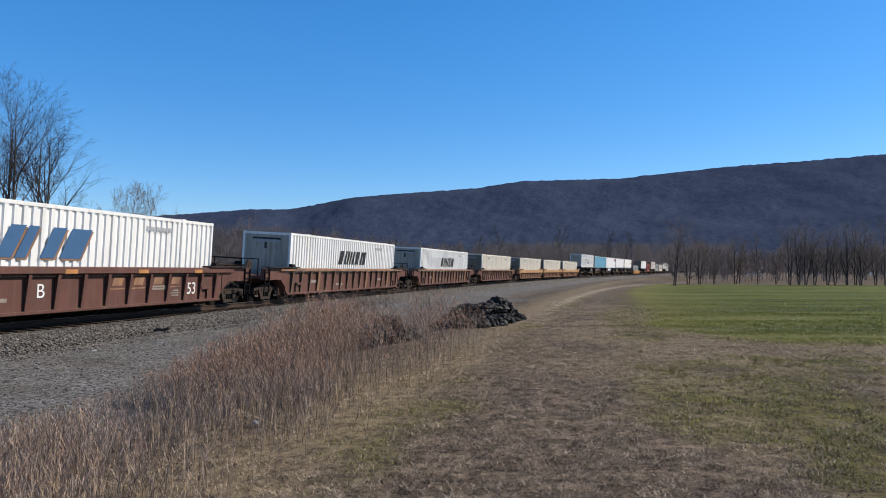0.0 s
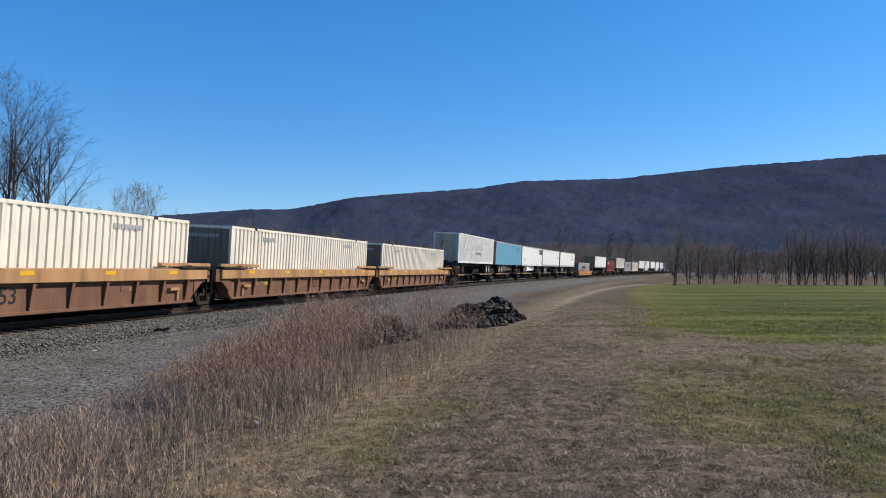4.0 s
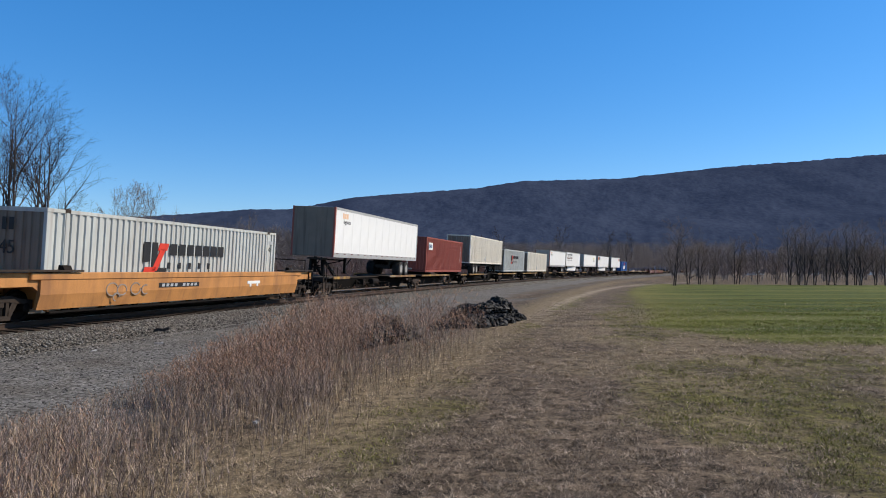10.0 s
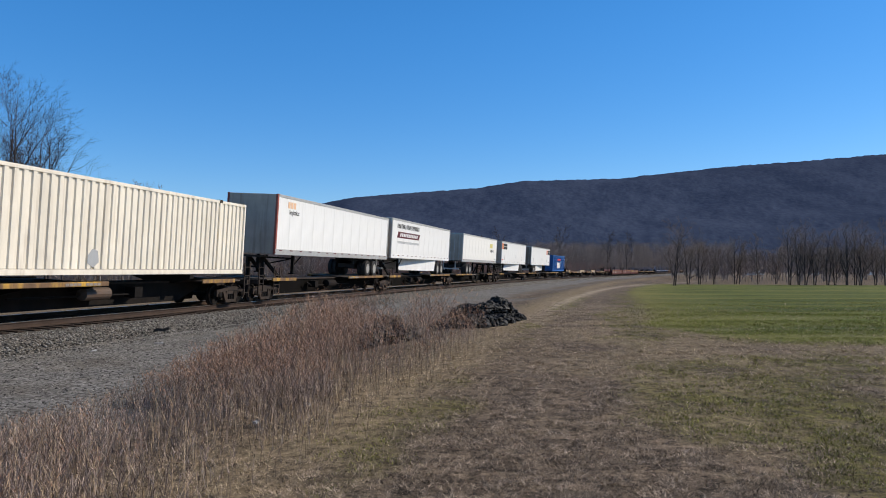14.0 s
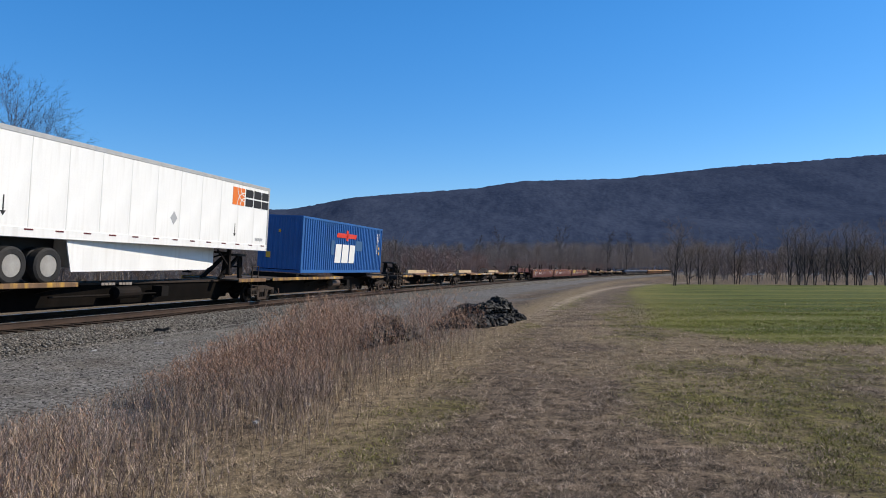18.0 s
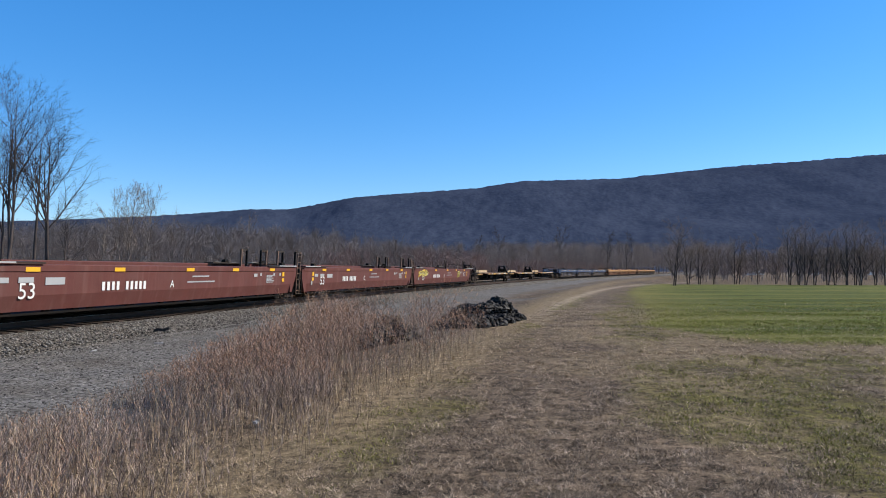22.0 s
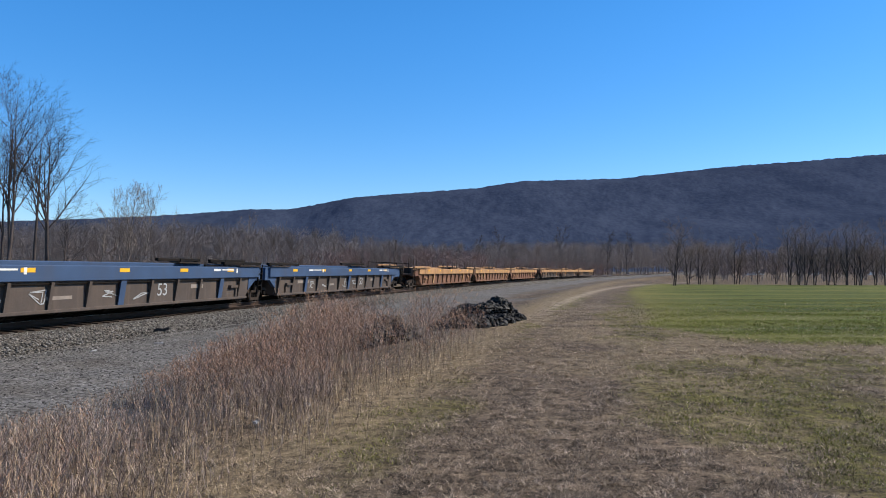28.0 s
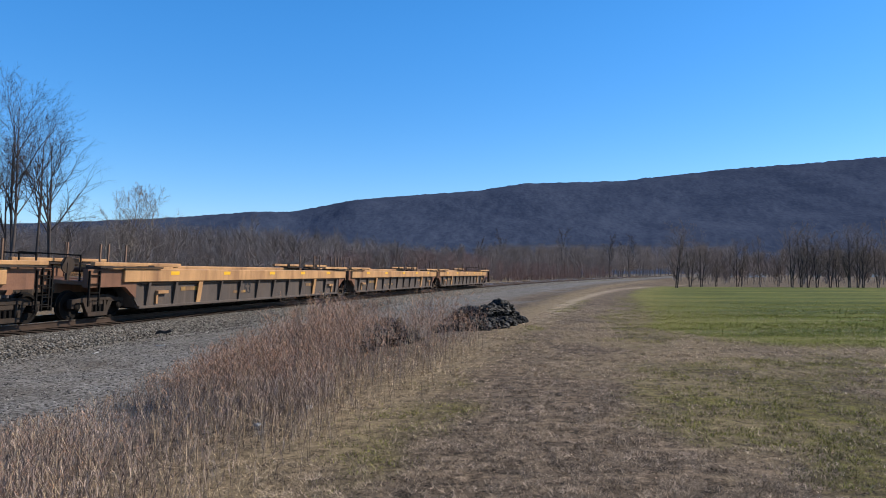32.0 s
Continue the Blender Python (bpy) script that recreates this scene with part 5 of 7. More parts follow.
def chassis(u, length, nose, label, z0=2.177):
    """A container chassis: two long beams, bolsters, wheels and legs."""
    ch = thing("container_chassis", label, "trailer chassis", "trailers on the train")
    h = length / 2
    for x in (-0.55, 0.43):
        part("main_beam", Geo().bevel_box(x, x + 0.12, -h + 0.1, h - 0.1, z0 - 0.32, z0 - 0.03, 0.01), "black", ch)
    for y in (-h + 0.15, -6.0, 0.0, 6.0, h - 0.15):
        part("bolster", Geo().box(-1.2, 1.2, y - 0.1, y + 0.1, z0 - 0.2, z0 - 0.008), "black", ch)
    running_gear(ch, z0 - 0.03, -nose * (h - 2.6), nose * (h - 2.6), "rim")
    on_train(ch, u + h)
    return ch

# ---- the consist, from the front backwards: each u is metres behind the camera's crossing when the clip begins ----
BROWN = "brown single-well car with ribbed sides and yellow reflectors"
lead_car = well_unit(20.2, 9.95, "brown", "single-well cars", BROWN, number="53", letter="B", deep=0.2, num_y=6.62, top=1.54, ribs=17, reflect="orange")
for u in (43.3, 66.1, 88.9):
    well_unit(u, 9.95, "brown", "single-well cars", "brown single-well car with ribbed sides and a rusty tan flange", deep=0.14, chord="rust_chord", reflect="", rib_mat="lit_worn_rib", top=1.54, ribs=17, wide=(3, 10, 14))
YEL = "rust-stained yellow well car unit with ribbed sides"
for u, e, tr in ((111.8, (True, False), (True, True)), (131.0, (False, False), (False, True)), (150.0, (False, True), (False, True))):
    well_unit(u, 9.6, "yellow_rust", "three-unit well car", YEL, e, tr, chord="yellow", number="53", num_y=0.0, num_mat="black", top=1.50, deep=0.40)
for y in (2.55, 3.57, 4.59, 5.6):
    part("faded_letter", marks([(y - 0.26, y + 0.22, 0.96, 1.22, 0.08), (y - 0.36, y + 0.36, 0.84, 0.88)], 1.437), "rust_chord", lead_car, "faded tan bars")
part("stencil", marks([(5.35, 5.85, 0.62, 0.66), (5.4, 5.8, 0.54, 0.58), (5.45, 5.8, 0.70, 0.76)], 1.437), "grime_mark", lead_car)
box_a = container(12.15, 0.35, 16.154, "white", "white corrugated container with large blue lettering, in a well car")
box_b = container(35.2, 0.35, 16.154, "white", "white corrugated container with black lettering, in a well car", end_paint="shaded_dirty_white")
box_c = container(58.0, 0.35, 16.154, "white", "white corrugated container with black lettering, in a well car", end_paint="shaded_dirty_white")
cream_boxes = [container(u, 0.35, 16.154, "cream", "plain cream corrugated container in a well car", end_paint="shaded_dirty_end") for u in (80.8, 103.7, 122.9, 142.0)]

SPINE = "dark rusty spine car unit carrying a trailer"
tr1 = [163.4, 180.3, 197.1, 213.9, 230.6, 247.2]
for i in range(5):
    a, b = tr1[i], tr1[i + 1]
    spine_unit((a + b) / 2, (b - a) / 2, "five-unit spine car", SPINE, hitch=-1 if i == 0 else 1, ends=(i == 0, i == 4), trucks=(i == 0, True))
box_int = container(163.5, 2.177, 16.154, "old_white", "weathered white corrugated container with faded lettering on a chassis", end_paint="shaded_dirty_white")
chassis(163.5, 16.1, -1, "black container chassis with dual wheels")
van_blue = trailer(181.1, 16.15, "sky_blue", "faded light blue van trailer with dark skirts", 1, skirt="grimy_side", end_paint="shaded_dirty_end")
van_drt = trailer(197.8, 16.15, "white_smooth", "white van trailer, orange and black marking, white skirts", 1, skirt="white_smooth", end_paint="shaded_dirty_white")
van_l1 = trailer(214.6, 16.15, "white_smooth", "white van trailer with small dark lettering, red corner post", 1, red_post=True, end_paint="shaded_dirty_white")
van_l2 = trailer(231.8, 16.15, "old_white", "off-white van trailer with a pale yellow marking", 1, end_paint="shaded_dirty_end")

orange_car = well_unit(261.6, 8.9, "orange", "single-well cars", "faded orange smooth-sided well car with white scrawls", style="smooth", top=1.38, reflect="")
part("number_plate", marks([(-2.9, -0.5, 0.86, 1.02)], 1.535), "black", orange_car, "black panel")
part("number_bars", marks([(-2.75 + 0.24 * i, -2.6 + 0.24 * i, 0.89, 0.99, 0.02) for i in range(9) if i != 4], 1.542), "sign_grey", orange_car)
part("white_patch", marks([(3.1, 4.2, 0.88, 1.0), (3.3, 3.45, 0.76, 0.88), (3.9, 4.05, 0.78, 0.88)], 1.535), "sign_white", orange_car, "white painted patch")
scrawl = Geo()
for cy, cz, r, up, down in ((-5.2, 0.86, 0.2, 0.2, 5.4), (-4.75, 0.84, 0.17, -0.3, 5.6), (-4.1, 0.86, 0.19, 0.6, 6.4), (-3.6, 0.82, 0.15, 1.2, 5.2), (-5.0, 0.62, 0.12, 0.0, 4.6)):
    ring = [(cy + 1.3 * r * math.cos(a), cz + r * math.sin(a)) for a in [up + (down - up) * j / 9 for j in range(10)]]
    for p, q in zip(ring, ring[1:]):
        scrawl.bar((1.536, p[0], p[1]), (1.536, q[0], q[1]), 0.012, 0.04)
part("white_scrawl", scrawl, "grime_mark", orange_car, "faint white sprayed loops")
box_h1 = container(254.0, 0.25, 13.716, "grey_blue", "pale grey corrugated container with dark and red marking", width=2.438, pitch=0.28, end_paint="shaded_dirty_end")

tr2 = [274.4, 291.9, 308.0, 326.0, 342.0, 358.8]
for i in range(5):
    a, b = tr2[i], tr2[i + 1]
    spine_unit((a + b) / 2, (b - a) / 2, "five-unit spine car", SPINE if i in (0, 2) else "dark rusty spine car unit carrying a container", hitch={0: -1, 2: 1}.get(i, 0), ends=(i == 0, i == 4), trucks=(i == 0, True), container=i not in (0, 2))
van_w0 = trailer(274.5, 16.15, "white_smooth", "white van trailer with faded orange marking, red corner post", -1, red_post=True, end_paint="shaded_dirty_end")
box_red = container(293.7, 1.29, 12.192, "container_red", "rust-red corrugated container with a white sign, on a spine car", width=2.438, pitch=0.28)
box_cc = container(309.1, 2.177, 16.154, "cream", "cream corrugated container on a chassis", end_paint="shaded_dirty_end")
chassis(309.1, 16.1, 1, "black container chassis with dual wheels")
box_h2 = container(327.1, 1.29, 13.716, "grey_blue", "pale grey corrugated container with red and dark marking", width=2.438, pitch=0.28, end_paint="shaded_dirty_end")
box_cr = container(343.1, 1.29, 16.154, "cream", "cream corrugated container on a spine car", end_paint="shaded_dirty_end")

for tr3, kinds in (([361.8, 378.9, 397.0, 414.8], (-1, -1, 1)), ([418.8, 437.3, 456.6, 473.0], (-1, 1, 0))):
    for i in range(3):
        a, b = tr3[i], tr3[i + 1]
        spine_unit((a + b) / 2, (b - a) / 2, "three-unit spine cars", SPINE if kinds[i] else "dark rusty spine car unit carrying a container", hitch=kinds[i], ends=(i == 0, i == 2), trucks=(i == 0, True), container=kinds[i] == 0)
van_w1 = trailer(362.1, 16.15, "white_smooth", "white van trailer with faded orange marking, red corner post", -1, red_post=True, end_paint="shaded_dirty_white")
van_w2 = trailer(379.1, 16.15, "white_smooth", "white van trailer with dark lettering and white skirts", -1, skirt="white_smooth", z0=2.3, end_paint="shaded_dirty_white")
van_w3 = trailer(400.4, 16.15, "old_white", "off-white van trailer with a pale yellow marking", 1, z0=2.3, end_paint="shaded_dirty_white")
van_w4 = trailer(419.6, 16.15, "white_smooth", "white van trailer, orange and black marking, white skirts", -1, skirt="white_smooth", z0=2.3, rim="tyre", end_paint="shaded_dirty_white")
van_w5 = trailer(440.2, 16.15, "white_smooth", "white van trailer, orange and black marking, white skirts", 1, skirt="white_smooth", z0=2.3, end_paint="shaded_dirty_end")
box_blue = container(460.2, 1.29, 12.192, "container_blue", "deep blue corrugated container with white and red marking", width=2.438, pitch=0.28)

EMPTY = "empty dark spine car unit with yellow deck edges"
for base, step, hitches in ((477.0, 17.6, (-1, 0, 1)), (597.9, 18.1, (-1, -1, -1))):
    for i in range(3):
        spine_unit(base + step * (i + 0.5), step / 2, "empty spine cars", EMPTY, hitch=hitches[i], ends=(i == 0, i == 2), trucks=(i == 0, True), loaded=False)
def sprayed_marks(car, seed):
    """White sprayed strokes on the lower panels, faded stencils on the blue chord."""
    r = random.Random(40 + seed)
    for y0 in (-4.4, -2.9, 0.0, 1.45):
        g = Geo()
        p = Vector((1.438, y0 + r.uniform(-0.2, 0.1), 0.55 + r.uniform(0, 0.1)))
        for j in range(r.randint(5, 9)):
            q = Vector((1.438, y0 + r.uniform(-0.4, 0.45), r.uniform(0.50, 0.98)))
            if j % 3 == 2:
                q.z = p.z
            g.bar(p, q, 0.01, 0.028)
            p = q
        part("sprayed_strokes", g, "sign_grey", car, "pale sprayed strokes")
    for y in (-5.2, 5.6):
        part("chord_stencil", marks([(y, y + 0.5, 1.42, 1.50), (y + 0.6, y + 1.5, 1.44, 1.49), (y + 1.7, y + 1.8, 1.34, 1.52)], 1.562), "sign_white", car)


RED = "empty mineral-red smooth-sided well car unit with white lettering"
red_wells = []
for i, let in enumerate("ACB"):
    red_wells.append(well_unit(545.3 + 19.5 * i, 9.75, "mineral_red", "empty three-unit well cars", RED, (i == 0, i == 2), (i == 0, True), style="smooth", top=1.60, number="53", letter=let, posts=True))
BLUE = "empty blue well car unit with grimy grey ribbed sides"
for i in range(3):
    blue_unit = well_unit(666.6 + 19.6 * i, 9.8, "car_blue", "empty three-unit well cars", BLUE, (i == 0, i == 2), (i == 0, True), top=1.58, deep=0.44, number="53", grime="grimy_side", num_y=2.61, num_mat="sign_grey", wide=(2, 6, 10), rib_shift=-0.3)
    sprayed_marks(blue_unit, i)
for base in (730.2, 793.0):
    for i in range(3):
        well_unit(base + 19.8 * i, 9.9, "yellow_rust", "empty three-unit well cars", "empty rust-brown and faded yellow well car unit", (i == 0, i == 2), (i == 0, True), top=1.56, deep=0.42, wide=(2, 9), chord="yellow", number="53", num_y=-1.47 if base > 760 else 4.42, num_mat="black", poles=True, grime="grimy_side" if base > 760 else None)



# ---- markings: plain bars and shapes where the boxes carry a firm's name ----
def bars(box, name, material, spec, x, label=""):
    return part(name, marks(spec, x), material, box, label)


def letters(y0, y1, z0, z1, n, slant=0.0, gap=0.25):
    w = (y1 - y0) / n
    return [(y0 + i * w, y0 + (i + 1 - gap) * w, z0, z1, slant) for i in range(n)]


W = 1.295
SLANT = ((-6.5, 1.0), (-5.0, 0.42), (-4.3, 0.42), (-3.6, 0.42), (-2.85, 0.5), (-1.95, 0.5), (-1.35, 0.35), (-0.5, 0.5), (0.2, 0.8))
for y, w in SLANT:
    bars(box_a, "bar_shadow", "rust_chord", [(y + 0.06, y + w + 0.06, 1.71, 2.57, 0.45)], W + 0.003, "faded tan shadow bar")
    bars(box_a, "lettering_bar", "sign_navy", [(y, y + w, 1.76, 2.62, 0.45)], W + 0.012, "slanted blue bar")
for b in (box_b, box_c):
    for y, w in SLANT:
        bars(b, "lettering_bar", "black", [(1.6 + 0.56 * y, 1.6 + 0.56 * (y + w), 1.78, 2.55, 0.3)], W + 0.003, "slanted black bar")
    for q in ((-0.75, 0.75, 2.88, 2.98), (-0.1, 0.02, 2.45, 2.75), (-0.6, 0.5, 0.95, 1.15)):
        part("end_marking", end_marks([q], -8.08), "black", b)
for b in (box_a, box_b, box_c, *cream_boxes):
    bars(b, "number_bars", "sign_grey", letters(4.0, 5.4, 2.74, 2.9, 8), W + 0.003)
    part("end_number", end_marks([(-0.7 + 0.16 * i, -0.58 + 0.16 * i, 2.75, 2.9) for i in range(9)], -8.08), "sign_grey", b)
for b in cream_boxes:
    bars(b, "front_number", "sign_grey", letters(-5.4, -4.2, 2.74, 2.9, 8), W + 0.003)
bars(box_int, "faded_lettering", "old_white_mark", letters(-2.4, 2.2, 3.62, 4.12, 5, 0.3), W + 0.003, "ghost of removed grey-green bars")
writing("INTERMODAL", 0.40, "black", box_int, side_place(W + 0.006, 0.5, 3.20), "lettering")
part("end_marking", end_marks([(-0.35, 0.45, 4.20, 4.23), (-0.42, -0.36, 3.75, 4.25), (-0.9, -0.6, 2.33, 2.42), (0.3, 0.5, 2.23, 2.33)], -8.08), "black", box_int)
part("end_sill_plate", Geo().box(-1.29, 1.29, -8.092, -8.079, 2.18, 2.36), "black", box_int, "black-painted lower end sill")
part("end_plate", end_marks([(-0.75, -0.4, 2.24, 2.31), (0.28, 0.42, 2.22, 2.33), (0.52, 0.8, 2.24, 2.33)], -8.094), "sign_grey", box_int)
part("rail_slots", marks([(-7.6 + 0.62 * i + d, -7.6 + 0.62 * i + d + 0.13, 2.235, 2.275) for i in range(25) if i % 3 != 2 for d in (0.0, 0.2)], 1.298), "grime_mark", box_int, "dark slots along the bottom rail")
for b, base in ((box_cr, 1.29), (box_cc, 2.177)):
    part("rail_seam", marks([(-7.95, 7.95, base + 0.165, base + 0.18)], 1.285), "grime_mark", b)
    part("grey_patch", Geo().prism([(-1.1, base + 0.35), (-0.85, base + 0.22), (-0.62, base + 0.38), (-0.68, base + 0.72), (-0.9, base + 0.78), (-1.08, base + 0.6)], "x", 1.28, 1.29), "sign_grey", b, "bare grey patch in the paint")
bars(van_blue, "paint_patch", "sign_navy_faded", [(4.4, 6.9, 3.95, 4.6)], W + 0.004, "darker repainted patch")


def firm_mark(van, y0, z_top, k=1.0):
    """An orange square with pale arcs, and three black bars cut across."""
    bars(van, "firm_square", "sign_orange", [(y0, y0 + 0.95 * k, z_top - 0.72 * k, z_top)], W + 0.004, "orange square marking")
    g = Geo()
    for r, cy, cz in ((0.35, y0 + 0.95 * k, z_top), (0.6, y0 + 0.95 * k, z_top), (0.35, y0 + 0.95 * k, z_top - 0.72 * k), (0.6, y0 + 0.95 * k, z_top - 0.72 * k)):
        up = -1 if cz == z_top else 1
        pts = [(cy - r * k * math.cos(a), cz + up * r * k * 0.9 * math.sin(a)) for a in [math.pi / 2 * i / 6 for i in range(7)]]
        pts = [p for p in pts if z_top - 0.72 * k <= p[1] <= z_top]
        for a, b in zip(pts, pts[1:]):
            g.bar((W + 0.008, a[0], a[1]), (W + 0.008, b[0], b[1]), 0.02, 0.035)
    part("firm_arcs", g, "sign_white", van)
    z0, zm = z_top - 0.72 * k, z_top - 0.37 * k
    y = y0 + 1.05 * k
    for w in (0.60, 0.62, 0.56):
        part("firm_block", Geo().prism([(y, z0), (y + w * k, z0), (y + (w + 0.04) * k, z0 + 0.1 * k), (y + (w + 0.04) * k, z_top - 0.1 * k), (y + w * k, z_top), (y, z_top)], "x", W - 0.002, W + 0.010), "black", van, "black block marking")
        y += 0.71 * k
    bars(van, "firm_cut", "sign_white", [(y0 + 1.05 * k, y0 + 3.1 * k, zm - 0.03 * k, zm + 0.03 * k)], W + 0.014)


firm_mark(van_drt, 4.95, 4.72)
firm_mark(van_w4, -8.0, 4.85)
firm_mark(van_w5, 4.9, 4.85)
for van, y, z, tint, small in ((van_l1, 6.3, 3.7, None, 1), (van_l2, 5.3, 3.75, "sign_pale", 0), (van_w3, 5.5, 3.72, "sign_pale", 0), (van_w0, -6.3, 4.22, "sign_faded", 1), (van_w1, -6.3, 4.22, "sign_faded", 1)):
    writing("logistics", 0.34 if small else 0.52, "black", van, side_place(W + 0.006, y, z), "lettering")
    if tint:
        k = 0.6 if small else 1.0
        bars(van, "faded_marking", tint, letters(y - 1.15 * k, y + 0.35 * k, z + 0.30 * k, z + 0.80 * k, 3), W + 0.004, "faded bars")
bars(van_w2, "web_bars", "black", letters(-6.9, -1.5, 4.46, 4.78, 18, 0, 0.42), W + 0.004, "dark bars")
bars(van_w2, "banner", "sign_maroon", [(-6.9, -1.6, 3.78, 4.22, 0.25)], W + 0.004, "maroon slanted banner")
bars(van_w2, "banner_bars", "sign_white", letters(-6.3, -1.9, 3.88, 4.12, 11, 0.1, 0.3), W + 0.012)
bars(van_w2, "slogan_bars", "sign_grey", letters(-6.7, -1.5, 3.38, 3.54, 20, 0, 0.4), W + 0.004)
for van, k in ((van_w4, -1), (van_drt, 1), (van_w5, 1), (van_l1, 1), (van_w3, 1), (van_l2, 1)):
    bars(van, "small_print", "sign_red" if van is van_w4 else "sign_grey", letters(k * 7.3 - 0.35, k * 7.3 + 0.35, 2.72, 2.84, 5), W + 0.004)
for van in (van_w4, van_w5, van_drt):
    g = Geo()
    for y in (-6.2, 5.2):
        g.prism([(y - 0.02, 3.35), (y + 0.02, 3.35), (y + 0.02, 2.95), (y + 0.09, 2.95), (y, 2.82), (y - 0.09, 2.95), (y - 0.02, 2.95)], "x", W - 0.002, W + 0.006)
    part("arrow_mark", g, "black", van, "small black arrows")
    part("placard", Geo().prism([(1.0, 3.05), (1.2, 3.28), (1.0, 3.51), (0.8, 3.28)], "x", W - 0.002, W + 0.008), "sign_grey", van, "grey diamond placard")
for b, base in ((box_h1, 0.25), (box_h2, 1.29)):
    d = base - 1.29
    bars(b, "lettering", "black", letters(-1.2, 2.45, 3.0 + d, 3.40 + d, 7, 0, 0.22), 1.222, "black bars")
    bars(b, "lower_lettering", "black", letters(-1.3, 1.85, 2.52 + d, 2.74 + d, 5, 0, 0.75), 1.222)
    bars(b, "logo_dark", "black", [(-2.66, -2.3, 2.75 + d, 3.42 + d), (-2.2, -1.9, 2.33 + d, 3.42 + d), (-1.9, -1.35, 2.33 + d, 2.55 + d)], 1.222, "dark logo blocks")
    bars(b, "logo_red", "sign_red", [(-2.66, -2.05, 2.33 + d, 2.58 + d, 0.1), (-2.2, -1.9, 2.45 + d, 3.2 + d, 0.45), (-1.9, -1.38, 3.15 + d, 3.40 + d, 0.1)], 1.226, "red logo stripe")
    writing("45", 0.55, "black", b, end_place(-0.05, -6.868, base + 1.75), "numeral")
    part("end_logo", end_marks([(-0.25, -0.12, base + 2.25, base + 2.6), (-0.02, 0.14, base + 2.25, base + 2.6)], -6.864), "black", b)
    writing("45", 0.3, "black", b, side_place(1.224, 6.3, base + 2.1), "numeral")
    part("sign_patch", marks([(6.1, 6.5, base + 2.35, base + 2.5)], 1.222), "sign_grey", b)
bars(box_red, "sign_board", "sign_white", [(-5.5, -4.35, 3.15, 3.75)], 1.224, "white sign")
bars(box_red, "sign_bars", "sign_navy", letters(-5.4, -4.5, 3.3, 3.6, 3), 1.230)
bars(box_red, "number_bars", "sign_white", [(5.3, 5.42, z, z + 0.1) for z in (2.2, 2.36, 2.52, 2.68, 2.84, 3.0, 3.16, 3.4, 3.6)], 1.222)
bars(box_blue, "lettering", "sign_white", [(-1.85, -1.0, 1.86, 2.92, 0.12), (-0.85, 0.1, 1.86, 2.92, 0.12), (0.28, 1.1, 1.86, 2.92, 0.12)], 1.222, "white block bars")
bars(box_blue, "emblem", "sign_red", [(-1.7, 1.3, 3.30, 3.56, 0.12), (-0.25, 0.05, 3.15, 3.75)], 1.222, "red winged emblem")
bars(box_blue, "paint_patch", "sign_navy", [(-2.4, -1.95, 2.3, 3.1), (1.35, 2.4, 2.6, 3.2)], 1.220, "darker blue patches")
bars(box_blue, "number_bars", "sign_white", [(5.1, 5.2, z, z + 0.12) for z in (2.5, 2.66, 2.82, 2.98, 3.2, 3.36, 3.52, 3.68)] + [(5.4, 5.48, z, z + 0.14) for z in (3.3, 3.5, 3.7)], 1.222)
part("warning_label", marks([(5.45, 5.62, 2.45, 2.62), (5.42, 5.6, 2.8, 2.95)], 1.222), "sign_yellow", box_blue, "yellow warning labels")
part("end_label", end_marks([(-0.75, -0.5, 2.0, 2.3), (-0.1, 0.02, 3.3, 3.45)], -6.10), "sign_yellow", box_blue, "faded yellow labels")


# sprayed on the last mineral-red unit: a word and a line of loops under it
tag = red_wells[2]
writing("MASK", 0.36, "scrawl", tag, side_place(1.568, 4.65, 1.27), "sprayed_word", shear=0.2)
loops = Geo()
for i, (cy, up, down) in enumerate(((4.2, 0.2, 5.4), (4.5, -0.3, 6.0), (4.8, 0.3, 4.4), (5.1, 0.2, 5.4))):
    ring = [(cy + 0.14 * math.cos(a), 0.95 + 0.03 * i + 0.17 * math.sin(a)) for a in [up + (down - up) * j / 9 for j in range(10)]]
    for p, q in zip(ring, ring[1:]):
        loops.bar((1.55, p[0], p[1]), (1.55, q[0], q[1]), 0.012, 0.035)
part("sprayed_loops", loops, "scrawl", tag, "yellow sprayed loops")
spray = random.Random(3)
for i in range(15):                                      # a wide faded yellow scrawl beside the numeral
    g = Geo()
    cy, cz, r = -7.9 + 0.15 * i, 1.25 + spray.uniform(-0.12, 0.1), spray.uniform(0.10, 0.24)
    a0 = spray.uniform(0, 3)
    ring = [(cy + r * math.cos(a0 + 0.6 * j), cz + 0.9 * r * math.sin(a0 + 0.6 * j)) for j in range(spray.randint(5, 9))]
    for p, q in zip(ring, ring[1:]):
        g.bar((1.568, p[0], p[1]), (1.568, q[0], q[1]), 0.012, 0.05)
    part("sprayed_stroke", g, "sign_pale", tag, "faded yellow sprayed stroke")
# ---- trees, weeds and grass ----
rng = np.random.default_rng(7)


def view_place(px, dist):
    """A ground point by its bearing (as on a picture 1568 wide) and its distance up the valley."""
    x = (px - 784) / 1245.27 * dist
    return x, dist, ground_z(x, dist)


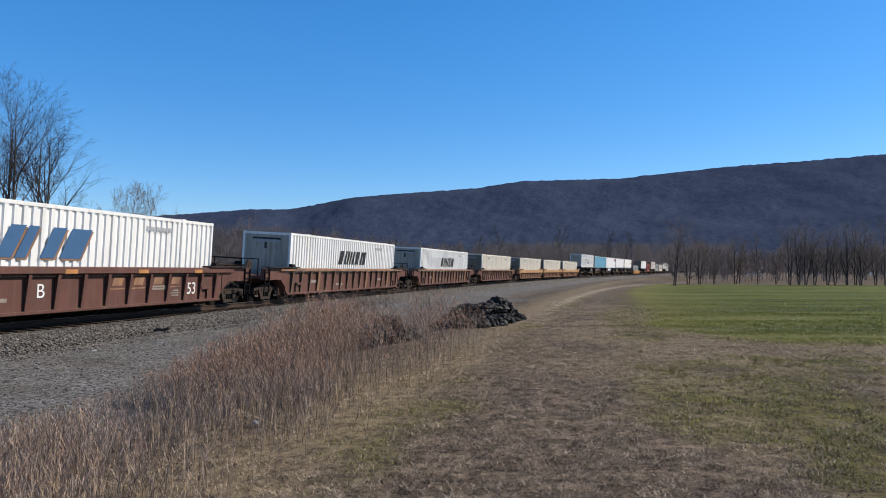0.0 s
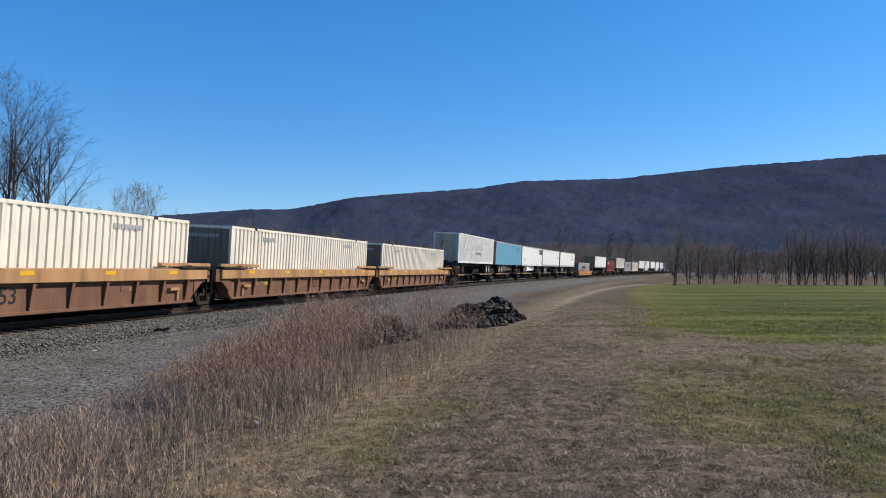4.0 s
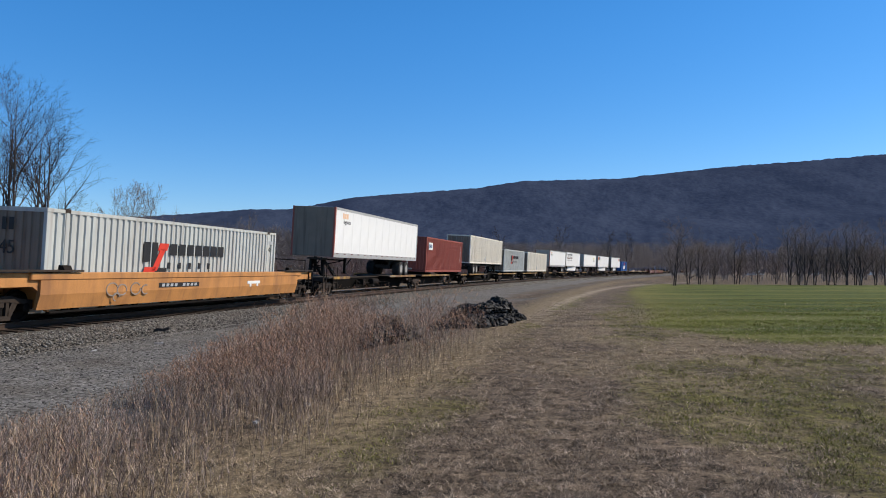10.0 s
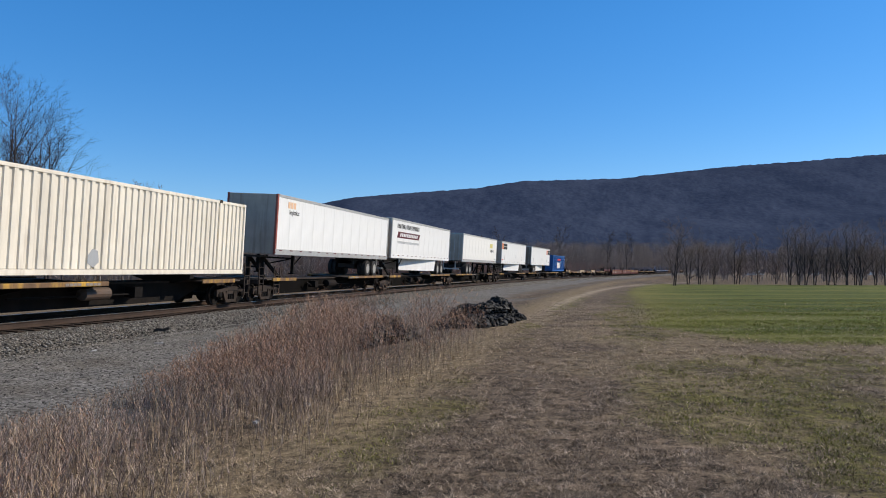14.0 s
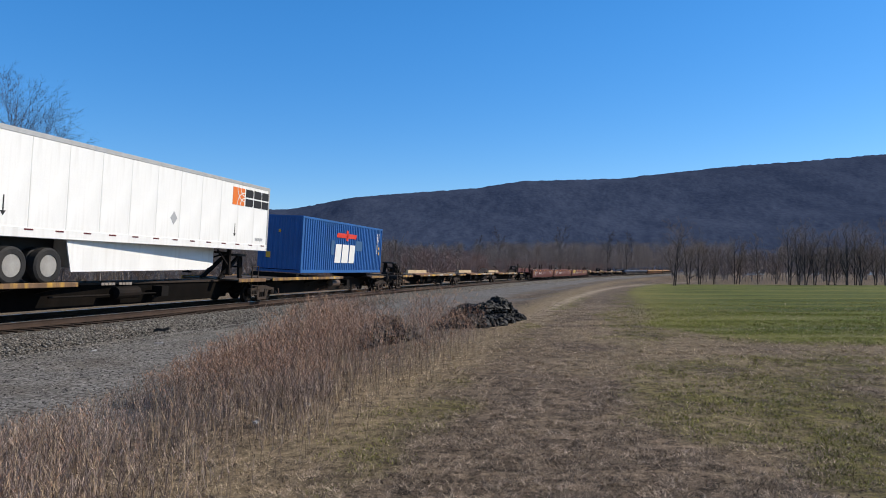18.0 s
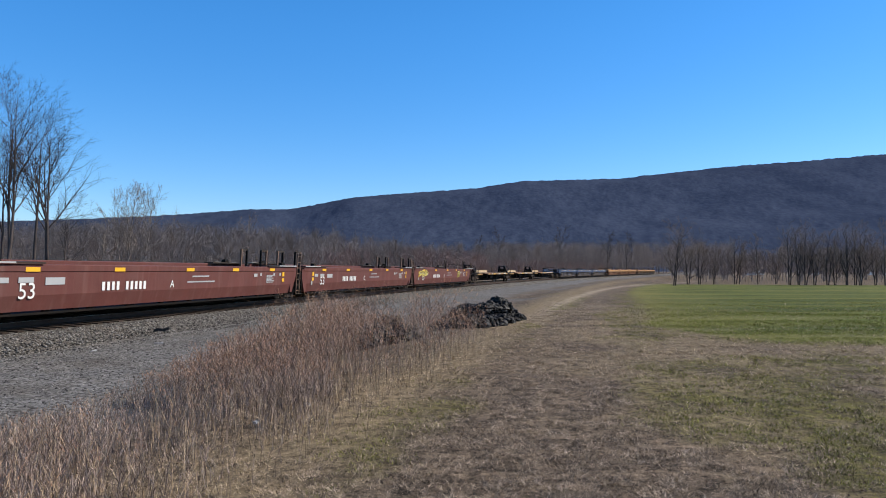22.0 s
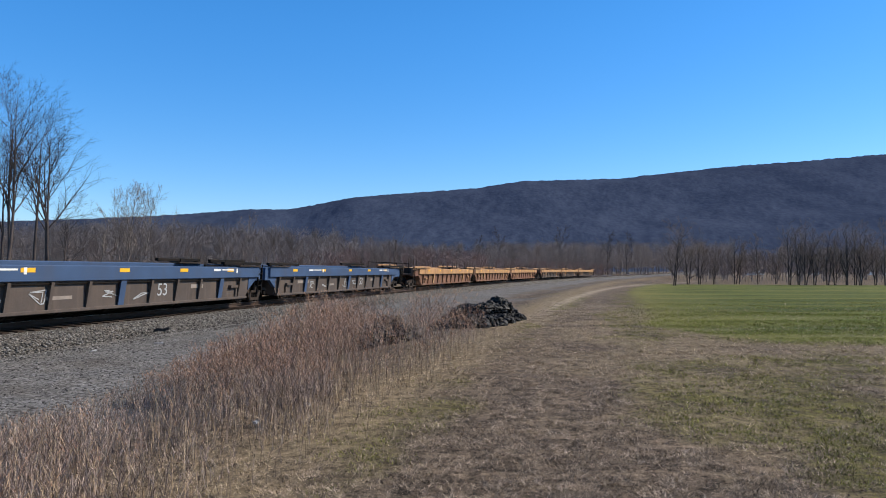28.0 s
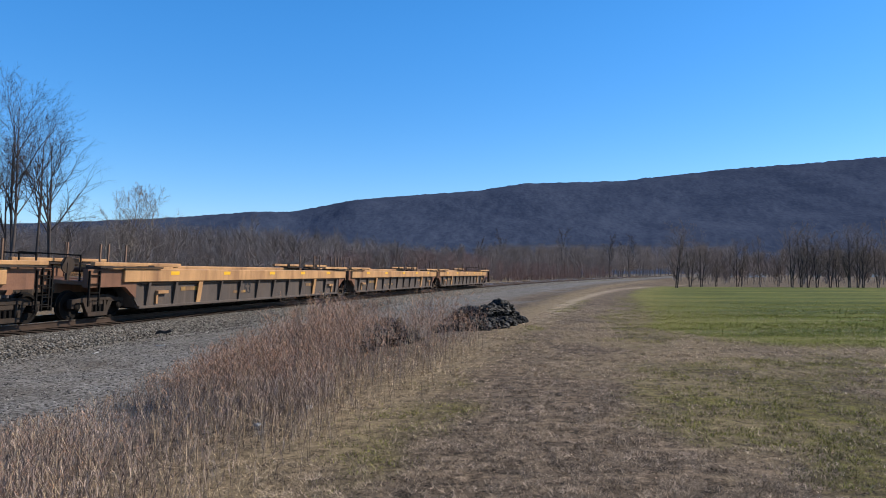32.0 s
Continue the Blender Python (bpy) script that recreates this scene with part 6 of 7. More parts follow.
def grow(seed, height, limbs=9, lean=0.0, fork=0.25, spread=0.75, twig=0.012, fine=5, levels=3, base=None):
    """Branches of a bare tree: lists of tapered pieces, trunk and limbs apart from twigs."""
    r = random.Random(seed)
    wood, twigs = [], []

    def branch(p, d, length, radius, level):
        n = (6, 5, 4, 3)[level]
        step = length / n
        pts = [p]
        for i in range(n):
            wob = Vector((r.uniform(-1, 1), r.uniform(-1, 1), r.uniform(-0.6, 0.8))) * (0.06, 0.2, 0.26, 0.34)[level]
            d = (d + wob + Vector((0, 0, (0.02, 0.04, -0.02, -0.05)[level]))).normalized()
            q = p + d * step
            r0 = radius * (1 - 0.8 * i / n)
            r1 = radius * (1 - 0.8 * (i + 1) / n)
            (wood if level < 2 else twigs).append((p, q, max(r0, twig * 0.6), max(r1, twig * 0.4)))
            p = q
            pts.append(p)
            t = (i + 1) / n
            if level < levels:
                if level == 0:
                    k = 0 if t < fork else max(1, round(limbs / (n * (1 - fork))))
                else:
                    k = (0, 2, fine - 2, 0)[level] if t > 0.25 else 1
                for _ in range(k):
                    a = r.uniform(0, 2 * math.pi)
                    side = d.orthogonal()
                    side.rotate(Matrix.Rotation(a, 3, d))
                    open_ = r.uniform(0.5, 1.0) * spread
                    nd = (d + side.normalized() * open_).normalized()
                    ln = length * r.uniform(0.32, 0.58) * (1.25 - 0.5 * t if level else 1.25 - 0.65 * t)
                    branch(p, nd, ln, max(r1 * r.uniform(0.55, 0.85), twig), level + 1)
    branch(Vector((0, 0, 0)) if base is None else base, Vector((lean, 0.03, 1)).normalized(), height * 0.92, height * 0.0095 + 0.02, 0)
    return wood, twigs


def pieces_mesh(name, pieces, material, sides):
    """Tapered prisms round the given axes."""
    p = np.array([tuple(q[0]) for q in pieces])
    q = np.array([tuple(q[1]) for q in pieces])
    r = np.array([q[2:] for q in pieces])
    d = q - p
    d /= np.linalg.norm(d, axis=1, keepdims=True) + 1e-9
    a = np.cross(d, np.where(np.abs(d[:, 2:]) > 0.9, [[1.0, 0, 0]], [[0, 0, 1.0]]))
    a /= np.linalg.norm(a, axis=1, keepdims=True)
    b = np.cross(d, a)
    t = 2 * np.pi * np.arange(sides) / sides
    ring = np.cos(t)[None, :, None] * a[:, None] + np.sin(t)[None, :, None] * b[:, None]
    v = np.concatenate([p[:, None] + ring * r[:, 0, None, None], q[:, None] + ring * r[:, 1, None, None]], 1).reshape(-1, 3)
    i = np.arange(sides)
    j = (i + 1) % sides
    one = np.concatenate([np.stack([i, j, sides + j], 1), np.stack([i, sides + j, sides + i], 1)])
    f = (one[None] + 2 * sides * np.arange(len(p))[:, None, None]).reshape(-1, 3)
    return tri_mesh(name, v, f, material)


def bare_tree(place, label, stems, bark="bark", group="", twig=0.0078, name="bare_tree", crown=""):
    """A leafless tree of one or more stems. stems: (seed, height, x, y, lean, fork, spread, limbs, fine)."""
    tree = thing(name, label, "tree", group)
    for seed, height, dx, dy, lean, fork, spread, limbs, fine in stems:
        wood, twigs = grow(seed, height, limbs, lean, fork, spread, twig, fine, base=Vector((dx, dy, 0)))
        part("trunk", pieces_mesh("trunk", wood, bark, 6), bark, tree)
        part("crown", pieces_mesh("crown", twigs, crown or bark, 3), crown or bark, tree)
    tree.matrix_world = Matrix.Translation((place[0], place[1], place[2] - 0.1))
    return tree


# the tall clump behind the track and its neighbours
BIG = "tall leafless tree with thin rising limbs behind the track"
bare_tree(view_place(48, 62), BIG, [(3, 16.6, -1.5, 0, -0.02, 0.38, 0.8, 9, 4), (4, 14.6, 1.5, 0.8, 0.03, 0.40, 0.95, 10, 4), (9, 13.0, -2.6, 0.5, 0.0, 0.35, 0.85, 8, 4), (14, 15.4, 0.1, 0.9, 0.0, 0.38, 0.9, 9, 4)], group="trees behind the track")
bare_tree(view_place(8, 60), BIG, [(5, 16.4, 0, 0, 0.02, 0.45, 0.8, 9, 5), (6, 15.0, -2.5, 0.8, -0.06, 0.42, 0.8, 8, 5)], group="trees behind the track")
bare_tree(view_place(78, 64), BIG, [(7, 13.6, 0, 0, 0.10, 0.36, 0.95, 10, 4), (8, 8.0, 1.0, 0.8, 0.10, 0.30, 0.9, 8, 4)], group="trees behind the track")
bare_tree(view_place(-40, 66), BIG, [(12, 15.0, 0, 0, 0.02, 0.45, 0.8, 10, 5)], group="trees behind the track")
bare_tree(view_place(226, 105), "pale-barked leafless sycamore with a spreading crown", [(21, 13.6, 0, 0, 0.05, 0.22, 0.72, 12, 6), (22, 13.0, 0.8, 0.4, 0.25, 0.25, 0.7, 10, 5), (23, 11.5, -0.6, 0.2, -0.25, 0.25, 0.7, 8, 5)], "pale_bark", "trees behind the track", 0.011)
bare_tree(view_place(176, 95), "slim pale-barked leafless tree", [(24, 8.0, 0, 0, 0.0, 0.5, 0.4, 5, 3)], "pale_bark", "trees behind the track", 0.010)
bare_tree(view_place(440, 190), "pale-barked leafless sycamore with a spreading crown", [(25, 15.0, 0, 0, 0.0, 0.3, 0.7, 9, 4)], "pale_bark", "trees behind the track", 0.018)
bare_tree(view_place(590, 230), "pale-barked leafless sycamore with a spreading crown", [(26, 13.5, 0, 0, 0.05, 0.3, 0.7, 9, 4)], "pale_bark", "trees behind the track", 0.018)

# trees along the far edge of the crop
EDGE = ((1192, 128, 11.0, 31, 3, 0.85), (1216, 140, 9.6, 32, 3, 0.75), (1236, 142, 9.0, 33, 3, 0.75), (1262, 143, 6.5, 34, 2, 0.6), (1300, 142, 8.3, 35, 3, 0.55), (1308, 143, 7.6, 36, 1, 0.5),
        (1341, 141, 8.2, 37, 1, 0.6), (1372, 146, 7.0, 38, 2, 0.6), (1396, 134, 9.6, 39, 3, 0.45), (1412, 134, 10.4, 40, 3, 0.45), (1424, 133, 10.2, 41, 2, 0.45), (1440, 133, 8.8, 42, 2, 0.5),
        (1463, 131, 9.4, 43, 3, 0.45), (1476, 132, 7.6, 44, 2, 0.5), (1497, 130, 10.0, 45, 3, 0.45), (1512, 130, 9.4, 46, 2, 0.45), (1521, 129, 9.8, 47, 2, 0.45), (1548, 128, 8.2, 48, 2, 0.5),
        (1566, 126, 10.0, 49, 2, 0.5), (1592, 125, 10.4, 50, 2, 0.5), (1640, 124, 9.5, 51, 2, 0.5))
for px, dist, hh, seed, stems, spread in EDGE:
    bare_tree(view_place(px, dist), "dark leafless tree at the edge of the crop field", [(seed * 7 + k, hh * (1 - 0.12 * k), (0.0, 0.35, -0.3)[k], 0.15 * k, (0.02, 0.12, -0.14)[k], 0.15, spread * 1.5, 11, 4) for k in range(min(2, stems))],
              group="trees along the field", twig=0.008, crown="dark_twig")
for px, dist, hh, seed in ((880, 300, 16, 61), (988, 310, 18, 62), (1075, 300, 15, 63), (1108, 290, 14, 64), (850, 290, 14, 65), (560, 260, 15, 66), (490, 250, 14, 67)):
    bare_tree(view_place(px, dist), "dark leafless tree standing out of the woods", [(seed, hh, 0, 0, 0.03, 0.25, 0.55, 9, 4)], group="tall trees in the woods", twig=0.022)


def woods(name, label, spots, material, tall, n=46, width=0.05, stem=1.0):
    """Many plain bare trees in one mesh: a stem, limbs and a haze of twigs each. spots: (x, y, z, height)."""
    sp = np.array(spots)
    m = len(sp)
    base, h = sp[:, :3], sp[:, 3]
    axis = np.stack([rng.normal(0, 0.05, m) * h, rng.normal(0, 0.05, m) * h, 0.95 * h], 1)

    def slivers(p, q, w):
        """Thin upright triangles from p to q, w wide at p."""
        off = np.zeros_like(p)
        off[:, 0] = w
        return np.stack([p - off, p + off, q], 1)

    def outward(a, e, ln):
        return np.stack([np.cos(a) * np.cos(e) * ln, np.sin(a) * np.cos(e) * ln, np.sin(e) * ln], 1)
    tris = [slivers(base, base + axis, stem * (0.010 * h + 0.05))]
    k = m * n
    who = np.repeat(np.arange(m), n)
    t = 0.95 * rng.uniform(0.16 if tall else 0.04, 1.0, k) ** (0.8 if tall else 1.0)
    ln = h[who] * rng.uniform(0.16, 0.42, k) * (1.15 - 0.6 * t)
    p = base[who] + axis[who] * t[:, None]
    d = outward(rng.uniform(0, 6.283, k), rng.uniform(0.15, 1.2, k), ln)
    tris.append(slivers(p, p + d, width * rng.uniform(0.7, 1.5, k)))
    for _ in range(3):
        p2 = p + d * rng.uniform(0.3, 0.9, (k, 1))
        d2 = outward(rng.uniform(0, 6.283, k), rng.uniform(-0.1, 1.3, k), ln * rng.uniform(0.35, 0.7, k))
        tris.append(slivers(p2, p2 + d2, np.full(k, width * 0.7)))
    v = np.concatenate(tris).reshape(-1, 3)
    return tagged(new(name, tri_mesh(name, v, np.arange(len(v)).reshape(-1, 3), material)), label, "woods", kind="stuff")


# Greyed, evened twig tones stand in for haze over the distance.
M["twig_grey"] = island_mat("hazed_woodland_twigs", (0.215, 0.168, 0.140), (0.43, 0.35, 0.30), patch=0.25, size=9.0)
M["field_twig"] = island_mat("bare_field_edge_twigs", (0.21, 0.160, 0.140), (0.38, 0.31, 0.275), patch=0.2, size=8.0)
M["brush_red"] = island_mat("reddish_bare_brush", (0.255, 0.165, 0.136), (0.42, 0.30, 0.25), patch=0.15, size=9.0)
spots = []
while len(spots) < 1350:                      # beyond the track
    px, dist = rng.uniform(-260, 1200), rng.uniform(130, 460)
    x, y, z = view_place(px, dist)
    s, lat = along(x, y)
    if lat < -24:
        top = np.interp(px, (0, 250, 500, 620, 760, 900, 1200), (86, 84, 76, 62, 46, 48, 50))   # how high they stand over the horizon
        spots.append((x, y, z, max(3.5, (top * rng.uniform(0.6, 1.06)) / 1245 * dist + CAM_Z - z)))
while len(spots) < 1980:                      # closing the view where the line goes straight
    px, dist = rng.uniform(860, 1300), rng.uniform(240, 640)
    x, y, z = view_place(px, dist)
    if abs(along(x, y)[1]) > 11 and (px < 1180 or dist > 320):
        spots.append((x, y, z, max(4.0, rng.uniform(26, 52) / 1245 * dist + CAM_Z - z)))
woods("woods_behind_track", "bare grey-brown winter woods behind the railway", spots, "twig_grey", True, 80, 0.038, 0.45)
spots = []
while len(spots) < 400:                      # where the line runs into the trees
    px, dist = rng.uniform(1188, 1900), rng.uniform(165, 300)
    x, y, z = view_place(px, dist)
    if along(x, y)[1] > 7:
        spots.append((x, y, z, rng.uniform(0.4, 1.0) * np.interp(px, (1188, 1230, 1290, 1380, 1900), (50, 56, 34, 44, 46)) / 1245 * dist + CAM_Z - z))
woods("woods_by_field", "bare grey-brown winter woods beyond the crop field", spots, "field_twig", True, 110, 0.05, 0.5)
spots = []
while len(spots) < 700:                      # low reddish brush
    px, dist = rng.uniform(430, 1190), rng.uniform(120, 330)
    x, y, z = view_place(px, dist)
    if along(x, y)[1] < -16:
        spots.append((x, y, z, max(1.2, rng.uniform(0.75, 1.05) * np.interp(px, (430, 520, 700, 830, 900, 1190), (22, 36, 42, 34, 20, 10)) / 1245 * dist + CAM_Z - z)))
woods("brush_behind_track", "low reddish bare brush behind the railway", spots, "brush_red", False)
spots = []
while len(spots) < 420:                      # undergrowth behind the track
    px, dist = rng.uniform(-200, 620), rng.uniform(70, 230)
    x, y, z = view_place(px, dist)
    if along(x, y)[1] < -30:
        spots.append((x, y, z, rng.uniform(0.4, 1.0) * 40 / 1245 * dist + CAM_Z - z))
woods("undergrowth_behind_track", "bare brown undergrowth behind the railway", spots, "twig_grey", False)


def weed_height(s, lat):
    h = 0.46 + 0.52 * smooth(11.0, 15.0, s) + 0.36 * smooth(14.0, 17.0, s) - 0.7 * smooth(18.5, 21.5, s)
    return h * (0.45 + 0.55 * smooth(8.9, 10.6, lat)) * (1 - 0.4 * smooth(12.6, 13.7, lat))


def weeds():
    """Dry stalks with side twigs and seed heads on the bank between gravel and grass."""
    v, f, pv, pf, hv, hf = [], [], [], [], [], []

    def strip(V, F, p, q, w, w2):
        d = rng.uniform(0, math.pi)
        a = (math.cos(d) * w, math.sin(d) * w)
        b = (math.cos(d) * w2, math.sin(d) * w2)
        k = len(V)
        V += [(p[0] - a[0], p[1] - a[1], p[2]), (p[0] + a[0], p[1] + a[1], p[2]), (q[0] + b[0], q[1] + b[1], q[2]), (q[0] - b[0], q[1] - b[1], q[2])]
        F += [(k, k + 1, k + 2), (k, k + 2, k + 3)]
    made = 0
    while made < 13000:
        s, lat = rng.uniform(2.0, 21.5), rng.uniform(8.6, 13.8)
        # Density also drops where stalks would hide the bags from the camera.
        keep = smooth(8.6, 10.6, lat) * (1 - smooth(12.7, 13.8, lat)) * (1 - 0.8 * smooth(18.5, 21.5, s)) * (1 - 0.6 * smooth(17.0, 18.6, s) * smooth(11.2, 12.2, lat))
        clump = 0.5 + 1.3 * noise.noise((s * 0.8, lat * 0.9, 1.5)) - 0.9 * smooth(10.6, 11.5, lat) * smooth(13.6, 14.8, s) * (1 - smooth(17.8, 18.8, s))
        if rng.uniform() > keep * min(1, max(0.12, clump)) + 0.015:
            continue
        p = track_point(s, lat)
        if ((p.x + 1.35) / 0.8) ** 2 + ((p.y - 14.6) / 2.6) ** 2 < 1 and rng.uniform() < 0.8:   # thinned so the bags show from the camera
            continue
        made += 1
        z = ground_z(p.x, p.y)
        h = weed_height(s, lat) * rng.uniform(0.5, 1.08)
        lx, ly = rng.normal(0.03, 0.19) * h, rng.normal(0, 0.19) * h
        pale = rng.uniform() < 0.26
        V, F = (pv, pf) if pale else (v, f)
        m1 = (p.x + lx * 0.35, p.y + ly * 0.35, z + h * 0.5)
        e1 = (p.x + lx, p.y + ly, z + h)
        strip(V, F, (p.x, p.y, z - 0.02), m1, 0.0022, 0.0018)
        strip(V, F, m1, e1, 0.0018, 0.0009)
        for _ in range(9 if not pale else 3):
            t = rng.uniform(0.45, 1.0)
            b = [p.x + lx * t, p.y + ly * t, z + h * t]
            a, ln = rng.uniform(0, 6.283), h * rng.uniform(0.05, 0.16)
            e = (b[0] + math.cos(a) * ln * 0.6, b[1] + math.sin(a) * ln * 0.6, b[2] + ln)
            strip(V, F, b, e, 0.0011, 0.0022 if t > 0.6 else 0.0008)
        if not pale and h > 0.4 and (s > 11.5 or rng.uniform() < 0.35):   # a feathery head
            for _ in range(10):
                t = rng.uniform(0.62, 1.05)
                a, ln = rng.uniform(0, 6.283), h * rng.uniform(0.03, 0.10)
                b = (p.x + lx * t, p.y + ly * t, z + h * t)
                strip(hv, hf, b, (b[0] + math.cos(a) * ln, b[1] + math.sin(a) * ln, b[2] + ln * rng.uniform(0.2, 1.2)), 0.0010, 0.0042 * min(1.0, max(0.3, p.y / 15)))
    tagged(new("weed_plumes", tri_mesh("weed_plumes", hv, hf, "plume")), "feathery orange-brown seed heads on the weeds", "weeds", kind="stuff")
    tagged(new("dry_weeds", tri_mesh("dry_weeds", v, f, "weed")), "tall dry reddish-brown weeds on the gravel bank", "weeds", kind="stuff")
    # pale bent stalks at the foot
    for _ in range(700):
        s, lat = rng.uniform(2.5, 20), 12.7 + rng.normal(0, 0.35)
        p = track_point(s, lat)
        z = ground_z(p.x, p.y)
        a, ln, rise = rng.uniform(0, 6.283), rng.uniform(0.2, 0.8), rng.uniform(0.02, 0.35)
        q = (p.x + math.cos(a) * ln, p.y + math.sin(a) * ln, z + rise)
        strip(pv, pf, (p.x, p.y, z + 0.01), q, 0.003, 0.0015)
    tagged(new("pale_weed_stalks", tri_mesh("pale_weed_stalks", pv, pf, "weed_pale")), "pale dead stalks among the weeds", "weeds", kind="stuff")


weeds()


STEP = 0.3


def lawn_grid():
    """Ground height, share of green, crop, place across the track and tufting over the foreground, on a grid."""
    xs, ys = np.arange(-15, 40.01, STEP), np.arange(-6, 50.01, STEP)
    grids = [np.zeros((len(ys), len(xs))) for _ in range(6)]
    for j, y in enumerate(ys):
        for i, x in enumerate(xs):
            if abs(x) > 0.8 * abs(y) + (1 if y > 6 else 12):
                continue
            s, lat = along(x, y)
            z, g = zones(x, y, s, lat)
            tuft = 0.5 + 0.9 * noise.noise((x * 1.6, y * 1.3, 21.0))
            for a, b in zip(grids, (ground_z(x, y), g, z[1], lat, tuft, z[3])):
                a[j, i] = b
    return grids


LAWN = lawn_grid()


GRIDS = [rng.uniform(size=(256, 256)) for _ in range(2)]


def mottle(x, y, size, k):
    """Smooth random values between 0 and 1, about size metres across."""
    u, v = x / size + 500, y / size + 500
    i, j = u.astype(int), v.astype(int)
    a, b = u - i, v - j
    a, b = a * a * (3 - 2 * a), b * b * (3 - 2 * b)
    g = GRIDS[k]
    i0, i1, j0, j1 = i % 256, (i + 1) % 256, j % 256, (j + 1) % 256
    return (g[j0, i0] * (1 - a) + g[j0, i1] * a) * (1 - b) + (g[j1, i0] * (1 - a) + g[j1, i1] * a) * b


def blades(name, label, count, material, kind, size, flat, width, power=1.9):
    """Short grass blades over the foreground: dead matting, green patches or the crop."""
    y0 = 15.0 if kind == "crop" else 3.5
    y = y0 + (46.0 - y0) * rng.uniform(size=count * 5) ** power
    x = rng.uniform(-0.67, 0.74, count * 5) * y
    if kind != "crop":                                # some all round the camera's feet
        k = count // 2
        x, y = np.concatenate([rng.uniform(-9, 9, k), x]), np.concatenate([rng.uniform(-5.5, 4.5, k), y])
    ok = (x > -14.8) & (x < 39.5)
    x, y = x[ok], y[ok]
    fx, fy = (x + 15) / STEP, (y + 6) / STEP
    i, j = fx.astype(int), fy.astype(int)
    ax, ay = fx - i, fy - j

    def at(a):
        return (a[j, i] * (1 - ax) + a[j, i + 1] * ax) * (1 - ay) + (a[j + 1, i] * (1 - ax) + a[j + 1, i + 1] * ax) * ay
    z, g, c, lat, tuft, st = (at(a) for a in LAWN)
    m1, m2 = mottle(x, y, 0.22, 0), mottle(x, y, 0.09, 1)
    tuft = np.clip(tuft * 0.5 + 1.3 * (m1 - 0.25) * (0.5 + m2), 0.03, 1)
    line = mottle(x * 0.12, y + 0.06 * x, 0.7, 0) * 0.7 + 0.3 * m1
    share = {"green": np.clip(g, 0, 1) ** 1.4 * (1 - c) * tuft, "dead": (0.95 - 0.6 * g) * (1 - c) * (1 - 0.75 * st) * tuft, "straw": st * (1 - 0.6 * g) * (0.5 + 0.5 * tuft), "crop": c * (1 - 0.5 * np.clip(g, 0, 1)) * np.clip(1.8 * (line - 0.22), 0.08, 1)}[kind]
    share = share * np.clip((46 - y) / 18, 0, 1)
    ok = (rng.uniform(size=len(x)) < share) & ((lat > 11.8) & ((y < 22) | (lat > 13.6)))
    x, y, z, tuft = x[ok][:count], y[ok][:count], z[ok][:count], tuft[ok][:count]
    n = len(x)
    a, e = rng.uniform(0, 6.283, n), rng.uniform(*flat, n)
    ln = size * rng.uniform(0.35, 1.3, n) * (0.6 + 0.7 * tuft)
    w = width * rng.uniform(0.6, 1.4, n) * np.clip(y / 7.0, 0.8, 4.0)
    ca, sa = np.cos(a), np.sin(a)
    v = np.stack([np.stack([x - sa * w, y + ca * w, z - 0.003], 1), np.stack([x + sa * w, y - ca * w, z - 0.003], 1),
                  np.stack([x + ca * ln * np.cos(e), y + sa * ln * np.cos(e), z + ln * np.sin(e) + 0.003], 1)], 1).reshape(-1, 3)
    return tagged(new(name, tri_mesh(name, v, np.arange(3 * n).reshape(-1, 3), material)), label, "grass", kind="stuff")


blades("dead_grass", "matted dead winter grass", 310000, "thatch", "dead", 0.052, (0.0, 0.55), 0.0032, 2.1)
blades("straw_grass", "yellow straw-like dead grass along the weeds", 60000, "straw", "straw", 0.06, (0.0, 0.6), 0.0030, 1.8)
blades("green_grass", "patchy short green grass", 150000, "green_blade", "green", 0.042, (0.1, 0.9), 0.0028, 2.1)
blades("crop_shoots", "short green shoots of a winter crop", 90000, "crop_blade", "crop", 0.065, (0.15, 1.0), 0.0026, 1.6)

def leaf_litter(count=14000):
    """Small curled dead leaves blown into the matted grass."""
    y = 3.6 + 15.0 * rng.uniform(size=count) ** 1.7
    x = rng.uniform(-0.45, 0.62, count) * y + 0.4
    keep = []
    for i in range(count):
        lat = along(x[i], y[i])[1]
        n1 = 0.5 + 0.8 * noise.noise((x[i] * 0.7, y[i] * 0.6, 41.0)) + 0.4 * noise.noise((x[i] * 2.6, y[i] * 2.2, 42.0))
        keep.append(rng.uniform() < smooth(0.25, 0.8, n1) * smooth(13.4, 14.8, lat) * (1 - 0.75 * smooth(17.2, 19.5, lat)))
    x, y = x[np.array(keep)], y[np.array(keep)]
    z = np.array([ground_z(a, b) for a, b in zip(x, y)])
    n = len(x)
    a, w = rng.uniform(0, 6.283, n), rng.uniform(0.008, 0.016, n)
    ca, sa, lift = np.cos(a), np.sin(a), rng.uniform(0.006, 0.02, n)
    v = np.stack([np.stack([x - ca * w, y - sa * w, z + 0.012], 1), np.stack([x + sa * w * 0.5, y - ca * w * 0.5, z + lift], 1),
                  np.stack([x + ca * w, y + sa * w, z + 0.012 + 0.4 * lift], 1), np.stack([x - sa * w * 0.5, y + ca * w * 0.5, z + 0.006], 1)], 1).reshape(-1, 3)
    f = (np.array([(0, 1, 3), (1, 2, 3)])[None] + 4 * np.arange(n)[:, None, None]).reshape(-1, 3)
    return tagged(new("leaf_litter", tri_mesh("leaf_litter", v, f, "leaf")), "curled brown dead leaves in the matted grass", "leaves", kind="stuff")


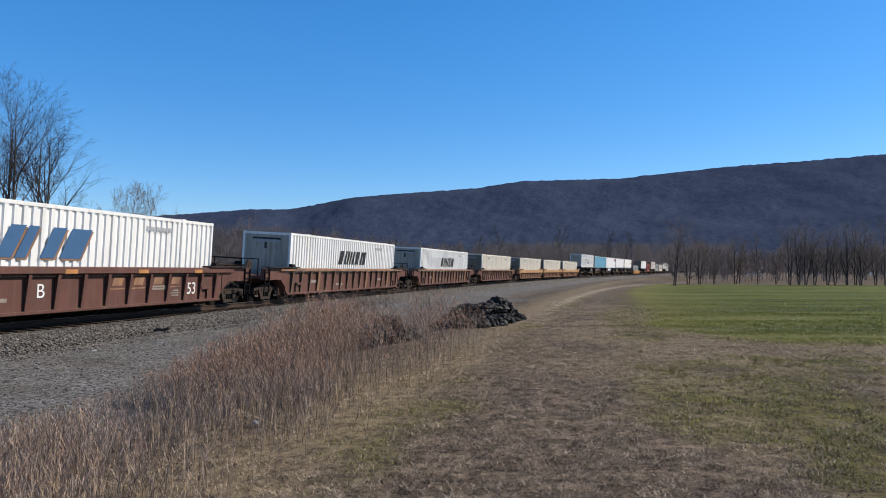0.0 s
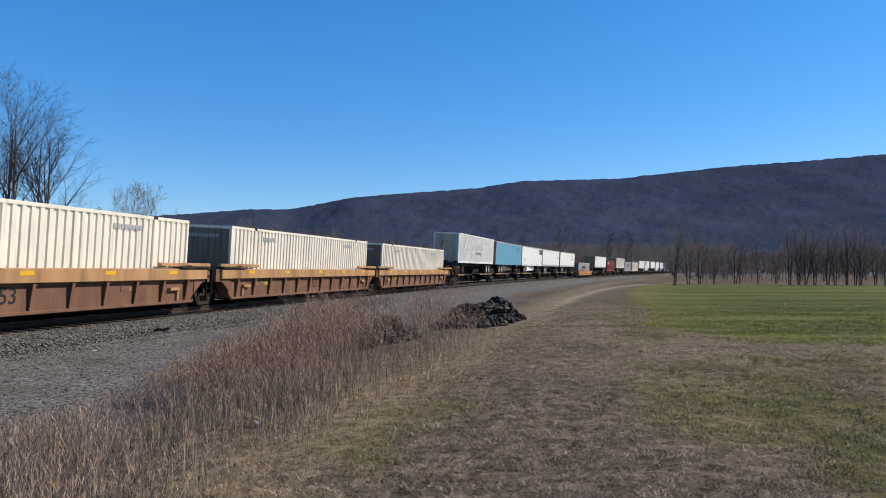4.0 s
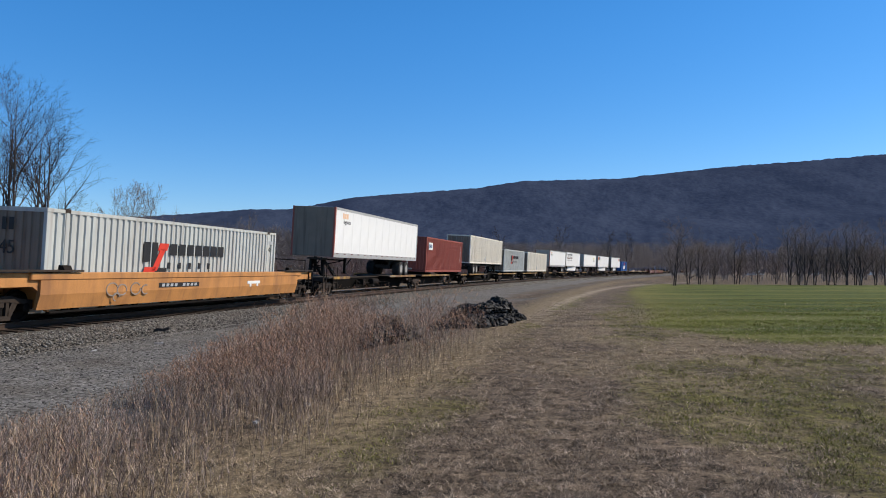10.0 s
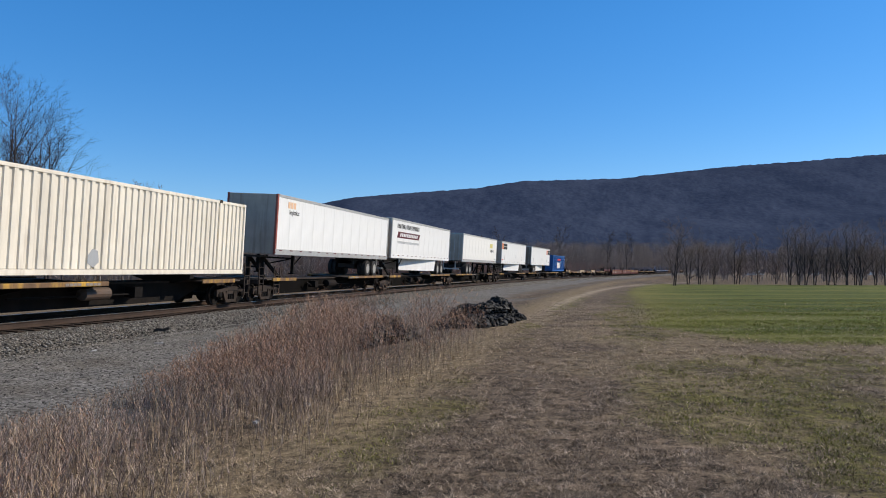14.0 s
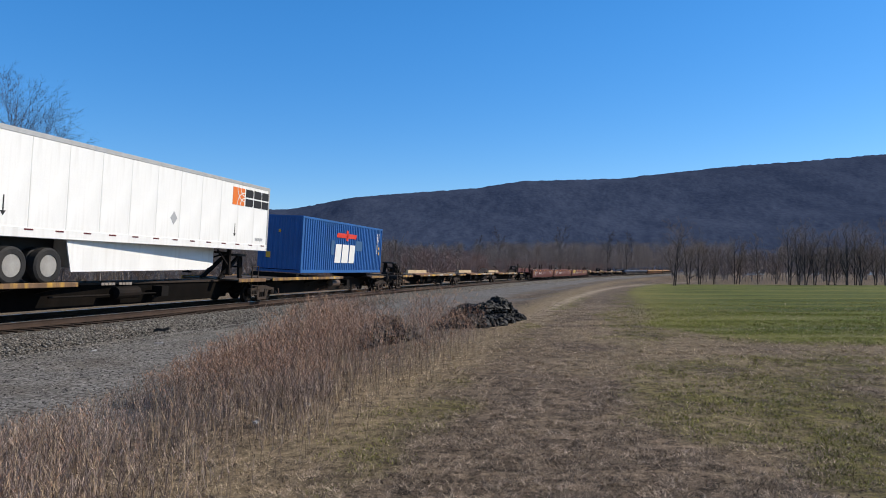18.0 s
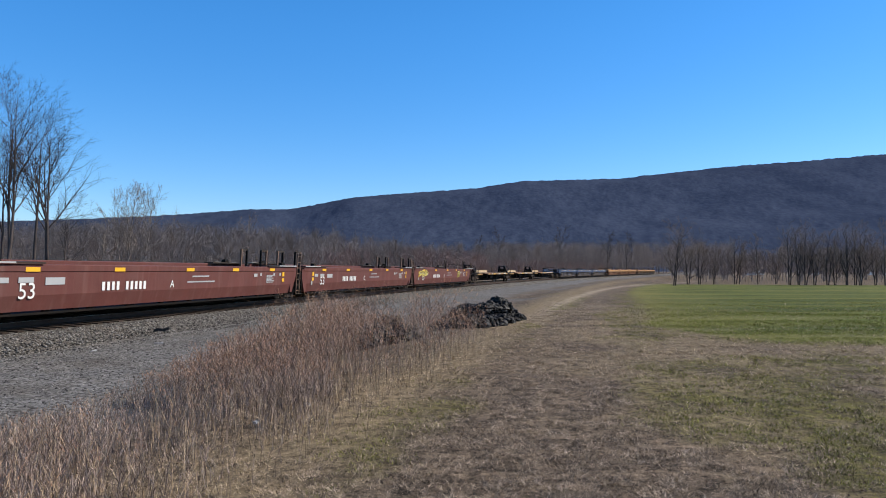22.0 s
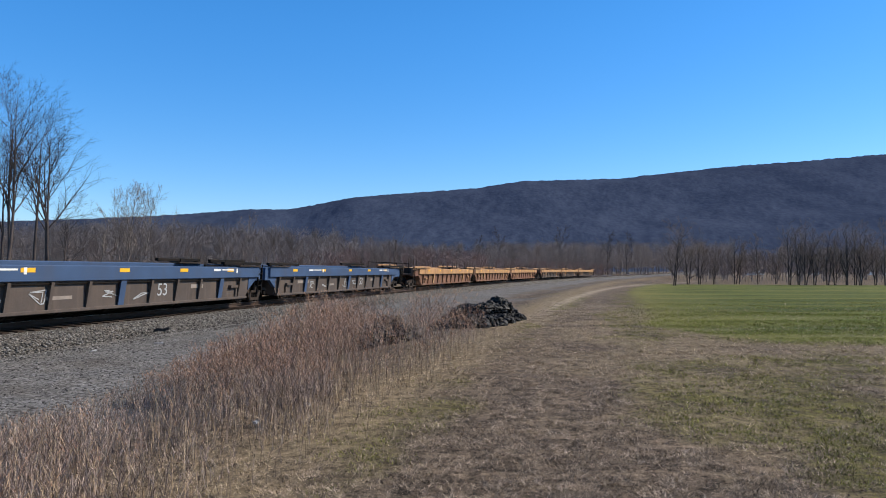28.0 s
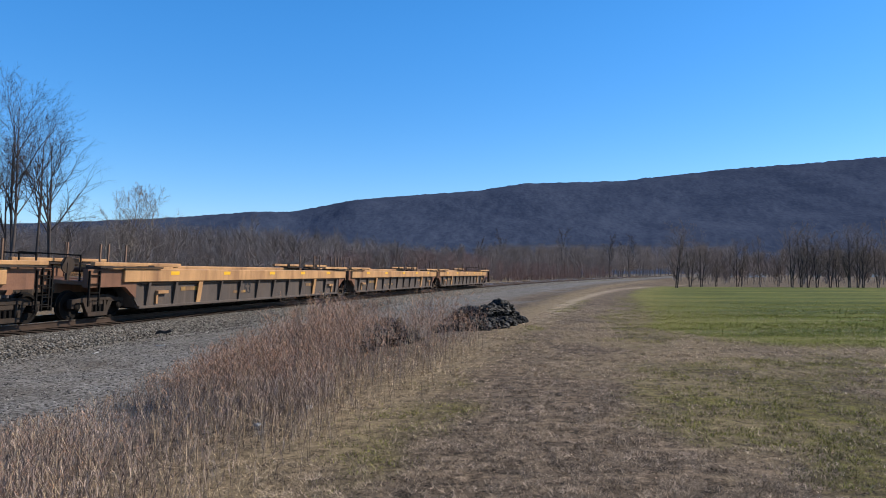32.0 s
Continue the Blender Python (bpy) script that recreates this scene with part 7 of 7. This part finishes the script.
leaf_litter()

# ---- the black heap ----
def rubbish_bag(seed, x, y, z, w, d, h, turn):
    """A slumped, creased black bag with a tied neck."""
    bm = bmesh.new()
    bmesh.ops.create_icosphere(bm, subdivisions=4, radius=1.0)
    for v in bm.verts:
        c = v.co.copy()
        k = 1 + 0.42 * noise.noise(c * 1.3 + Vector((seed * 3.7, 0, 0))) + 0.30 * abs(noise.noise(c * 2.9 + Vector((0, seed, 0)))) - 0.34 * abs(noise.noise(c * 5.0 + Vector((0, 0, seed)))) - 0.07 * abs(noise.noise(c * 8.0 + Vector((seed, 0, seed))))
        c *= k
        if c.z < -0.55:
            c.z = -0.55 + (c.z + 0.55) * 0.15
        v.co = (c.x * w, c.y * d, (c.z + 0.55) * h)
    g = Geo()
    bm.verts.index_update()
    g.add([v.co for v in bm.verts], [[v.index for v in f.verts] for f in bm.faces])
    bm.free()
    bag = tagged(new("rubbish_bag", g.mesh("rubbish_bag", "bag")), "slumped creased black rubbish bag in a heap", "bag", "heap of black bags")
    bag.matrix_world = Matrix.Translation((x, y, z)) @ Matrix.Rotation(turn, 4, "Z")
    return bag


M["bag"] = mat("black_plastic", (0.006, 0.006, 0.0065), 0.62, 0, 0.4, 4, 30, 0.4, (0.03, 0.027, 0.024), 0.16, per_object=0.3)
br = random.Random(5)
BAGS = [(778, 20.6, 0, 0.24), (790, 20.9, 0, 0.26), (798, 21.8, 0.05, 0.28), (806, 20.4, 0, 0.26), (812, 21.6, 0.34, 0.28), (820, 20.2, 0, 0.27), (826, 22.2, 0.42, 0.30), (834, 20.3, 0, 0.28), (838, 21.4, 0.28, 0.28),
        (848, 20.4, 0, 0.30), (852, 21.8, 0.40, 0.30), (860, 20.8, 0.02, 0.30), (866, 22.2, 0.40, 0.32), (872, 21.2, 0, 0.30), (878, 22.8, 0.44, 0.32), (882, 21.8, 0.05, 0.30), (888, 23.2, 0.44, 0.34), (892, 22.4, 0.0, 0.30),
        (900, 23.4, 0.15, 0.28), (906, 23.2, 0, 0.28), (914, 23.8, 0, 0.28), (842, 23.0, 0.1, 0.36), (822, 23.0, 0.05, 0.34), (866, 23.6, 0.15, 0.36), (802, 22.8, 0, 0.3), (880, 24.2, 0.2, 0.36), (858, 22.4, 0.1, 0.36), (894, 24.4, 0.1, 0.32),
        (655, 17.2, 0, 0.42), (668, 17.8, 0.32, 0.38), (690, 18.0, 0.34, 0.38), (630, 16.8, 0, 0.38), (675, 17.4, 0, 0.44), (698, 17.4, 0, 0.42), (716, 18.0, 0, 0.38), (612, 16.6, 0, 0.34)]
for i, (px, dist, up, r) in enumerate(BAGS):
    x, y, z = view_place(px, dist)
    rubbish_bag(i + 1, x, y, z + 0.88 * up - 0.03, r * br.uniform(0.85, 1.2), r * br.uniform(0.85, 1.15), r * br.uniform(0.65, 0.9), br.uniform(0, 6.28))

# ---- litter on the gravel and in the grass ----
x, y, z = view_place(289, 21.4)
z = -0.22
scrap = tagged(new("tyre_scrap", Geo().prism([(-0.26, 0.0), (-0.1, 0.05), (0.05, 0.03), (0.24, 0.09), (0.2, 0.16), (0.02, 0.10), (-0.12, 0.14), (-0.24, 0.08)], "y", -0.06, 0.06).mesh("tyre_scrap", "tyre")), "bent strip of black tyre rubber on gravel", "rubber scrap")
scrap.matrix_world = Matrix.Translation((x, y, z))
for px, dist, w, d, label in ((545, 8.6, 0.06, 0.035, "crumpled pale paper in the grass edge"), (455, 7.6, 0.035, 0.025, "crumpled pale paper in the grass edge"), (168, 17.6, 0.12, 0.02, "pale strip of litter on gravel"), (283, 19.4, 0.12, 0.02, "pale strip of litter on gravel")):
    x, y, z = view_place(px, dist)
    g = Geo().prism([(-w, -d), (-w * 0.3, -d * 1.3), (w, -d * 0.7), (w * 0.9, d), (0.1 * w, d * 0.8), (-w * 0.9, d * 1.1)], "z", 0.0, 0.02)
    for i, q in enumerate(g.v):
        g.v[i] = (q[0], q[1], q[2] + 0.03 * abs(noise.noise(Vector(q) * 20)))
    it = tagged(new("litter", g.mesh("litter", "sign_grey")), label, "litter", "bits of litter")
    it.matrix_world = Matrix.Translation((x, y, z)) @ Matrix.Rotation(px, 4, "Z")


# ---- buildings far off ----
def farmhouse():
    x, y, z = view_place(1334, 420)
    house = thing("farmhouse", "small white farmhouse with a pale roof beyond the trees", "house")
    part("wall", Geo().box(-4.5, 4.5, -3, 3, 0, 3.0).prism([(-3, 3.0), (3, 3.0), (0, 4.9)], "x", -4.5, 4.5), "white", house)
    for k in (-1, 1):
        part("roof", Geo().prism([(k * 3.4, 2.75), (k * 3.4, 2.95), (0, 5.15), (0, 4.95)], "x", -4.8, 4.8), "old_white", house)
    for wx in (-2.6, 0.0, 2.6):
        w = part("window", Geo().box(wx - 0.5, wx + 0.5, -3.06, -3.0, 1.0, 2.3), "sign_white", house)
        part("pane", Geo().box(wx - 0.42, wx + 0.42, -3.08, -3.062, 1.08, 2.22), "black", w)
    house.matrix_world = Matrix.Translation((x, y, z)) @ Matrix.Rotation(0.3, 4, "Z")
    for px, dist, w in ((1540, 440, 6.0), (1566, 442, 5.0), (1440, 450, 4.0), (1289, 460, 4.0)):
        x, y, z = view_place(px, dist)
        shed = thing("farm_shed", "small pale farm shed beyond the trees", "shed", "farm sheds")
        part("wall", Geo().box(-w / 2, w / 2, -2, 2, 0, 2.6), "old_white", shed)
        part("roof", Geo().prism([(-2.3, 2.6), (2.3, 2.6), (0, 3.8)], "x", -w / 2 - 0.2, w / 2 + 0.2), "grey_steel", shed)
        shed.matrix_world = Matrix.Translation((x, y, z)) @ Matrix.Rotation(0.2, 4, "Z")


farmhouse()
for px in (623.0, 630.0):
    x, y, z = view_place(px, 420)
    silo = thing("silo", "farm silo with a white domed cap above the woods", "silo", "pair of silos")
    part("shaft", Geo().tube((0, 0, 0), (0, 0, 18.6), 1.15, n=16), "deck", silo)
    cap = Geo()
    for i in range(4):
        a, b = math.pi / 2 * i / 4, math.pi / 2 * (i + 1) / 4
        cap.tube((0, 0, 18.6 + 1.5 * math.sin(a)), (0, 0, 18.6 + 1.5 * math.sin(b)), 1.2 * math.cos(a), max(0.05, 1.2 * math.cos(b)), n=16, caps=False)
    part("dome", cap, "white", silo)
    silo.matrix_world = Matrix.Translation((x, y, z))


# ---- ties, tie plates and loose stones ----
def ties():
    me = kept("tie", lambda: Geo().bevel_box(-1.3, 1.3, -0.115, 0.115, -0.355, -0.178, 0.012).mesh("tie", "tie"))
    tr = random.Random(11)
    bed = tagged(new("track_ties"), "dark creosoted timber ties in the ballast", "ties", kind="structure")
    s = 3.0
    far = Geo()
    for i in range(900):
        s += 0.495
        m = track_pose(s) @ Matrix.Translation((tr.uniform(-0.06, 0.06), tr.uniform(-0.02, 0.02), 0)) @ Matrix.Rotation(tr.uniform(-0.012, 0.012), 4, "Z")
        if i < 300:
            part("tie", me, "", bed, "", m)
        elif i < 700:
            k = len(far.v)
            far.v += [tuple(m @ Vector((x, y, z))) for x in (-1.3, 1.3) for y in (-0.115, 0.115) for z in (-0.36, -0.178)]
            far.f += [tuple(k + j for j in q) for q in ((0, 1, 3, 2), (4, 6, 7, 5), (0, 4, 5, 1), (2, 3, 7, 6), (1, 5, 7, 3))]
    rest = part("far_ties", far, "tie", bed)
    rest["kind"] = "stuff"


ties()


def stones():
    v, f = [], []
    octa = np.array([(1, 0, 0), (-1, 0, 0), (0, 1, 0), (0, -1, 0), (0, 0, 1), (0, 0, -1)], dtype=float)
    tri = np.array([(0, 2, 4), (2, 1, 4), (1, 3, 4), (3, 0, 4), (2, 0, 5), (1, 2, 5), (3, 1, 5), (0, 3, 5)])
    count = 24000
    for i in range(count):
        s = 6 + 42 * rng.uniform() ** 1.5
        on_bed = i < 12000
        lat = rng.uniform(1.35, 3.5) if on_bed else rng.uniform(3.2, 10.0)
        if on_bed:
            z = -0.225 if lat < 1.9 else -0.225 - 0.39 * (lat - 1.9) / 1.2
            c = track_pose(s) @ Vector((lat, 0, z))
            if lat > 3.0:
                c.z = max(c.z, ground_z(c.x, c.y))
            r = rng.uniform(0.02, 0.043)
        else:
            c = track_point(s, lat)
            c.z = ground_z(c.x, c.y)
            r = rng.uniform(0.012, 0.032)
        q = octa * rng.uniform(0.6, 1.25, (6, 1)) * r * np.array([1.15, 1.0, 0.8])
        a = rng.uniform(0, 6.283)
        ca, sa = math.cos(a), math.sin(a)
        q = np.stack([q[:, 0] * ca - q[:, 1] * sa, q[:, 0] * sa + q[:, 1] * ca, q[:, 2]], 1) + np.array(c)
        f.append(tri + 6 * i)
        v.append(q)
    tagged(new("loose_ballast", tri_mesh("loose_ballast", np.concatenate(v), np.concatenate(f), "stone")), "loose grey crushed stones beside the track", "stones", kind="stuff")


stones()

motions()
